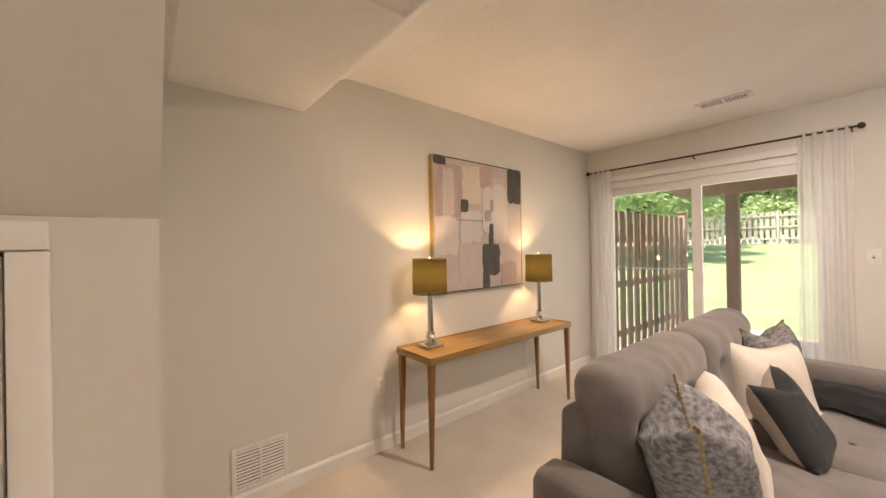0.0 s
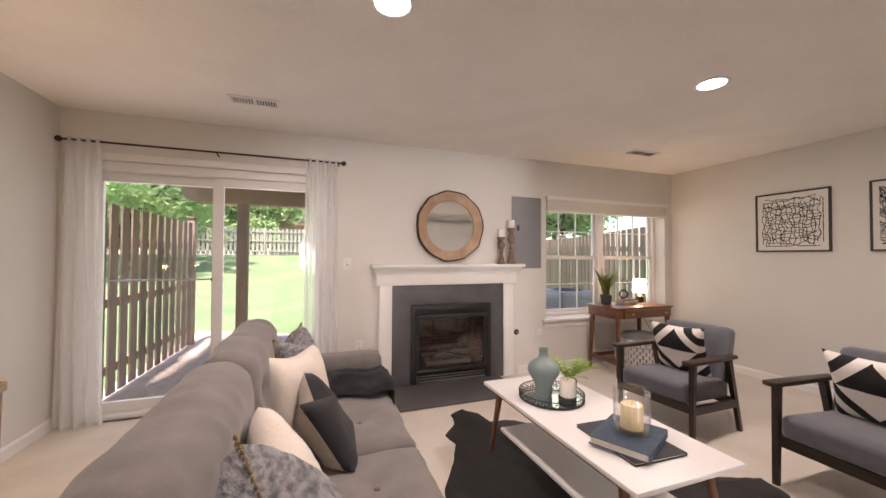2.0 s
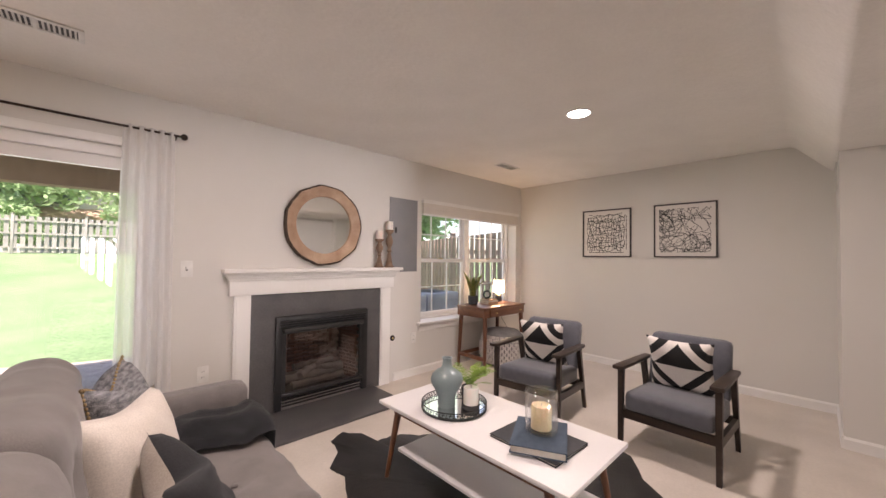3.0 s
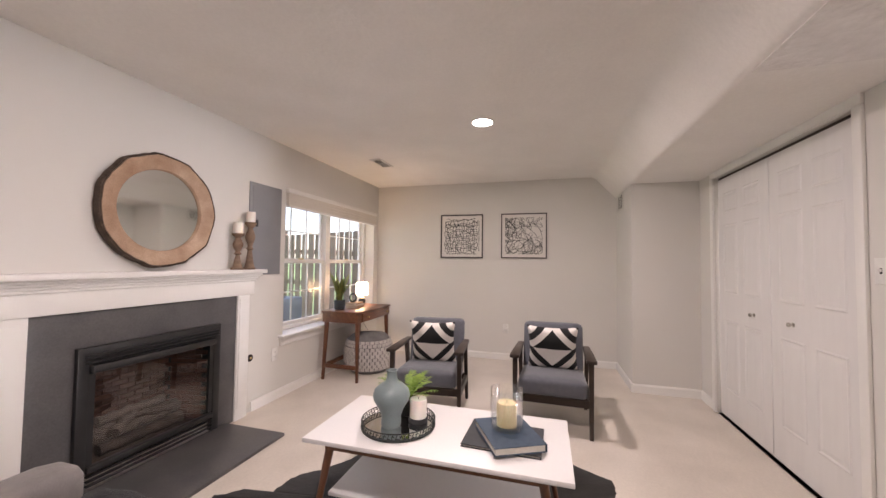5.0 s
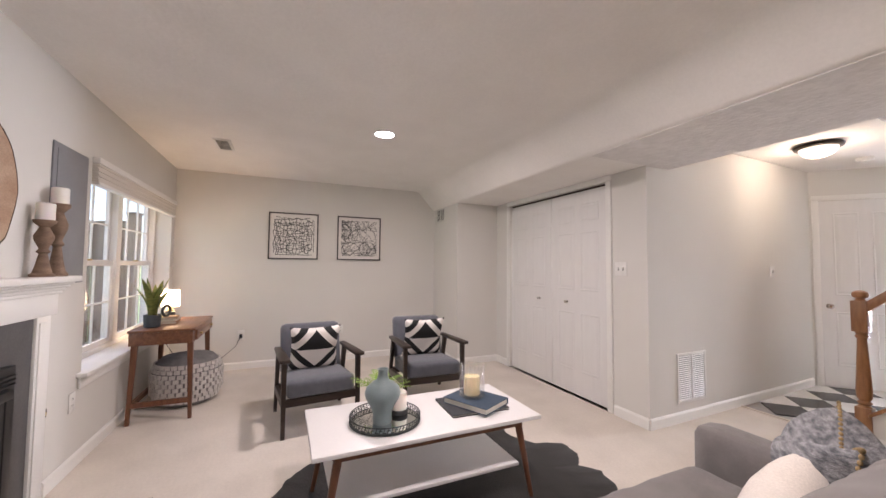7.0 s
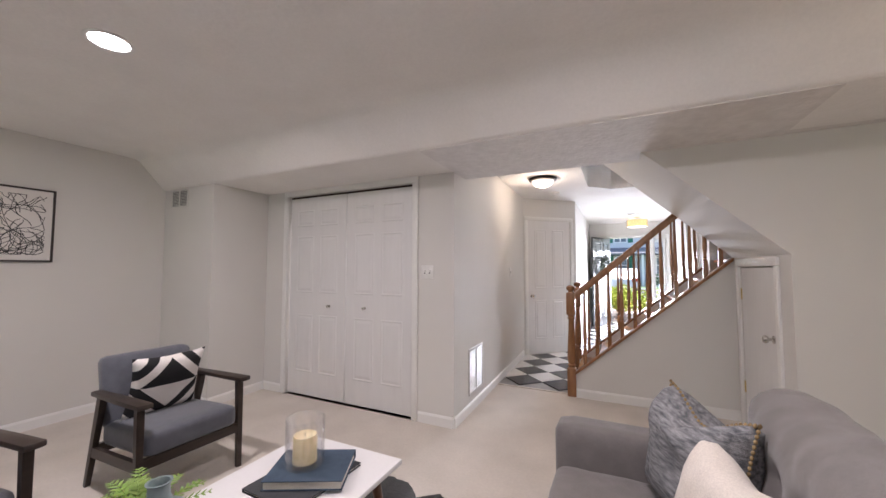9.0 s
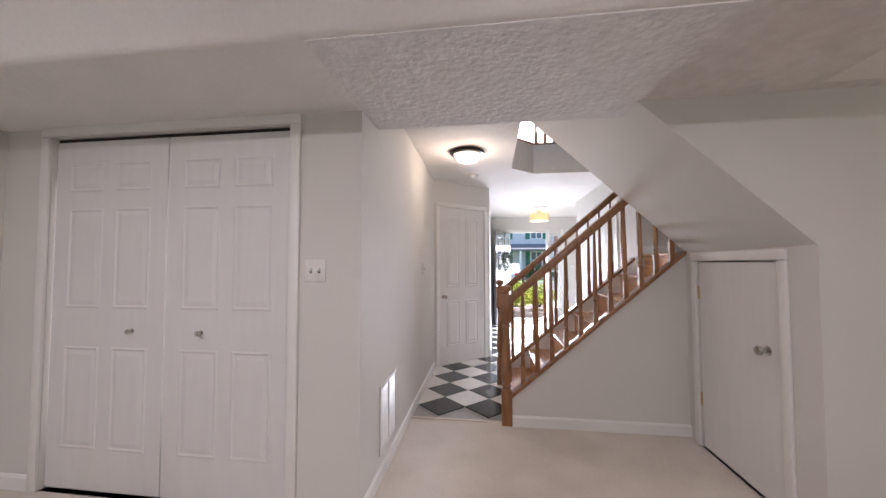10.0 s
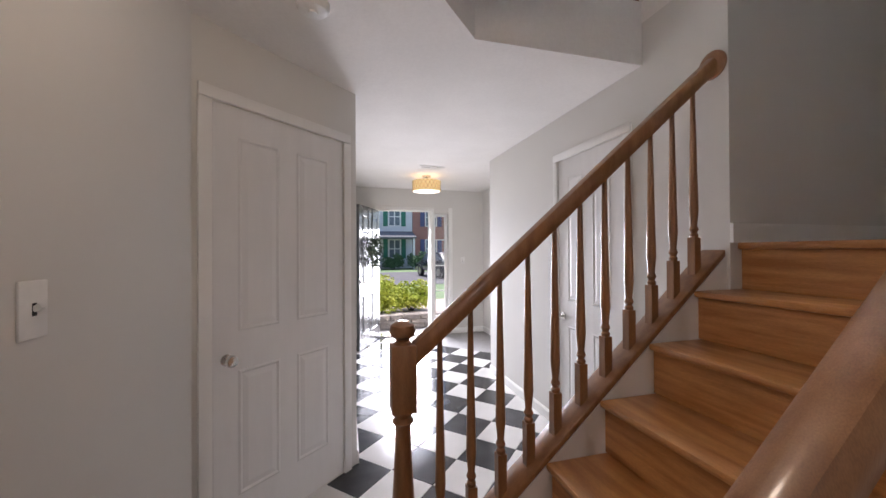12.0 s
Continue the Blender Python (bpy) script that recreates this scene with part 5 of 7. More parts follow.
def slice_r(a):
    """Outer radius: a rounded twelve-sided outline."""
    seg = 2 * math.pi / 11
    loc = (a % seg) - seg / 2
    return 0.5 * (0.366 / math.cos(loc) * math.cos(seg / 2) + 0.36) + 0.010 * noise.noise((math.cos(a) * 3, math.sin(a) * 3, 2)) + 0.004 * noise.noise((math.cos(a) * 11, math.sin(a) * 11, 6))


for k in range(n):
    a = 2 * math.pi * k / n
    r = slice_r(a)
    c, s = math.cos(a), math.sin(a)
    out_f.append(bm.verts.new((r * 0.965 * c, -0.052, cz + r * 0.965 * s)))
    out_b.append(bm.verts.new((r * 0.965 * c, -0.002, cz + r * 0.965 * s)))
    inn_f.append(bm.verts.new((0.262 * c, -0.034, cz + 0.262 * s)))
    inn_b.append(bm.verts.new((0.255 * c, -0.018, cz + 0.255 * s)))
for k in range(n):
    l = (k + 1) % n
    bm.faces.new((out_f[k], out_f[l], inn_f[l], inn_f[k])), bm.faces.new((inn_f[k], inn_f[l], inn_b[l], inn_b[k])), bm.faces.new((out_f[k], out_b[k], out_b[l], out_f[l]))
part("frame", bm, M_SLICE, mir, smooth=True)
bm = bmesh.new()
rr = []
for k in range(n):
    a = 2 * math.pi * k / n
    r = slice_r(a)
    c, s = math.cos(a), math.sin(a)
    e = 0.005 * noise.noise((c * 9, s * 9, 5))
    rr.append([bm.verts.new((q * c, y, cz + q * s)) for q, y in ((r * 0.975, -0.053), (r + 0.000 + e, -0.048), (r + 0.004 + e, -0.025), (r + 0.002, -0.002), (r * 0.966, -0.002))])
for k in range(n):
    l = (k + 1) % n
    for j in range(4):
        bm.faces.new((rr[k][j], rr[l][j], rr[l][j + 1], rr[k][j + 1]))
part("bark_edge", bm, M_BARK, mir, "rough dark bark edge", smooth=True)
bm = bmesh.new()
bm_lathe(bm, [(0.258, 0.0), (0.258, 0.006)], 64)
bmesh.ops.transform(bm, verts=bm.verts, matrix=pose(0, -0.010, cz, 90, 0, 0))
part("mirror_glass", bm, M_MIRROR, mir)

M_TURNED = material("weathered_wood", (0.25, 0.165, 0.11), (0.14, 0.09, 0.06), 0.75, scale=12, stretch=(1, 1, 3), fine=0.25, bump=0.4, bump_scale=90)
for x, h in ((3.665, 0.285), (3.785, 0.385)):
    ob = thing("candlestick", pose(x, N - 0.062, 1.1975), "turned weathered wood candlestick on the mantel", "candlestick", "candlesticks on the mantel")
    k = h / 0.285
    lathe("stick", [(0.046, 0), (0.048, 0.012), (0.036, 0.02 * k), (0.026, 0.06 * k), (0.019, 0.10 * k), (0.016, 0.115 * k), (0.027, 0.125 * k), (0.017, 0.14 * k), (0.020, 0.15 * k), (0.036, 0.185 * k), (0.038, 0.205 * k), (0.024, 0.235 * k), (0.018, 0.25 * k), (0.042, 0.272 * k), (0.044, h), (0.0, h)], M_TURNED, ob, segments=24)
    candle((x, N - 0.062, 1.1978 + h), 0.036, 0.085, M_WAX, "ivory pillar candle on a wooden candlestick")
M_PANEL = material("grey_enamel", (0.235, 0.24, 0.255), (0.215, 0.22, 0.235), 0.45, scale=5, fine=0.03)
ep = thing("electrical_panel", pose(0, N, 0), "flat grey electrical panel door set in the wall", "electrical panel")
box("cover", 3.824, 4.199, -0.010, -0.0005, 1.148, 1.937, M_PANEL, ep, bevel=0.002)
box("door", 3.855, 4.168, -0.015, -0.0105, 1.18, 1.905, M_PANEL, ep, bevel=0.002)
box("latch", 3.885, 3.91, -0.022, -0.0155, 1.56, 1.62, M_BLACK, ep, "black latch", bevel=0.002)
gv = thing("gas_valve", pose(3.885, N, 0.451, 90, 0, 0), "small round brass gas valve cover on the wall", "gas valve")
lathe("plate", [(0.030, 0.0005), (0.030, 0.004), (0.018, 0.007)], M_BRONZE, gv, segments=24)
lathe("key_hole", [(0.009, 0.0072), (0.009, 0.012), (0.004, 0.013)], M_BRASS, gv, segments=16)


# ---------------------------------------------------------------- sliding door, window, curtains
M_VINYL = material("white_vinyl", (0.82, 0.81, 0.79), (0.80, 0.79, 0.77), 0.35, scale=4)
sd = new("window_slider")
setting(sd, "white vinyl sliding glass door to the garden, closed", "sliding door")
y0 = N + 0.02
for nm, a, b2, c, d in (("jamb", 0.102, 0.15, 0.0, 1.998), ("jamb", 1.88, 1.928, 0.0, 1.998), ("head", 0.1505, 1.8795, 1.93, 1.998), ("track", 0.1505, 1.8795, 0.001, 0.04)):
    box(nm, a, b2, y0, y0 + 0.13, c, d, M_VINYL, sd, bevel=0.003)


def sash_mesh(x0, x1, z0, z1, y, t, st, parent, label=""):
    bm = bmesh.new()
    for a, b2, c, d in ((x0, x0 + st, z0, z1), (x1 - st, x1, z0, z1), (x0 + st, x1 - st, z1 - st, z1), (x0 + st, x1 - st, z0, z0 + st)):
        bm_box(bm, a, b2, y, y + t, c, d)
    f = part("sash", bm, M_VINYL, parent, label)
    p = box("pane", x0 + st, x1 - st, y + t / 2 - 0.002, y + t / 2 + 0.002, z0 + st, z1 - st, M_GLASS, f)
    p.visible_shadow = False
    return f


left = sash_mesh(0.151, 1.045, 0.041, 1.929, y0 + 0.075, 0.035, 0.075, sd)
right = sash_mesh(0.985, 1.879, 0.041, 1.929, y0 + 0.03, 0.035, 0.075, sd)
box("handle", 1.815, 1.84, y0 - 0.012, y0 + 0.029, 0.93, 1.13, M_VINYL, right, "white pull handle", bevel=0.004)
tube("security_bar", [(0.23, y0 + 0.05, 1.07), (0.975, y0 + 0.055, 1.07)], 0.008, M_NICKEL, left, 10, "thin metal security bar")
lathe("bar_end", [(0.016, 0.0), (0.018, 0.02), (0.010, 0.03)], M_BLACK, left, (0.985, y0 + 0.055, 1.055), 14, "black bar socket")
trim = new("trim")
setting(trim, "white casing over the sliding door", "trim")
box("head_casing", 0.03, 1.99, N - 0.016, N - 0.001, 2.0, 2.055, M_TRIM, trim, bevel=0.004)
for a, b2 in ((0.035, 0.099), (1.931, 1.99)):
    box("side_casing", a, b2, N - 0.016, N - 0.001, 0.0, 1.9995, M_TRIM, trim, bevel=0.004)

rod = thing("curtain_rod", pose(0, 0, 0), "thin dark bronze curtain rod with finials above the sliding door", "curtain rod")
tube("rod", [(0.045, 3.765, 2.118), (2.02, 3.765, 2.118)], 0.008, M_BRONZE, rod, 12)
for x in (0.028, 2.035):
    bm = bmesh.new()
    bmesh.ops.create_uvsphere(bm, u_segments=14, v_segments=10, radius=0.022, matrix=Matrix.Translation((x, 3.765, 2.118)))
    part("finial", bm, M_BRONZE, rod, smooth=True)
for x in (0.09, 1.03, 1.99):
    tube("bracket", [(x, 3.83, 2.10), (x, 3.79, 2.10), (x, 3.765, 2.108)], 0.006, M_BRONZE, rod, 8)
M_SHEER = cloth_sheer("white_sheer", (0.93, 0.92, 0.91), 0.36)


def curtain(x0, x1, x0b, x1b, folds, seed, label):
    bm = bmesh.new()
    nx, nz = folds * 10, 24
    rows = []
    for j in range(nz + 1):
        f = j / nz
        a, b2 = x0 + (x0b - x0) * f, x1 + (x1b - x1) * f
        row = []
        for i in range(nx + 1):
            u = i / nx
            amp = 0.018 + 0.014 * f
            y = 3.765 + amp * math.sin(2 * math.pi * folds * u + 0.6 * math.sin(3 * f + seed)) + 0.008 * noise.noise((u * 5, f * 3, seed))
            row.append(bm.verts.new((a + (b2 - a) * u + 0.006 * noise.noise((u * 9, f * 2, seed + 3)), y, 2.135 - f * 2.12)))
        rows.append(row)
    for j in range(nz):
        for i in range(nx):
            bm.faces.new((rows[j][i], rows[j][i + 1], rows[j + 1][i + 1], rows[j + 1][i]))
    return tagged(part("curtain", bm, M_SHEER, smooth="all"), label, "curtain", "sheer curtains at the sliding door")


curtain(0.055, 0.275, 0.04, 0.33, 4, 1, "gathered white sheer curtain hanging at the sliding door")
curtain(1.715, 1.985, 1.70, 2.0, 5, 7, "gathered white sheer curtain hanging at the sliding door")

wd = new("window_garden")
setting(wd, "white double window with muntin bars and a raised shade", "window")
GY = N + 0.165
xm = 5.19
for nm, a, b2, c, d in (("frame_side", WN[0] + 0.001, WN[0] + 0.035, WN[2], WN[3]), ("frame_side", WN[1] - 0.035, WN[1] - 0.001, WN[2], WN[3]), ("mullion", xm - 0.045, xm + 0.045, WN[2] + 0.0355, WN[3] - 0.0355),
                        ("frame_head", WN[0] + 0.0355, WN[1] - 0.0355, WN[3] - 0.035, WN[3] - 0.001), ("frame_foot", WN[0] + 0.0355, WN[1] - 0.0355, WN[2] + 0.001, WN[2] + 0.035)):
    box(nm, a, b2, GY - 0.02, GY + 0.06, c, d, M_VINYL, wd, bevel=0.003)
for x0, x1 in ((WN[0] + 0.036, xm - 0.046), (xm + 0.046, WN[1] - 0.036)):
    for z0, z1, yy in ((0.611, 1.285, GY), (1.255, 1.914, GY + 0.028)):
        f = sash_mesh(x0, x1, z0, z1, yy, 0.026, 0.038, wd)
        for k in (1, 2):
            xx = x0 + 0.038 + (x1 - x0 - 0.076) * k / 3
            box("muntin", xx - 0.006, xx + 0.006, yy + 0.006, yy + 0.020, z0 + 0.038, z1 - 0.038, M_VINYL, f)
        zz = (z0 + z1) / 2
        box("muntin", x0 + 0.038, x1 - 0.038, yy + 0.005, yy + 0.019, zz - 0.006, zz + 0.006, M_VINYL, f)
    box("sash_lock", (x0 + x1) / 2 - 0.03, (x0 + x1) / 2 + 0.03, GY - 0.012, GY + 0.01, 1.286, 1.30, M_BRASS, wd, "small brass sash lock", bevel=0.003)
box("window_stool", WN[0] - 0.06, WN[1] + 0.06, N - 0.055, GY - 0.0205, WN[2] - 0.027, WN[2] + 0.001, M_TRIM, wd, bevel=0.006)
box("apron", WN[0] - 0.04, WN[1] + 0.04, N - 0.016, N - 0.001, WN[2] - 0.10, WN[2] - 0.0275, M_TRIM, wd, bevel=0.004)
shade = thing("cellular_blind", pose(0, 0, 0), "white cellular shade pulled up under the window head", "blind")
box("head_rail", WN[0] - 0.01, WN[1] + 0.01, N - 0.045, N - 0.002, 1.925, 1.965, M_TRIM, shade, bevel=0.004)
M_SHADE_C = material("off_white_shade", (0.72, 0.68, 0.62), (0.68, 0.64, 0.58), 0.8, scale=5)
for k in range(7):
    box("pleat", WN[0] + 0.003, WN[1] - 0.003, N - 0.036 + 0.004 * (k % 2), N + 0.004, 1.925 - 0.017 * (k + 1), 1.925 - 0.017 * k - 0.001, M_SHADE_C, shade, bevel=0.003)
box("bottom_rail", WN[0] + 0.003, WN[1] - 0.003, N - 0.04, N + 0.006, 1.786, 1.805, M_TRIM, shade, bevel=0.003)

# ---------------------------------------------------------------- pictures
M_FRAME = material("black_frame", (0.025, 0.02, 0.018), (0.04, 0.03, 0.026), 0.45, scale=20)
M_PAPER = material("white_paper", (0.76, 0.73, 0.69), (0.74, 0.71, 0.67), 0.9, scale=6)
M_INKLINE = material("ink", (0.02, 0.02, 0.022), rough=0.7, scale=30)


def drawing(y0, y1, z0, z1, seed, grid, label):
    """A framed ink drawing on the east wall, its face towards the room."""
    ob = thing("framed_drawing", pose(E, (y0 + y1) / 2, (z0 + z1) / 2, 0, 0, -90), label, "picture", "drawings on the east wall")
    w, h = (y1 - y0) / 2, (z1 - z0) / 2
    for nm, a, b2, c, d in (("frame_side", -w, -w + 0.014, -h, h), ("frame_side", w - 0.014, w, -h, h), ("frame_rail", -w + 0.014, w - 0.014, h - 0.014, h), ("frame_rail", -w + 0.014, w - 0.014, -h, -h + 0.014)):
        box(nm, a, b2, -0.026, -0.001, c, d, M_FRAME, ob)
    box("paper", -w + 0.014, w - 0.014, -0.014, -0.002, -h + 0.014, h - 0.014, M_PAPER, ob)
    bm = bmesh.new()
    rg = random.Random(seed)

    def ribbon(pts, width):
        prev = None
        for i, p in enumerate(pts):
            d = (pts[min(i + 1, len(pts) - 1)] - pts[max(i - 1, 0)])
            if d.length < 1e-6:
                continue
            d.normalize()
            nrm = Vector((-d.y, d.x)) * width * rg.uniform(0.6, 1.3) / 2
            cur = [bm.verts.new((p.x + s * nrm.x, -0.0146 - 0.0002 * (seed % 3), p.y + s * nrm.y)) for s in (-1, 1)]
            if prev:
                bm.faces.new((prev[0], prev[1], cur[1], cur[0]))
            prev = cur
    lim = w - 0.055
    if grid:
        for k in range(17):
            for vert in (0, 1):
                c = -lim + 2 * lim * (k + rg.uniform(-0.3, 0.3)) / 16
                t, end = -lim + rg.uniform(0, 0.05), lim - rg.uniform(0, 0.05)
                pts = []
                while t < end:
                    c2 = max(-lim, min(lim, c + 0.035 * noise.noise((t * 14, k * 3.1, seed + vert * 9))))
                    pts.append(Vector((c2, t)) if vert else Vector((t, c2)))
                    t += 0.012
                ribbon(pts, 0.0072)
    else:
        for k in range(92):
            p = Vector((rg.uniform(-lim, lim), rg.uniform(-lim, lim)))
            ang2 = rg.uniform(0, 6.28)
            pts = []
            for i in range(rg.randint(12, 26)):
                pts.append(p.copy())
                ang2 += rg.uniform(-0.35, 0.35) + 0.3 * noise.noise((p.x * 12, p.y * 12, k))
                q = p + Vector((math.cos(ang2), math.sin(ang2))) * 0.016
                if abs(q.x) > lim or abs(q.y) > lim:
                    ang2 += 1.6
                    q = Vector((max(-lim, min(lim, q.x)), max(-lim, min(lim, q.y))))
                p = q
            ribbon(pts, 0.0044)
    tagged(part("ink_drawing", bm, M_INKLINE, ob, "loose black ink lines"), kind="stuff")
    return ob


drawing(2.262, 2.854, 1.338, 1.933, 3, True, "black framed drawing of a loose black ink grid")
drawing(1.427, 2.016, 1.338, 1.933, 8, False, "black framed drawing of tangled black ink lines")

pt = thing("abstract_painting", pose(0.0, 2.022, 1.487, 0, 0, 90), "large abstract canvas in mauve, cream and charcoal over the console table", "painting")
HW = 0.508
M_CANVAS = material("canvas_grey", (0.54, 0.485, 0.465), (0.47, 0.42, 0.40), 0.8, scale=5, fine=0.08, bump=0.3, bump_scale=200)
box("canvas", -HW + 0.006, HW - 0.006, -0.040, -0.001, -HW + 0.006, HW - 0.006, M_CANVAS, pt)
for nm, a, b2, c, d in (("frame_side", -HW, -HW + 0.005, -HW, HW), ("frame_side", HW - 0.005, HW, -HW, HW), ("frame_rail", -HW + 0.005, HW - 0.005, HW - 0.005, HW), ("frame_rail", -HW + 0.005, HW - 0.005, -HW, -HW + 0.005)):
    box(nm, a, b2, -0.044, -0.001, c, d, M_FRAME if nm == "frame_rail" else M_BRASS, pt)
paints = {k: material("paint_" + k, c, tuple(min(1, q * f) for q in c), 0.7, scale=6, stretch=(3, 1, 0.8), fine=0.1, bump=0.5, bump_scale=70, depth=0.002) for k, c, f in (
    ("mauve", (0.40, 0.315, 0.30), 1.2), ("rose", (0.45, 0.32, 0.29), 1.2), ("cream", (0.59, 0.52, 0.44), 1.1), ("white", (0.60, 0.55, 0.525), 1.08), ("charcoal", (0.055, 0.05, 0.05), 1.5),
    ("green_black", (0.06, 0.066, 0.064), 1.5), ("pale", (0.52, 0.46, 0.44), 1.1), ("grey", (0.33, 0.30, 0.29), 1.2))}
rp = random.Random(11)
for k, (u0, u1, v0, v1, nm) in enumerate(((0.0, 0.30, 0.55, 0.95, "mauve"), (0.09, 0.20, 0.56, 0.92, "pale"), (0.0, 0.24, 0.27, 0.56, "white"), (0.29, 0.56, 0.66, 0.97, "cream"), (0.48, 0.64, 0.80, 0.98, "rose"),
                                         (0.62, 0.83, 0.60, 0.92, "pale"), (0.70, 1.0, 0.05, 0.68, "pale"), (0.62, 0.81, 0.36, 0.86, "white"), (0.24, 0.50, 0.04, 0.36, "pale"), (0.26, 0.50, 0.36, 0.62, "white"),
                                         (0.50, 0.64, 0.44, 0.82, "white"), (0.82, 1.0, 0.70, 1.0, "charcoal"), (0.0, 0.12, 0.94, 1.0, "charcoal"), (0.50, 0.71, 0.10, 0.36, "green_black"), (0.50, 0.58, 0.0, 0.14, "green_black"),
                                         (0.58, 0.63, 0.34, 0.52, "green_black"), (0.27, 0.345, 0.60, 0.70, "green_black"), (0.53, 0.605, 0.54, 0.63, "grey"), (0.60, 0.635, 0.62, 0.72, "grey"), (0.22, 0.52, 0.535, 0.545, "grey"), (0.72, 0.92, 0.0, 0.2, "mauve"))):
    ring = []
    cu, cv = (u0 + u1) / 2, (v0 + v1) / 2
    for s in range(36):
        a = 2 * math.pi * s / 36
        c, s2 = math.cos(a), math.sin(a)
        m = max(abs(c), abs(s2)) ** 0.85
        e = 1 + 0.14 * noise.noise((c * 2.5, s2 * 2.5, k * 1.7)) + 0.07 * noise.noise((c * 8, s2 * 8, k * 2.3))
        uu = min(1, max(0, cu + (u1 - u0) / 2 * c / m * e))
        vv = min(1, max(0, cv + (v1 - v0) / 2 * s2 / m * e))
        ring.append((-HW + 0.007 + uu * (2 * HW - 0.014), -HW + 0.007 + vv * (2 * HW - 0.014)))
    bm = bmesh.new()
    bm_prism(bm, ring, -0.0405 - 0.00035 * (k + 1), -0.0395, 'y')
    part("paint_patch", bm, paints[nm], pt)

# ---------------------------------------------------------------- vents, plates, lamps


# dark colour standing in for the shade inside the ducts
M_DUCT_SHADE = material("duct_shade", (0.09, 0.088, 0.085), rough=0.8)


def grille(m, w, h, label, slats, mat=None, vertical=False, group=""):
    """A louvred grille: local x across, z up, y out of the wall."""
    ob = thing("vent_grille", m, label, "vent", group)
    mat = mat or M_PLATE
    # flat dark sheet, the shade between the slats put into its colour
    box("backing", -w / 2 + 0.01, w / 2 - 0.01, 0.0005, 0.002, -h / 2 + 0.01, h / 2 - 0.01, M_DUCT_SHADE, ob)
    for nm, a, b2, c, d in (("frame_side", -w / 2, -w / 2 + 0.022, -h / 2, h / 2), ("frame_side", w / 2 - 0.022, w / 2, -h / 2, h / 2), ("frame_rail", -w / 2 + 0.022, w / 2 - 0.022, h / 2 - 0.022, h / 2), ("frame_rail", -w / 2 + 0.022, w / 2 - 0.022, -h / 2, -h / 2 + 0.022)):
        box(nm, a, b2, 0.0005, 0.009, c, d, mat, ob, bevel=0.002)
    for k in range(slats):
        if vertical:
            x = -w / 2 + 0.022 + (w - 0.044) * (k + 0.5) / slats
            bm = bmesh.new()
            bm_beam(bm, (x, 0.005, -h / 2 + 0.022), (x, 0.005, h / 2 - 0.022), 0.0085, 0.0016, up=(0.7, 1, 0))
        else:
            z = -h / 2 + 0.022 + (h - 0.044) * (k + 0.5) / slats
            bm = bmesh.new()
            bm_beam(bm, (-w / 2 + 0.022, 0.005, z), (w / 2 - 0.022, 0.005, z), 0.0016, min(0.016, (h - 0.044) / slats * 0.62), up=(0, -0.55, 1))
        part("slat", bm, mat, ob)
    box("divider", -0.006, 0.006, 0.003, 0.0095, -h / 2 + 0.022, h / 2 - 0.022, mat, ob)
    return ob


grille(pose(3.199, -0.53, 0.355, 0, 0, 91.2), 0.39, 0.41, "white louvred return-air grille low on the hall wall", 22)
grille(pose(0.0005, 0.365, 0.205, 0, 0, -90), 0.27, 0.23, "white two-part louvred vent low on the wall", 11)
grille(pose(5.98, 0.6, 2.0, 0, 0, 0), 0.30, 0.20, "painted vent grille high on the boxed corner", 10, M_WALL)
for vx, vy in ((1.379, 3.214), (5.016, 3.20)):
    grille(pose(vx, vy, H - 0.0005, -90, 0, 0), 0.33, 0.14, "white ceiling register with angled slats", 16, vertical=True, group="ceiling registers")
grille(pose(1.62, -5.2, H - 0.0005, -90, 0, 0), 0.30, 0.13, "white ceiling register with angled slats", 14, vertical=True, group="ceiling registers")


def plate(m, w, h, kind, label):
    ob = thing("wall_plate", m, label, "switch" if kind == "switch" else "outlet")
    box("cover", -w / 2, w / 2, 0.0005, 0.006, -h / 2, h / 2, M_PLATE, ob, bevel=0.002)
    n2 = 2 if w > 0.1 else 1
    for k in range(n2):
        x = 0 if n2 == 1 else (-0.023, 0.023)[k]
        if kind == "switch":
            box("toggle_slot", x - 0.006, x + 0.006, 0.0062, 0.0068, -0.013, 0.013, M_DARK, ob)
            beam("toggle", (x, 0.006, 0.0), (x, 0.018, 0.008), 0.009, 0.011, M_PLATE, ob)
        else:
            for z in (-0.02, 0.02):
                box("socket", x - 0.016, x + 0.016, 0.0062, 0.0075, z - 0.014, z + 0.014, M_PLATE, ob, bevel=0.003)
                for dx in (-0.006, 0.006):
                    box("slot", x + dx - 0.0012, x + dx + 0.0012, 0.0076, 0.008, z - 0.004, z + 0.006, M_DARK, ob)
    return ob


plate(pose(3.4375, 0, 1.26), 0.116, 0.116, "switch", "white double toggle switch plate beside the closet")
plate(pose(2.08, N, 1.20, 0, 0, 180), 0.072, 0.116, "switch", "white toggle switch plate beside the curtain")
plate(pose(2.196, N, 0.43, 0, 0, 180), 0.072, 0.116, "outlet", "white wall outlet beside the sliding door")
plate(pose(4.17, N, 0.415, 0, 0, 180), 0.072, 0.116, "outlet", "white wall outlet under the window wall")
plate(pose(W, 1.088, 0.42, 0, 0, -90), 0.072, 0.116, "outlet", "ivory wall outlet below the console table")
plate(pose(E, 3.118, 0.41, 0, 0, 90), 0.072, 0.116, "outlet", "white wall outlet with a black plug")
plate(pose(E, 1.95, 0.41, 0, 0, 90), 0.072, 0.116, "outlet", "white wall outlet behind the armchairs")
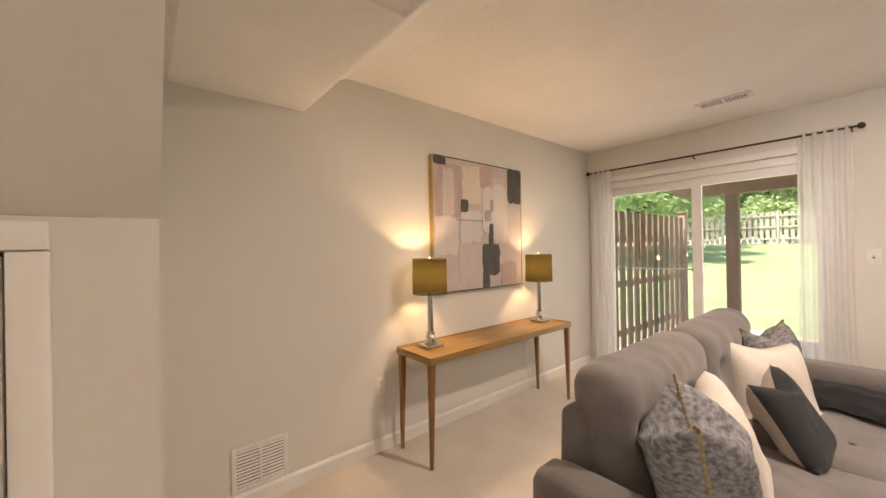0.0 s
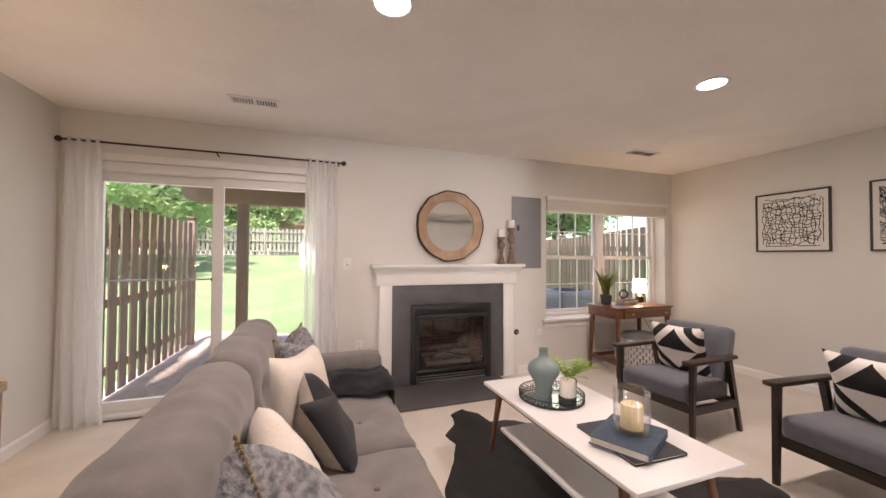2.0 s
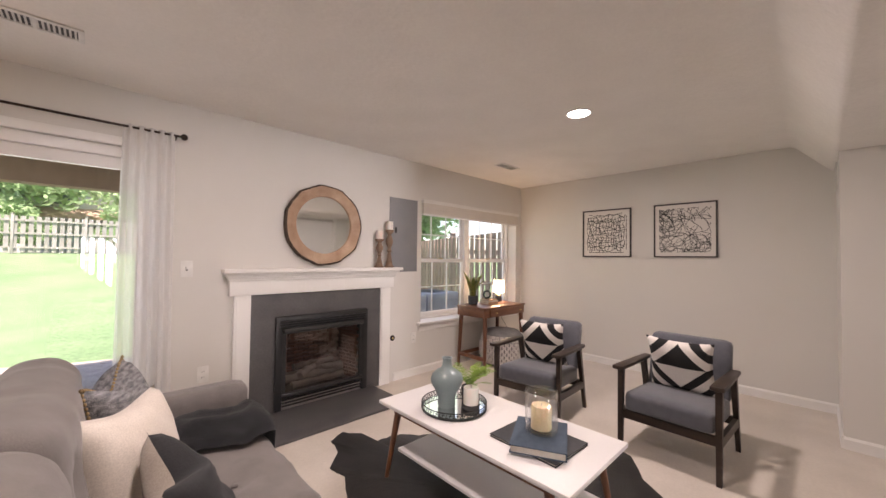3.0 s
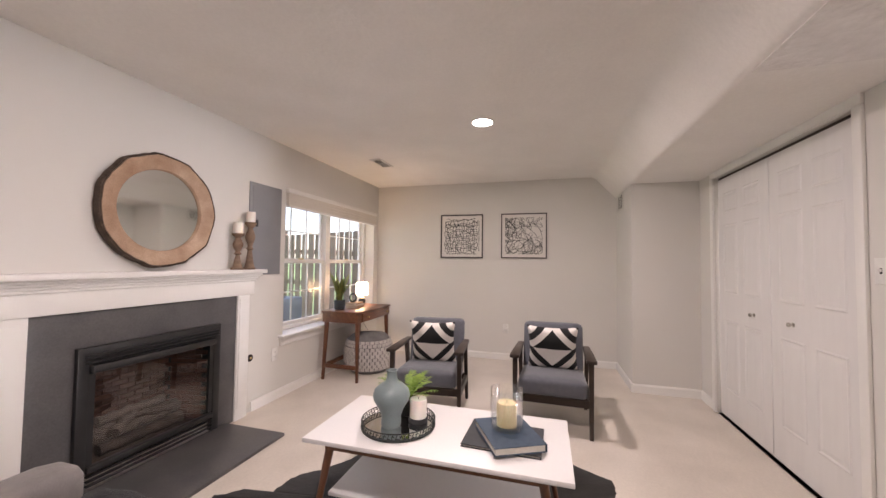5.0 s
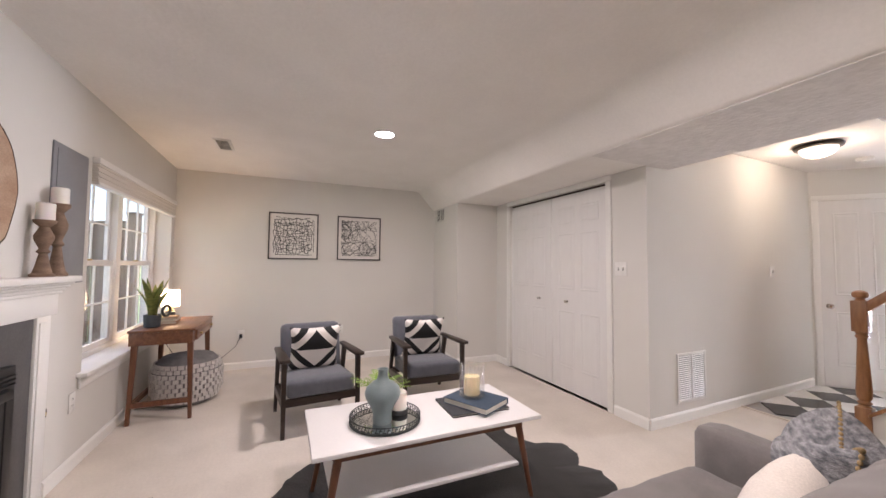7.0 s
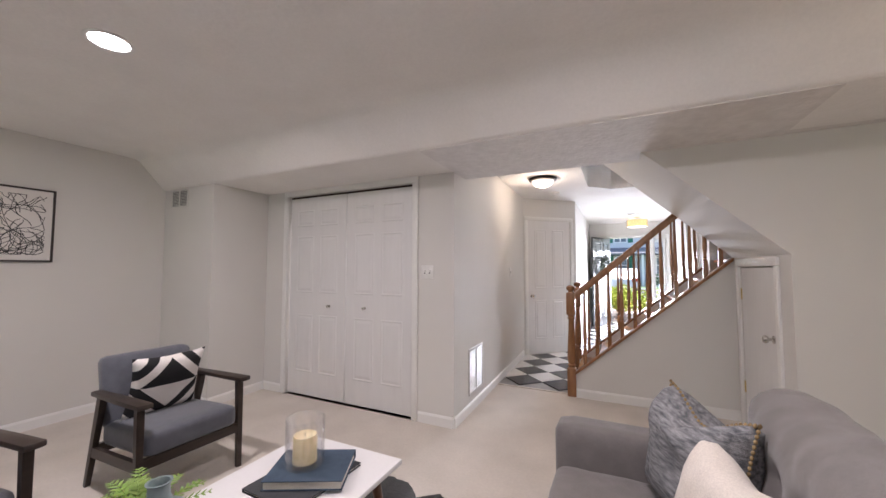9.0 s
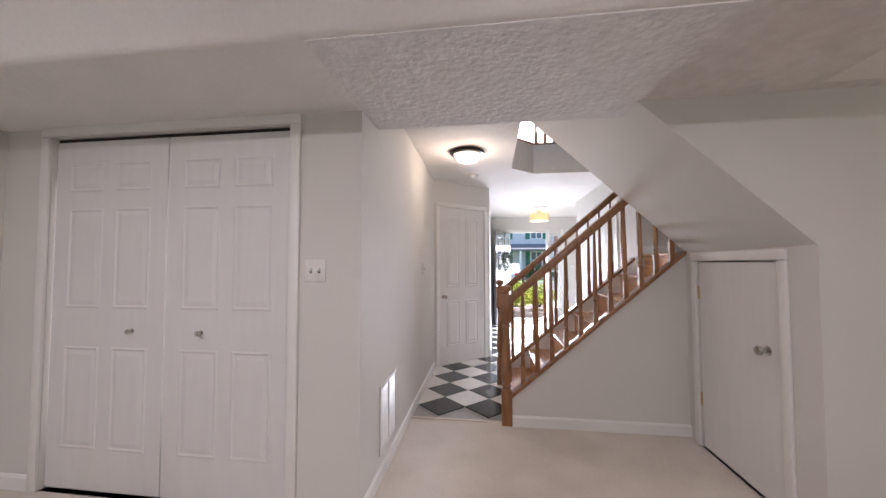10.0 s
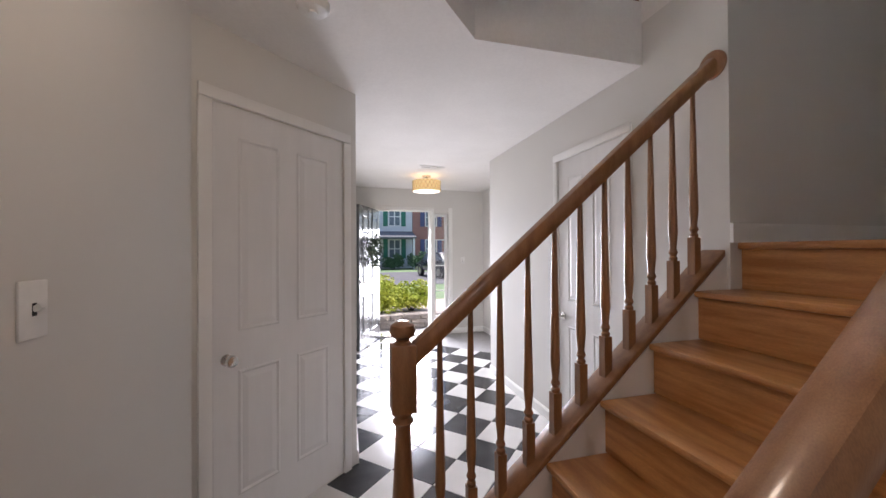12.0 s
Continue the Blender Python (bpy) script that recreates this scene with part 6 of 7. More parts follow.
plate(pose(3.2282, -1.895, 1.245, 0, 0, 91.2), 0.072, 0.116, "switch", "white toggle switch plate on the hall wall")
plate(pose(0.72, -6.75, 1.2), 0.072, 0.116, "switch", "white switch plate beside the front door")
pl = box("plug", E - 0.036, E - 0.0085, 3.103, 3.133, 0.375, 0.42, M_BLACK, None, bevel=0.004)
tagged(pl, "black plug in the wall outlet", "plug")

M_LENS = glow("lamp_lens", (1.0, 0.95, 0.88), 9.0)
for lx, ly in ((2.095, 1.897), (4.138, 1.918)):
    ob = thing("recessed_light", pose(lx, ly, H), "white recessed ceiling downlight, lit", "ceiling light", "recessed ceiling lights")
    lathe("trim_ring", [(0.098, -0.0005), (0.100, -0.004), (0.090, -0.007), (0.078, -0.004), (0.076, -0.0006)], M_TRIM, ob, segments=40)
    lathe("lens", [(0.076, -0.0008), (0.074, -0.0018), (0.0, -0.0022)], M_LENS, ob, segments=40, label="glowing lens")
M_OPAL = glow("opal_glass", (1.0, 0.82, 0.6), 0.6)
dm = thing("hall_light", pose(2.75, -1.625, H), "bronze flush ceiling light with frosted glass bowl, lit", "ceiling light")
lathe("pan", [(0.150, -0.0005), (0.165, -0.012), (0.158, -0.030), (0.135, -0.038), (0.125, -0.032), (0.0, -0.030)], M_BRONZE, dm, segments=40)
lathe("bowl", [(0.128, -0.033), (0.122, -0.055), (0.100, -0.085), (0.060, -0.105), (0.0, -0.112)], M_OPAL, dm, segments=40, label="glowing frosted glass bowl")
lathe("finial", [(0.012, -0.111), (0.010, -0.122), (0.0, -0.126)], M_BRONZE, dm, segments=16)
for o in dm.children:
    if o.name.startswith("bowl"):
        o.visible_shadow = False
M_DRUM = glow("drum_shade", (1.0, 0.70, 0.28), 0.33, (0.8, 0.6, 0.3))
fl = thing("foyer_light", pose(1.57, -5.69, H), "small gold lattice drum ceiling light in the foyer, lit", "ceiling light")
lathe("canopy", [(0.06, -0.0005), (0.06, -0.02), (0.0, -0.022)], M_NICKEL, fl, segments=24)
tube("stem", [(0, 0, -0.02), (0, 0, -0.06)], 0.008, M_NICKEL, fl)
bm = bmesh.new()
bm_lathe(bm, [(0.185, -0.075), (0.185, -0.21)], 40, cap=False)
d1 = part("shade", bm, M_DRUM, fl, "glowing gold drum shade", smooth="all")
d2 = lathe("diffuser", [(0.183, -0.2115), (0.18, -0.214), (0.0, -0.215)], M_OPAL, fl, segments=40)
d1.visible_shadow = d2.visible_shadow = False
bm = bmesh.new()
for k in range(22):
    for s in (-1, 1):
        a = 2 * math.pi * k / 22
        pts = [(0.187 * math.cos(a + s * t * 0.09), 0.187 * math.sin(a + s * t * 0.09), -0.075 - 0.135 * t / 5) for t in range(6)]
        bm_tube(bm, pts, 0.003, 4)
tagged(part("lattice", bm, M_BRASS, fl, "gold lattice"), kind="stuff")
sm = thing("smoke_detector", pose(2.745, -2.535, H), "white round smoke detector on the hall ceiling", "smoke detector")
lathe("body", [(0.066, -0.0005), (0.066, -0.018), (0.055, -0.032), (0.03, -0.036), (0.0, -0.036)], M_PLATE, sm, segments=32)
lathe("sensor", [(0.022, -0.0362), (0.02, -0.045), (0.0, -0.046)], M_PLATE, sm, segments=20)

# ---------------------------------------------------------------- front door
fd = new("door_front")
fd.matrix_world = pose(2.10, -6.735, 0.012, 0, 0, 66)
setting(fd, "grey gloss six-panel front door standing open", "door")
M_FDOOR = material("front_door_paint", (0.10, 0.105, 0.107), (0.085, 0.09, 0.092), 0.26, scale=3, coat=0.6)
panel_door(fd, 0.83, 1.99, [(a, b2, c, e) for a, b2 in ((0.11, 0.365), (0.465, 0.72)) for c, e in ((0.20, 0.76), (0.92, 1.50), (1.60, 1.86))], 0.042, M_FDOOR)
knob(fd, 0.76, 0.93, M_NICKEL)
wr = thing("wreath", fd.matrix_world @ pose(0.42, 0.03, 1.40, 0, 0, 0), "dark green leaf wreath with white bow on the front door", "wreath")
bm = bmesh.new()
rw = random.Random(9)
for k in range(700):
    a = rw.uniform(0, 6.283)
    r = 0.17 + rw.gauss(0, 0.036)
    c = Vector((r * math.cos(a), rw.uniform(0.0, 0.09), r * math.sin(a) - 0.05))
    d = Vector((rw.uniform(-1, 1), rw.uniform(-0.3, 1), rw.uniform(-1, 1))).normalized() * 0.045
    s = d.cross(Vector((rw.uniform(-1, 1), rw.uniform(-1, 1), rw.uniform(-1, 1)))).normalized() * 0.013
    bm.faces.new([bm.verts.new(q) for q in (c, c + d * 0.5 + s, c + d, c + d * 0.5 - s)])
M_WREATH = material("wreath_leaf", (0.045, 0.075, 0.045), (0.08, 0.11, 0.07), 0.7, scale=40)
tagged(part("leaves", bm, M_WREATH, wr), kind="stuff")
tube("hanger", [(0, 0.004, 0.13), (0, 0.004, 0.58)], 0.008, M_BLACK, wr, 6, "dark ribbon hanger")
bm = bmesh.new()
for s in (-1, 1):
    bm_tube(bm, [(0, 0.07, 0.12), (s * 0.05, 0.085, 0.16), (s * 0.075, 0.08, 0.13), (s * 0.03, 0.075, 0.115), (0, 0.07, 0.12)], 0.012, 6)
part("bow", bm, M_TRIM, wr, "white ribbon bow", smooth=True)
casing(pose(1.27, -6.75, 0, 0, 0, 0), 0.84, 2.02)
sg = new("window_sidelight")
setting(sg, "narrow white sidelight beside the front door", "window")
sash_mesh(0.967, 1.213, 0.252, 1.978, -6.87, 0.05, 0.04, sg)
for z in (0.70, 1.12, 1.55):
    box("muntin", 1.007, 1.173, -6.86, -6.83, z - 0.008, z + 0.008, M_VINYL, sg)
box("sidelight_panel", 0.92, 1.262, -6.75, -6.735, 0.0, 0.245, M_TRIM, sg, bevel=0.003)
box("sidelight_casing", 0.90, 0.963, -6.75, -6.733, 0.246, 2.075, M_TRIM, sg, bevel=0.003)
box("threshold", 1.27, 2.11, -6.95, -6.74, 0.0, 0.022, M_NICKEL, sg, "metal door threshold")

# ---------------------------------------------------------------- outdoors
M_GRASS = material("lawn", (0.13, 0.21, 0.095), (0.19, 0.27, 0.135), 0.95, scale=0.8, fine=0.25, bump=0.8, bump_scale=40, depth=0.03)
M_MULCH = material("leaf_mulch", (0.50, 0.405, 0.35), (0.62, 0.52, 0.45), 0.95, scale=9, fine=0.35, bump=1.0, bump_scale=30, depth=0.03)
M_ASPHALT = material("asphalt", (0.10, 0.10, 0.105), (0.14, 0.14, 0.145), 0.9, scale=3, fine=0.15)
M_FENCE = material("fence_wood", (0.36, 0.255, 0.205), (0.27, 0.19, 0.15), 0.85, scale=5, stretch=(4, 4, 0.7), fine=0.25, random_tone=0.22, bump=0.4, bump_scale=50)
M_FENCE_G = material("grey_fence_wood", (0.42, 0.395, 0.365), (0.34, 0.315, 0.29), 0.9, scale=5, stretch=(4, 4, 0.7), fine=0.2, random_tone=0.15)
M_DECK = material("deck_timber", (0.42, 0.29, 0.215), (0.33, 0.225, 0.165), 0.8, scale=4, stretch=(5, 5, 0.8), fine=0.2, bump=0.3, bump_scale=40)
M_TRUNK = material("tree_bark", (0.11, 0.085, 0.065), (0.06, 0.045, 0.035), 0.95, scale=10, stretch=(3, 3, 0.7), fine=0.3, bump=1, bump_scale=20, depth=0.02)
M_FOLIAGE = material("tree_leaf", (0.21, 0.32, 0.15), (0.29, 0.40, 0.21), 0.7, scale=1.2, detail=3)


def let_light_through(m, colour, share):
    """Thin leaves: part of the light that falls on the far side shows through."""
    nt = m.node_tree
    tl, mx = nt.nodes.new("ShaderNodeBsdfTranslucent"), nt.nodes.new("ShaderNodeMixShader")
    tl.inputs[0].default_value = (*colour, 1)
    mx.inputs[0].default_value = share
    nt.links.new(nt.nodes["Principled BSDF"].outputs[0], mx.inputs[1])
    nt.links.new(tl.outputs[0], mx.inputs[2])
    nt.links.new(mx.outputs[0], nt.nodes["Material Output"].inputs[0])


let_light_through(M_FOLIAGE, (0.47, 0.62, 0.35), 0.6)
M_BUSH = material("yellow_green_leaf", (0.30, 0.38, 0.03), (0.45, 0.47, 0.05), 0.7, scale=3)
M_SHRUB = material("dark_shrub_leaf", (0.05, 0.12, 0.05), (0.09, 0.17, 0.07), 0.7, scale=3)


def ground_z(x, y):
    """The garden lies level by the house and climbs towards the back fence."""
    t = min(max((y - 8.0) / 20.0, 0), 1)
    return -0.15 + 1.45 * t * t * (3 - 2 * t) + (0.03 * noise.noise((x * 0.2, y * 0.2, 0)) if y > 7.5 else 0)


xs = [-1500, -400, -120, -60] + [-40 + 2 * k for k in range(41)] + [60, 120, 400, 1500]
ys = [-1500, -400, -120, -60, -40, -20, -12, -7, -3, 0, 3, 4.0, 5, 6, 7] + [8 + k for k in range(24)] + [36, 44, 60, 120, 400, 1500]
bm = bmesh.new()
vs = [[bm.verts.new((x, y, ground_z(x, y))) for x in xs] for y in ys]
for j in range(len(ys) - 1):
    for i in range(len(xs) - 1):
        bm.faces.new((vs[j][i], vs[j][i + 1], vs[j + 1][i + 1], vs[j + 1][i]))
setting(part("ground", bm, M_GRASS, smooth="all"), "green lawn rising to a back fence", "ground")
bm = bmesh.new()
bm_prism(bm, [(-0.25, 4.09), (6.7, 4.09), (7.2, 5.6), (5.0, 6.6), (2.6, 7.2), (1.2, 7.5), (-0.2, 8.2)], -0.14, -0.125)
setting(part("ground_mulch", bm, M_MULCH), "leaf-strewn mulch bed beside the house", "ground")
bm = bmesh.new()
rl = random.Random(21)
for k in range(1500):
    x, y = rl.uniform(-0.1, 4.0), rl.uniform(4.2, 7.2)
    if y > 7.9 - 0.3 * x:
        continue
    a, s = rl.uniform(0, 6.28), rl.uniform(0.012, 0.035)
    c = Vector((x, y, -0.122 + rl.uniform(0, 0.012)))
    u, w2 = Vector((math.cos(a), math.sin(a), rl.uniform(-0.3, 0.3))) * s, Vector((-math.sin(a), math.cos(a), rl.uniform(-0.3, 0.3))) * s * 0.4
    bm.faces.new([bm.verts.new(q) for q in (c - u, c + w2, c + u, c - w2)])
M_DRYLEAF = material("dry_leaf", (0.58, 0.47, 0.39), (0.33, 0.24, 0.19), 0.9, scale=30)
tagged(part("fallen_leaves", bm, M_DRYLEAF), "scattered dry leaves on the mulch", "leaves", kind="stuff")


def fence(name, p0, p1, h, mat, label, board=0.14, gap=0.045, both=True, post_every=2.4, side=1):
    """Shadow-box fence: boards on alternate sides of the rails, and square posts."""
    a, b2 = Vector((*p0, 0)), Vector((*p1, 0))
    d = (b2 - a).normalized()
    L = (b2 - a).length
    nrm = Vector((-d.y, d.x, 0))
    ang2 = math.degrees(math.atan2(d.y, d.x))
    z0 = ground_z(*p0)
    ob = thing(name, pose(a.x, a.y, z0, 0, 0, ang2), label, "fence")
    bm = bmesh.new()
    bm_box(bm, -board / 2, board / 2, -0.009, 0.009, 0.06, h)
    me = bpy.data.meshes.new("fence_board")
    bm.to_mesh(me)
    bm.free()
    me.materials.append(mat)
    pitch = board + gap
    for k in range(int(L / pitch)):
        x = (k + 0.5) * pitch
        g = ground_z(a.x + d.x * x, a.y + d.y * x) - z0
        o = new("board", me)
        o.parent = ob
        o.matrix_local = pose(x, 0.03 * side, g)
        if both:
            o = new("board", me)
            o.parent = ob
            o.matrix_local = pose(x + pitch / 2, -0.03 * side, g)
    for k in range(int(L / post_every) + 1):
        x = min(k * post_every, L)
        g = ground_z(a.x + d.x * x, a.y + d.y * x) - z0
        box("post", x - 0.05, x + 0.05, -0.05, 0.05, g - 0.1, g + h + 0.08, mat, ob, bevel=0.006)
        box("post_cap", x - 0.065, x + 0.065, -0.065, 0.065, g + h + 0.0805, g + h + 0.105, mat, ob, bevel=0.006)
    g1 = ground_z(*p1) - z0
    for z in (0.30, 0.95, 1.55):
        beam("rail", (0, 0, z), (L, 0, z + g1), 0.038, 0.085, mat, ob)
    return ob


fence("garden_fence", (-0.12, 4.3), (-0.02, 7.05), 1.92, M_FENCE, "brown wooden board fence with a capped post beside the house", 0.135, 0.07, both=False, post_every=2.74, side=-1)
fence("garden_fence", (6.75, 4.35), (9.95, 12.97), 1.93, M_FENCE, "brown wooden board fence beyond the window", 0.14, 0.075)
fence("back_fence", (-6.0, 26.2), (16.0, 26.2), 1.75, M_FENCE_G, "weathered grey wooden fence at the end of the lawn", 0.16, 0.09, both=False, post_every=2.4)

deck = thing("deck", pose(0, 0, 0), "brown timber deck overhead on posts outside the sliding door", "deck")
box("post", 0.76, 0.90, 6.13, 6.27, -0.2, 2.0, M_DECK, deck, bevel=0.008)
box("post", 3.96, 4.10, 6.13, 6.27, -0.2, 2.0, M_DECK, deck, bevel=0.008)
bm = bmesh.new()
bm_prism(bm, [(0.10, 2.13), (0.16, 2.04), (0.30, 2.0), (4.3, 2.0), (4.3, 2.28), (0.10, 2.28)], 6.10, 6.30, 'y')
part("beam", bm, M_DECK, deck)
for k in range(11):
    x = 0.15 + k * 0.41
    box("joist", x - 0.02, x + 0.02, 4.12, 6.45, 2.281, 2.48, M_DECK, deck)
for k in range(16):
    y = 4.12 + k * 0.148
    box("deck_board", 0.05, 4.34, y, y + 0.14, 2.481, 2.515, M_DECK, deck)

# air conditioner behind the window
M_GREYM = material("grey_metal", (0.42, 0.44, 0.47), (0.36, 0.38, 0.41), 0.5, metal=0.2, scale=6, fine=0.05)
for ax, ay in ((5.02, 5.35), (5.86, 5.45)):
    ac = thing("air_conditioner", pose(ax, ay, -0.125), "grey louvred outdoor air conditioner unit", "air conditioner")
    box("cabinet", -0.36, 0.36, -0.36, 0.36, 0.05, 0.84, M_GREYM, ac, bevel=0.02)
    box("base", -0.38, 0.38, -0.38, 0.38, 0.0, 0.0495, M_GREYM, ac)
    for k in range(18):
        z = 0.13 + k * 0.037
        box("louver", -0.33, 0.33, -0.372, -0.3605, z, z + 0.022, M_GREYM, ac)
    for k in range(7):
        bm = bmesh.new()
        r = 0.06 + 0.035 * k
        bm_tube(bm, [(r * math.cos(t * math.pi / 12), r * math.sin(t * math.pi / 12), 0.845) for t in range(25)], 0.004, 5)
        part("fan_guard", bm, M_BLACK, ac)


def leaf_cloud(bm, centre, radius, count, size, rg, squash=0.8):
    for _ in range(count):
        d = Vector((rg.gauss(0, 1), rg.gauss(0, 1), rg.gauss(0, 1))).normalized()
        p = centre + Vector((d.x, d.y, d.z * squash)) * radius * rg.uniform(0.45, 1.0) ** 0.5
        u = Vector((rg.uniform(-1, 1), rg.uniform(-1, 1), rg.uniform(-0.6, 0.6))).normalized() * size * rg.uniform(0.6, 1.3)
        w2 = u.cross(Vector((rg.uniform(-1, 1), rg.uniform(-1, 1), rg.uniform(-1, 1)))).normalized() * size * 0.45
        bm.faces.new([bm.verts.new(q) for q in (p - u, p + w2, p + u * 1.1, p - w2)])


def tree(seed, h, spread, label, leaf=0.19, clumps=60, per=115):
    rg = random.Random(seed)
    ob = thing("tree", pose(0, 0, 0), label, "tree", "trees behind the garden")
    bm = bmesh.new()
    pts = [Vector((0.1 * noise.noise((0, 0, k * 0.7 + seed)), 0.1 * noise.noise((3, 0, k * 0.7 + seed)), h * 0.75 * k / 8 - 0.2)) for k in range(9)]
    bm_tube(bm, pts, [0.24 * (1 - 0.085 * k) * h / 9 for k in range(9)], 10)
    tips = []
    for k in range(15):
        base = pts[rg.randint(3, 8)]
        az = k * 2.399 + rg.uniform(-0.3, 0.3)
        ln = spread * rg.uniform(0.5, 1.0)
        end = base + Vector((math.cos(az) * ln, math.sin(az) * ln, rg.uniform(0.1, 0.55) * ln))
        mid = (base + end) / 2 + Vector((0, 0, 0.14 * ln))
        bm_tube(bm, [base, mid, end], [0.075 * h / 9, 0.045 * h / 9, 0.015], 6)
        tips += [end, mid, mid * 0.4 + end * 0.6]
    part("trunk", bm, M_TRUNK, ob, smooth=True)
    bm = bmesh.new()
    for k in range(clumps):
        c = tips[k % len(tips)] + Vector((rg.gauss(0, 0.5), rg.gauss(0, 0.5), rg.gauss(0, 0.4))) * spread * 0.25
        leaf_cloud(bm, c, spread * rg.uniform(0.16, 0.34), per, leaf, rg, 0.65)
    tagged(part("crown", bm, M_FOLIAGE, ob), kind="stuff")
    return ob


t1 = tree(2, 9.0, 4.2, "broad leafy green tree behind the garden")
t1.matrix_world = pose(-5.2, 18.5, ground_z(-5.2, 18.5))
t2 = tree(7, 11.0, 5.0, "tall leafy green tree behind the back fence", 0.24)
t2.matrix_world = pose(7.0, 33, 1.2)
for k, (x, y, s, a, src) in enumerate(((-8.0, 24, 1.0, 70, t1), (-9, 33, 1, 20, t2), (-3, 35, 1, 130, t2), (10, 34, 1, 220, t2), (17, 32, 1, 75, t2), (-15, 30, 1, 40, t2), (24, 30, 1, 300, t2), (10.5, 18.0, 1, 15, t1), (16, 18.5, 1, 160, t1), (11.5, 24, 1, 100, t1), (19, 21, 1, 250, t1), (3.0, 48, 1, 10, t2), (9, 44, 1, 110, t2), (-6, 45, 1, 200, t2), (-12, 43, 1, 33, t2), (17, 43, 1, 300, t2))):
    copy_thing(src, pose(x, y, ground_z(x, y), 0, 0, a))


def shrub(name, place, r, mat, label, count=1500, leaf=0.05, seed=1, squash=0.8):
    rg = random.Random(seed)
    ob = thing(name, pose(*place), label, "shrub")
    bm = bmesh.new()
    for k in range(9):
        az = k * 0.7
        bm_tube(bm, [(0.02 * math.cos(az), 0.02 * math.sin(az), -0.02), (r * 0.6 * math.cos(az), r * 0.6 * math.sin(az), r * 0.8)], [0.014, 0.004], 5)
    part("branches", bm, M_TRUNK, ob)
    bm = bmesh.new()
    for k in range(26):
        d = Vector((rg.gauss(0, 1), rg.gauss(0, 1), abs(rg.gauss(0, 0.8)))).normalized() * r * rg.uniform(0.35, 0.85)
        leaf_cloud(bm, d + Vector((0, 0, r * 0.35)), r * 0.34, count // 26, leaf, rg, squash)
    tagged(part("leaves", bm, mat, ob), kind="stuff")
    return ob


hedge = shrub("leafy_thicket", (0, 0, 0), 2.3, M_FOLIAGE, "tall light green leafy thicket behind the back fence", 5200, 0.17, 14)
for k in (0, 1, 2, 3, 4, 6, 7, 8, 9, 10, 11):
    x, y = -14 + 2.9 * k, 29.0 + (1.1 * k) % 2.3
    m = pose(x, y, ground_z(x, y), 0, 0, 77 * k)
    if k:
        copy_thing(hedge, m)
    else:
        hedge.matrix_world = m

# front garden: dry stone wall, shrub, street, houses
M_STONE = material("field_stone", (0.38, 0.33, 0.28), (0.25, 0.22, 0.20), 0.9, scale=4, fine=0.2, random_tone=0.3, bump=0.6, bump_scale=20)
sw = thing("stone_wall", pose(0, 0.5, -0.36), "low dry-stacked fieldstone garden wall", "stone wall")
rs = random.Random(4)
metas = []
for k in range(6):
    bm = bmesh.new()
    bm_box(bm, -0.5, 0.5, -0.5, 0.5, -0.5, 0.5)
    bmesh.ops.subdivide_edges(bm, edges=bm.edges, cuts=1, use_grid_fill=True)
    for v2 in bm.verts:
        v2.co = v2.co * (0.86 + 0.14 * (1 if sum(abs(c) > 0.4 for c in v2.co) < 2 else 0.4)) + Vector((rs.uniform(-0.05, 0.05), rs.uniform(-0.05, 0.05), rs.uniform(-0.06, 0.06)))
    me = bpy.data.meshes.new("stone")
    bm.to_mesh(me)
    bm.free()
    me.materials.append(M_STONE)
    metas.append(me)
z = 0.0
for row in range(6):
    hgt = rs.uniform(0.06, 0.095)
    x = 0.2 + rs.uniform(-0.1, 0.1)
    while x < 3.6:
        ln = rs.uniform(0.14, 0.36)
        o = new("stone", rs.choice(metas))
        o.parent = sw
        o.matrix_local = pose(x + ln / 2, -8.55 + rs.uniform(-0.02, 0.02), z + hgt / 2) @ Matrix.Diagonal((ln, 0.3, hgt * 1.02, 1))
        x += ln * 0.98
    z += hgt
setting(box("ground_terrace", 0.0, 4.2, -10.6, -7.98, -0.15, 0.05, M_MULCH), "raised planting bed behind the stone wall", "ground")
shrub("yellow_shrub", (1.92, -8.75, 0.05), 0.64, M_BUSH, "bright yellow-green feathery shrub above the stone wall", 4200, 0.04, 3)
shrub("yellow_shrub", (1.22, -8.85, 0.05), 0.52, M_BUSH, "low bright yellow-green shrub above the stone wall", 3000, 0.04, 5)
setting(box("pavement_front", -0.5, 3.2, -7.91, -6.96, -0.2, -0.14, material("concrete", (0.46, 0.45, 0.43), (0.38, 0.37, 0.36), 0.9, scale=3, fine=0.1)), "pale concrete entry walk", "pavement")
setting(box("road", -60, 60, -27, -17, -0.15, -0.13, M_ASPHALT), "grey asphalt parking street", "road")
shrub("round_shrub", (1.1, -31.5, -0.15), 1.1, M_SHRUB, "clipped green shrub before the house", 1500, 0.12, 8)
shrub("round_shrub", (-1.3, -31.5, -0.15), 1.0, M_SHRUB, "clipped green shrub before the house", 1500, 0.12, 9)
shrub("round_shrub", (-3.4, -31.3, -0.15), 1.2, M_SHRUB, "clipped green shrub before the house", 1500, 0.12, 10)
shrub("round_shrub", (3.4, -31.3, -0.15), 1.0, M_SHRUB, "clipped green shrub before the house", 1500, 0.12, 11)
M_BRICK = material("red_brick", (0.45, 0.235, 0.19), (0.37, 0.175, 0.14), 0.9, scale=6, fine=0.2)
M_SIDING = material("white_siding", (0.70, 0.71, 0.72), (0.64, 0.65, 0.66), 0.7, scale=2)
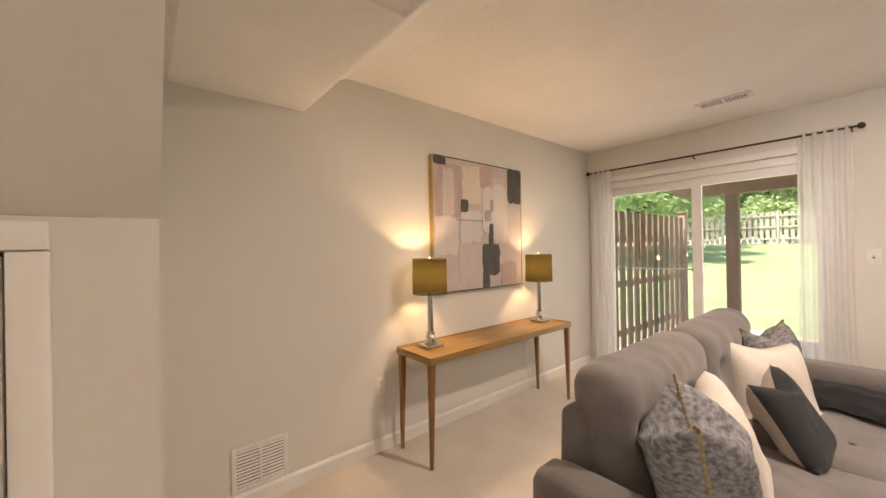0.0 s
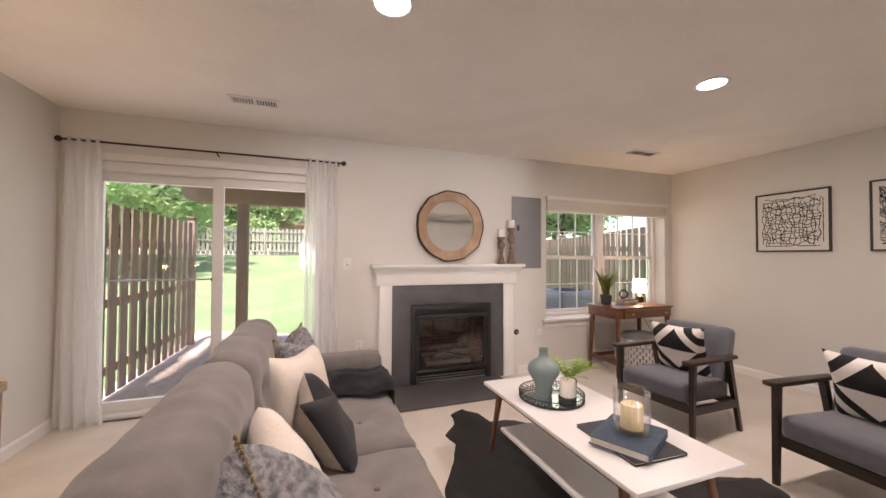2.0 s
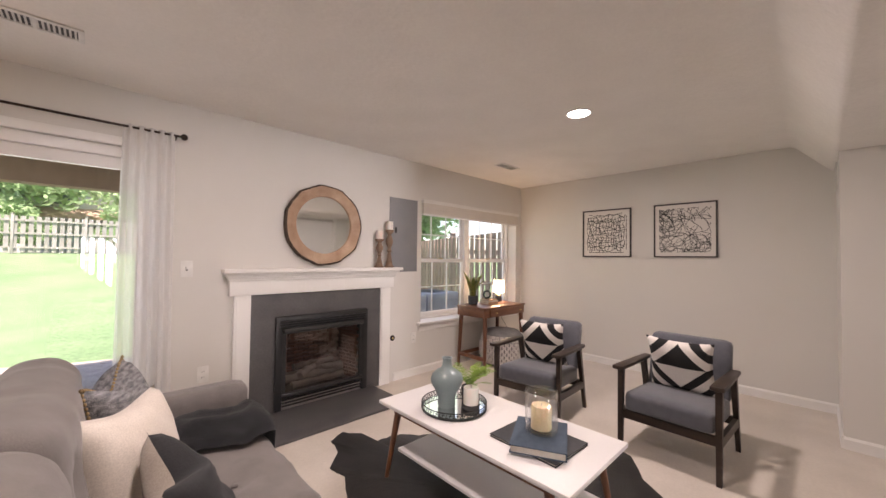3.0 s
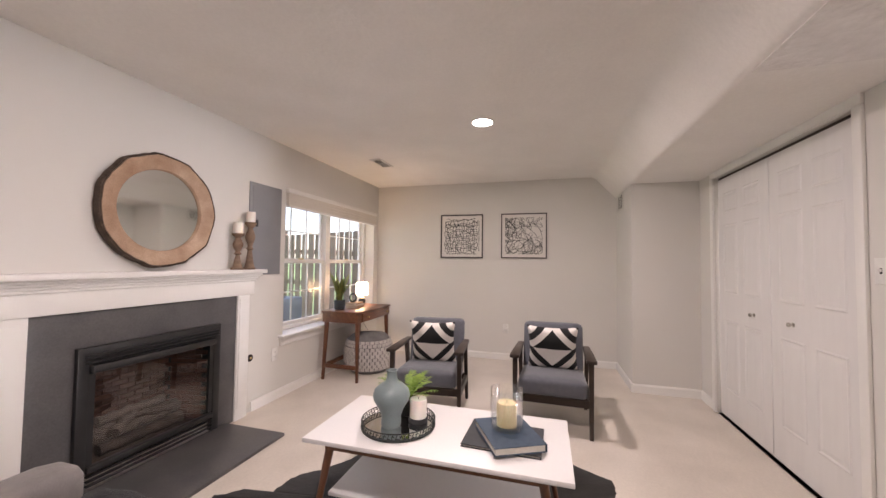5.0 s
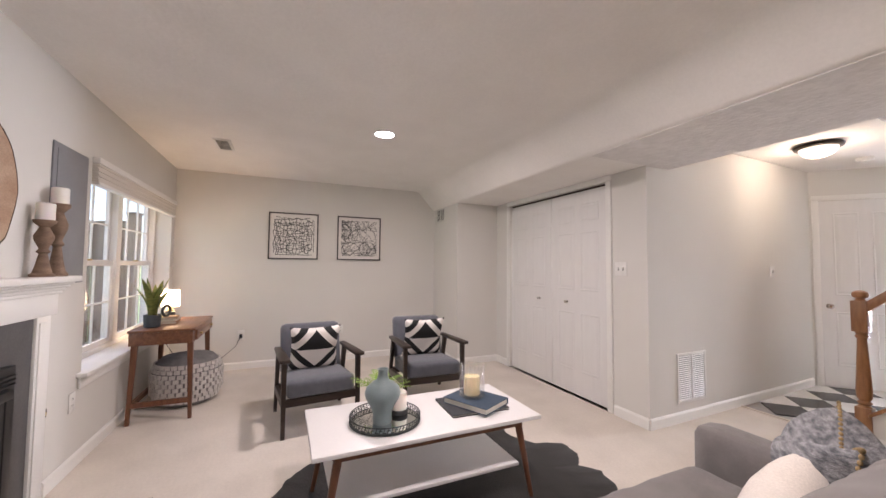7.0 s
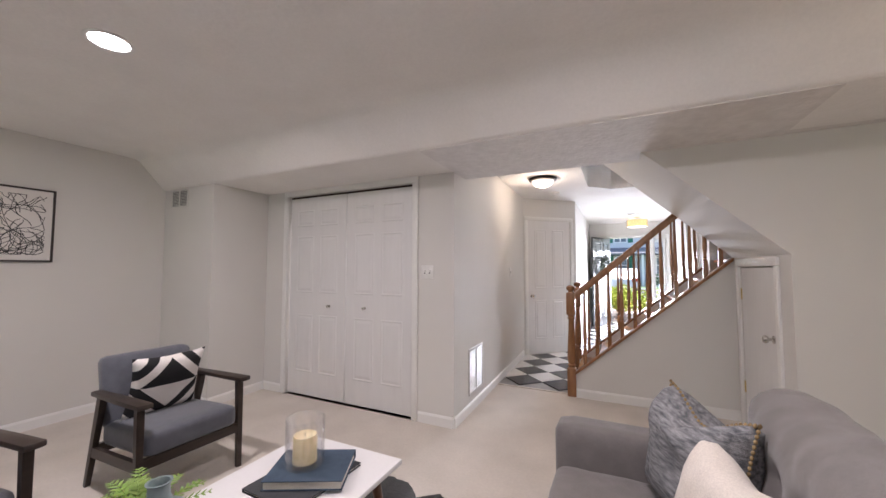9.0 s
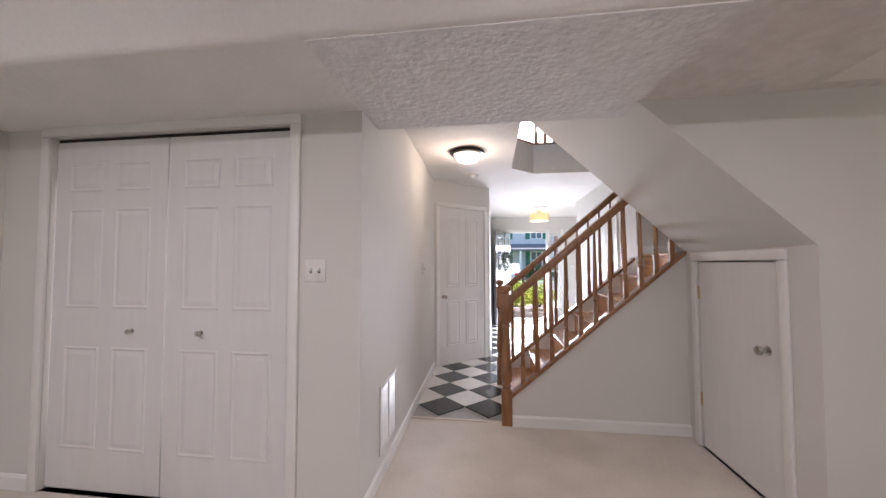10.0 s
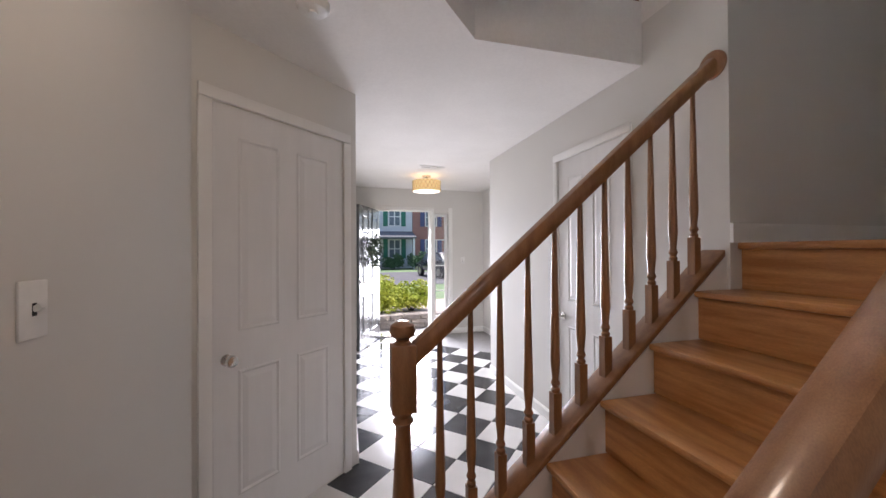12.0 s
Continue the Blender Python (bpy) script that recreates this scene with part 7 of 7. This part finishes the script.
M_GREEN = material("green_shutter_paint", (0.03, 0.20, 0.13), rough=0.5, scale=6)
M_NAVY = material("blue_shutter_paint", (0.10, 0.11, 0.22), rough=0.5, scale=6)
M_ROOF = material("grey_shingle", (0.13, 0.13, 0.14), (0.20, 0.20, 0.21), 0.9, scale=6, fine=0.2)
M_PANEF = material("far_window_glass", (0.12, 0.15, 0.18), (0.20, 0.23, 0.26), 0.1, scale=2)


def row_house(x0, x1, mat, shutter, label, porch):
    ob = thing("house", pose((x0 + x1) / 2, -33.0, -0.15), label, "house", "houses across the street")
    w = (x1 - x0) / 2
    box("wall", -w, w, -8, 0, 0, 6.2, mat, ob)
    prism("roof", [(-8.4, 6.2), (0.45, 6.2), (0.45, 6.35), (-4, 9.0), (-8.4, 6.35)], -w, w, 'x', M_ROOF, ob)
    box("cornice", -w, w, 0.001, 0.25, 5.95, 6.19, M_TRIM, ob)
    for zc in (1.75, 4.6):
        for xc in (-w * 0.5, w * 0.5):
            f = box("window", xc - 0.55, xc + 0.55, 0.001, 0.06, zc - 0.85, zc + 0.85, M_TRIM, ob, "white window frame")
            for dx in (-0.25, 0.25):
                for dz in (-0.4, 0.4):
                    box("pane", xc + dx - 0.20, xc + dx + 0.20, 0.061, 0.07, zc + dz - 0.36, zc + dz + 0.36, M_PANEF, f)
            for s in (-1, 1):
                box("shutter", xc + s * 0.80 - 0.2, xc + s * 0.80 + 0.2, 0.001, 0.07, zc - 0.85, zc + 0.85, shutter, ob, "painted shutter", bevel=0.01)
    if porch:
        prism("porch_roof", [(0.001, 3.3), (2.0, 2.75), (2.0, 2.6), (0.001, 2.6)], -w, w, 'x', M_ROOF, ob)
        for xc in (-w + 0.2, 0, w - 0.2):
            box("porch_post", xc - 0.08, xc + 0.08, 1.75, 1.91, 0, 2.6, M_TRIM, ob)
        for k in range(24):
            box("siding_board", -w, w, 0.001, 0.022, 3.4 + k * 0.105, 3.4 + k * 0.105 + 0.09, M_SIDING, ob)
    else:
        bm = bmesh.new()
        for r in range(62):
            bm_box(bm, -w, w, 0.0005, 0.006, 0.02 + r * 0.1, 0.02 + r * 0.1 + 0.085)
        tagged(part("brick_course", bm, mat, ob), kind="stuff")
    return ob


row_house(-3.2, 3.2, M_SIDING, M_GREEN, "white-sided row house with green shutters and a porch", True)
row_house(-9.95, -3.25, M_BRICK, M_NAVY, "red brick row house with dark shutters", False)
row_house(3.25, 10.0, M_BRICK, M_NAVY, "red brick row house with dark shutters", False)
row_house(-16.75, -10.0, M_SIDING, M_GREEN, "white-sided row house with green shutters and a porch", True)

M_CARPAINT = material("dark_car_paint", (0.02, 0.022, 0.027), rough=0.2, scale=4, coat=0.8)
M_CARWHITE = material("white_car_paint", (0.75, 0.75, 0.76), rough=0.25, scale=4, coat=0.8)
M_RED = material("red_lens", (0.5, 0.02, 0.02), rough=0.25, scale=6)


def car(m, paint, label):
    ob = thing("car", m, label, "car")
    bm = bmesh.new()
    bm_prism(bm, [(-2.2, 0.35), (2.2, 0.35), (2.25, 0.75), (1.35, 0.92), (0.55, 1.42), (-1.35, 1.45), (-2.05, 0.98), (-2.25, 0.85)], -0.86, 0.86, 'y')
    soften(bm, 0.07, 3)
    body = part("body", bm, paint, ob, smooth=True)
    for s in (-1, 1):
        prism("side_window", [(1.1, 0.95), (0.5, 1.34), (-1.25, 1.36), (-1.8, 1.0)], s * 0.861 - 0.006, s * 0.861 + 0.006, 'y', M_PANEF, ob)
        for x in (-1.4, 1.4):
            bm = bmesh.new()
            bm_lathe(bm, [(0.33, -0.1), (0.34, -0.08), (0.34, 0.08), (0.33, 0.1)], 20)
            bmesh.ops.transform(bm, verts=bm.verts, matrix=pose(x, s * 0.80, 0.34, 90, 0, 0))
            tyre = part("wheel", bm, M_BLACK, ob, smooth=True)
            bm = bmesh.new()
            bm_lathe(bm, [(0.21, -0.105), (0.21, 0.105)], 16)
            bmesh.ops.transform(bm, verts=bm.verts, matrix=pose(x, s * 0.80, 0.34, 90, 0, 0))
            part("rim", bm, M_NICKEL, tyre, smooth=True)
        box("tail_light", -2.27, -2.2, s * 0.7 - 0.14, s * 0.7 + 0.14, 0.72, 0.9, M_RED, ob, "red tail light", bevel=0.01)
    return ob


car(pose(-2.9, -21.5, -0.13, 0, 0, -80), M_CARPAINT, "dark parked car on the street")
car(pose(1.7, -22.0, -0.13, 0, 0, -92), M_CARWHITE, "white parked car on the street")

# neighbouring house glimpsed beyond the back fence
nb = thing("house", pose(1.6, 36.0, 1.2), "pale neighbour house with a brown porch roof behind trees", "house")
box("wall", -3.5, 3.5, 0, 6, 0, 4.6, M_SIDING, nb)
prism("roof", [(-0.5, 4.6), (6.5, 4.6), (3.0, 6.6)], -3.9, 3.9, 'x', M_ROOF, nb)
prism("porch_roof", [(-2.2, 2.5), (-0.001, 3.2), (-0.001, 2.7), (-2.2, 2.35)], -3.0, 3.0, 'x', M_DECK, nb)
for x in (-2.8, 0, 2.8):
    box("porch_post", x - 0.08, x + 0.08, -2.1, -1.94, 0, 2.4, M_TRIM, nb)
for x in (-1.7, 1.7):
    f = box("window", x - 0.5, x + 0.5, -0.05, -0.001, 3.35, 4.4, M_TRIM, nb)
    box("pane", x - 0.42, x + 0.42, -0.06, -0.051, 3.43, 4.32, M_PANEF, f)
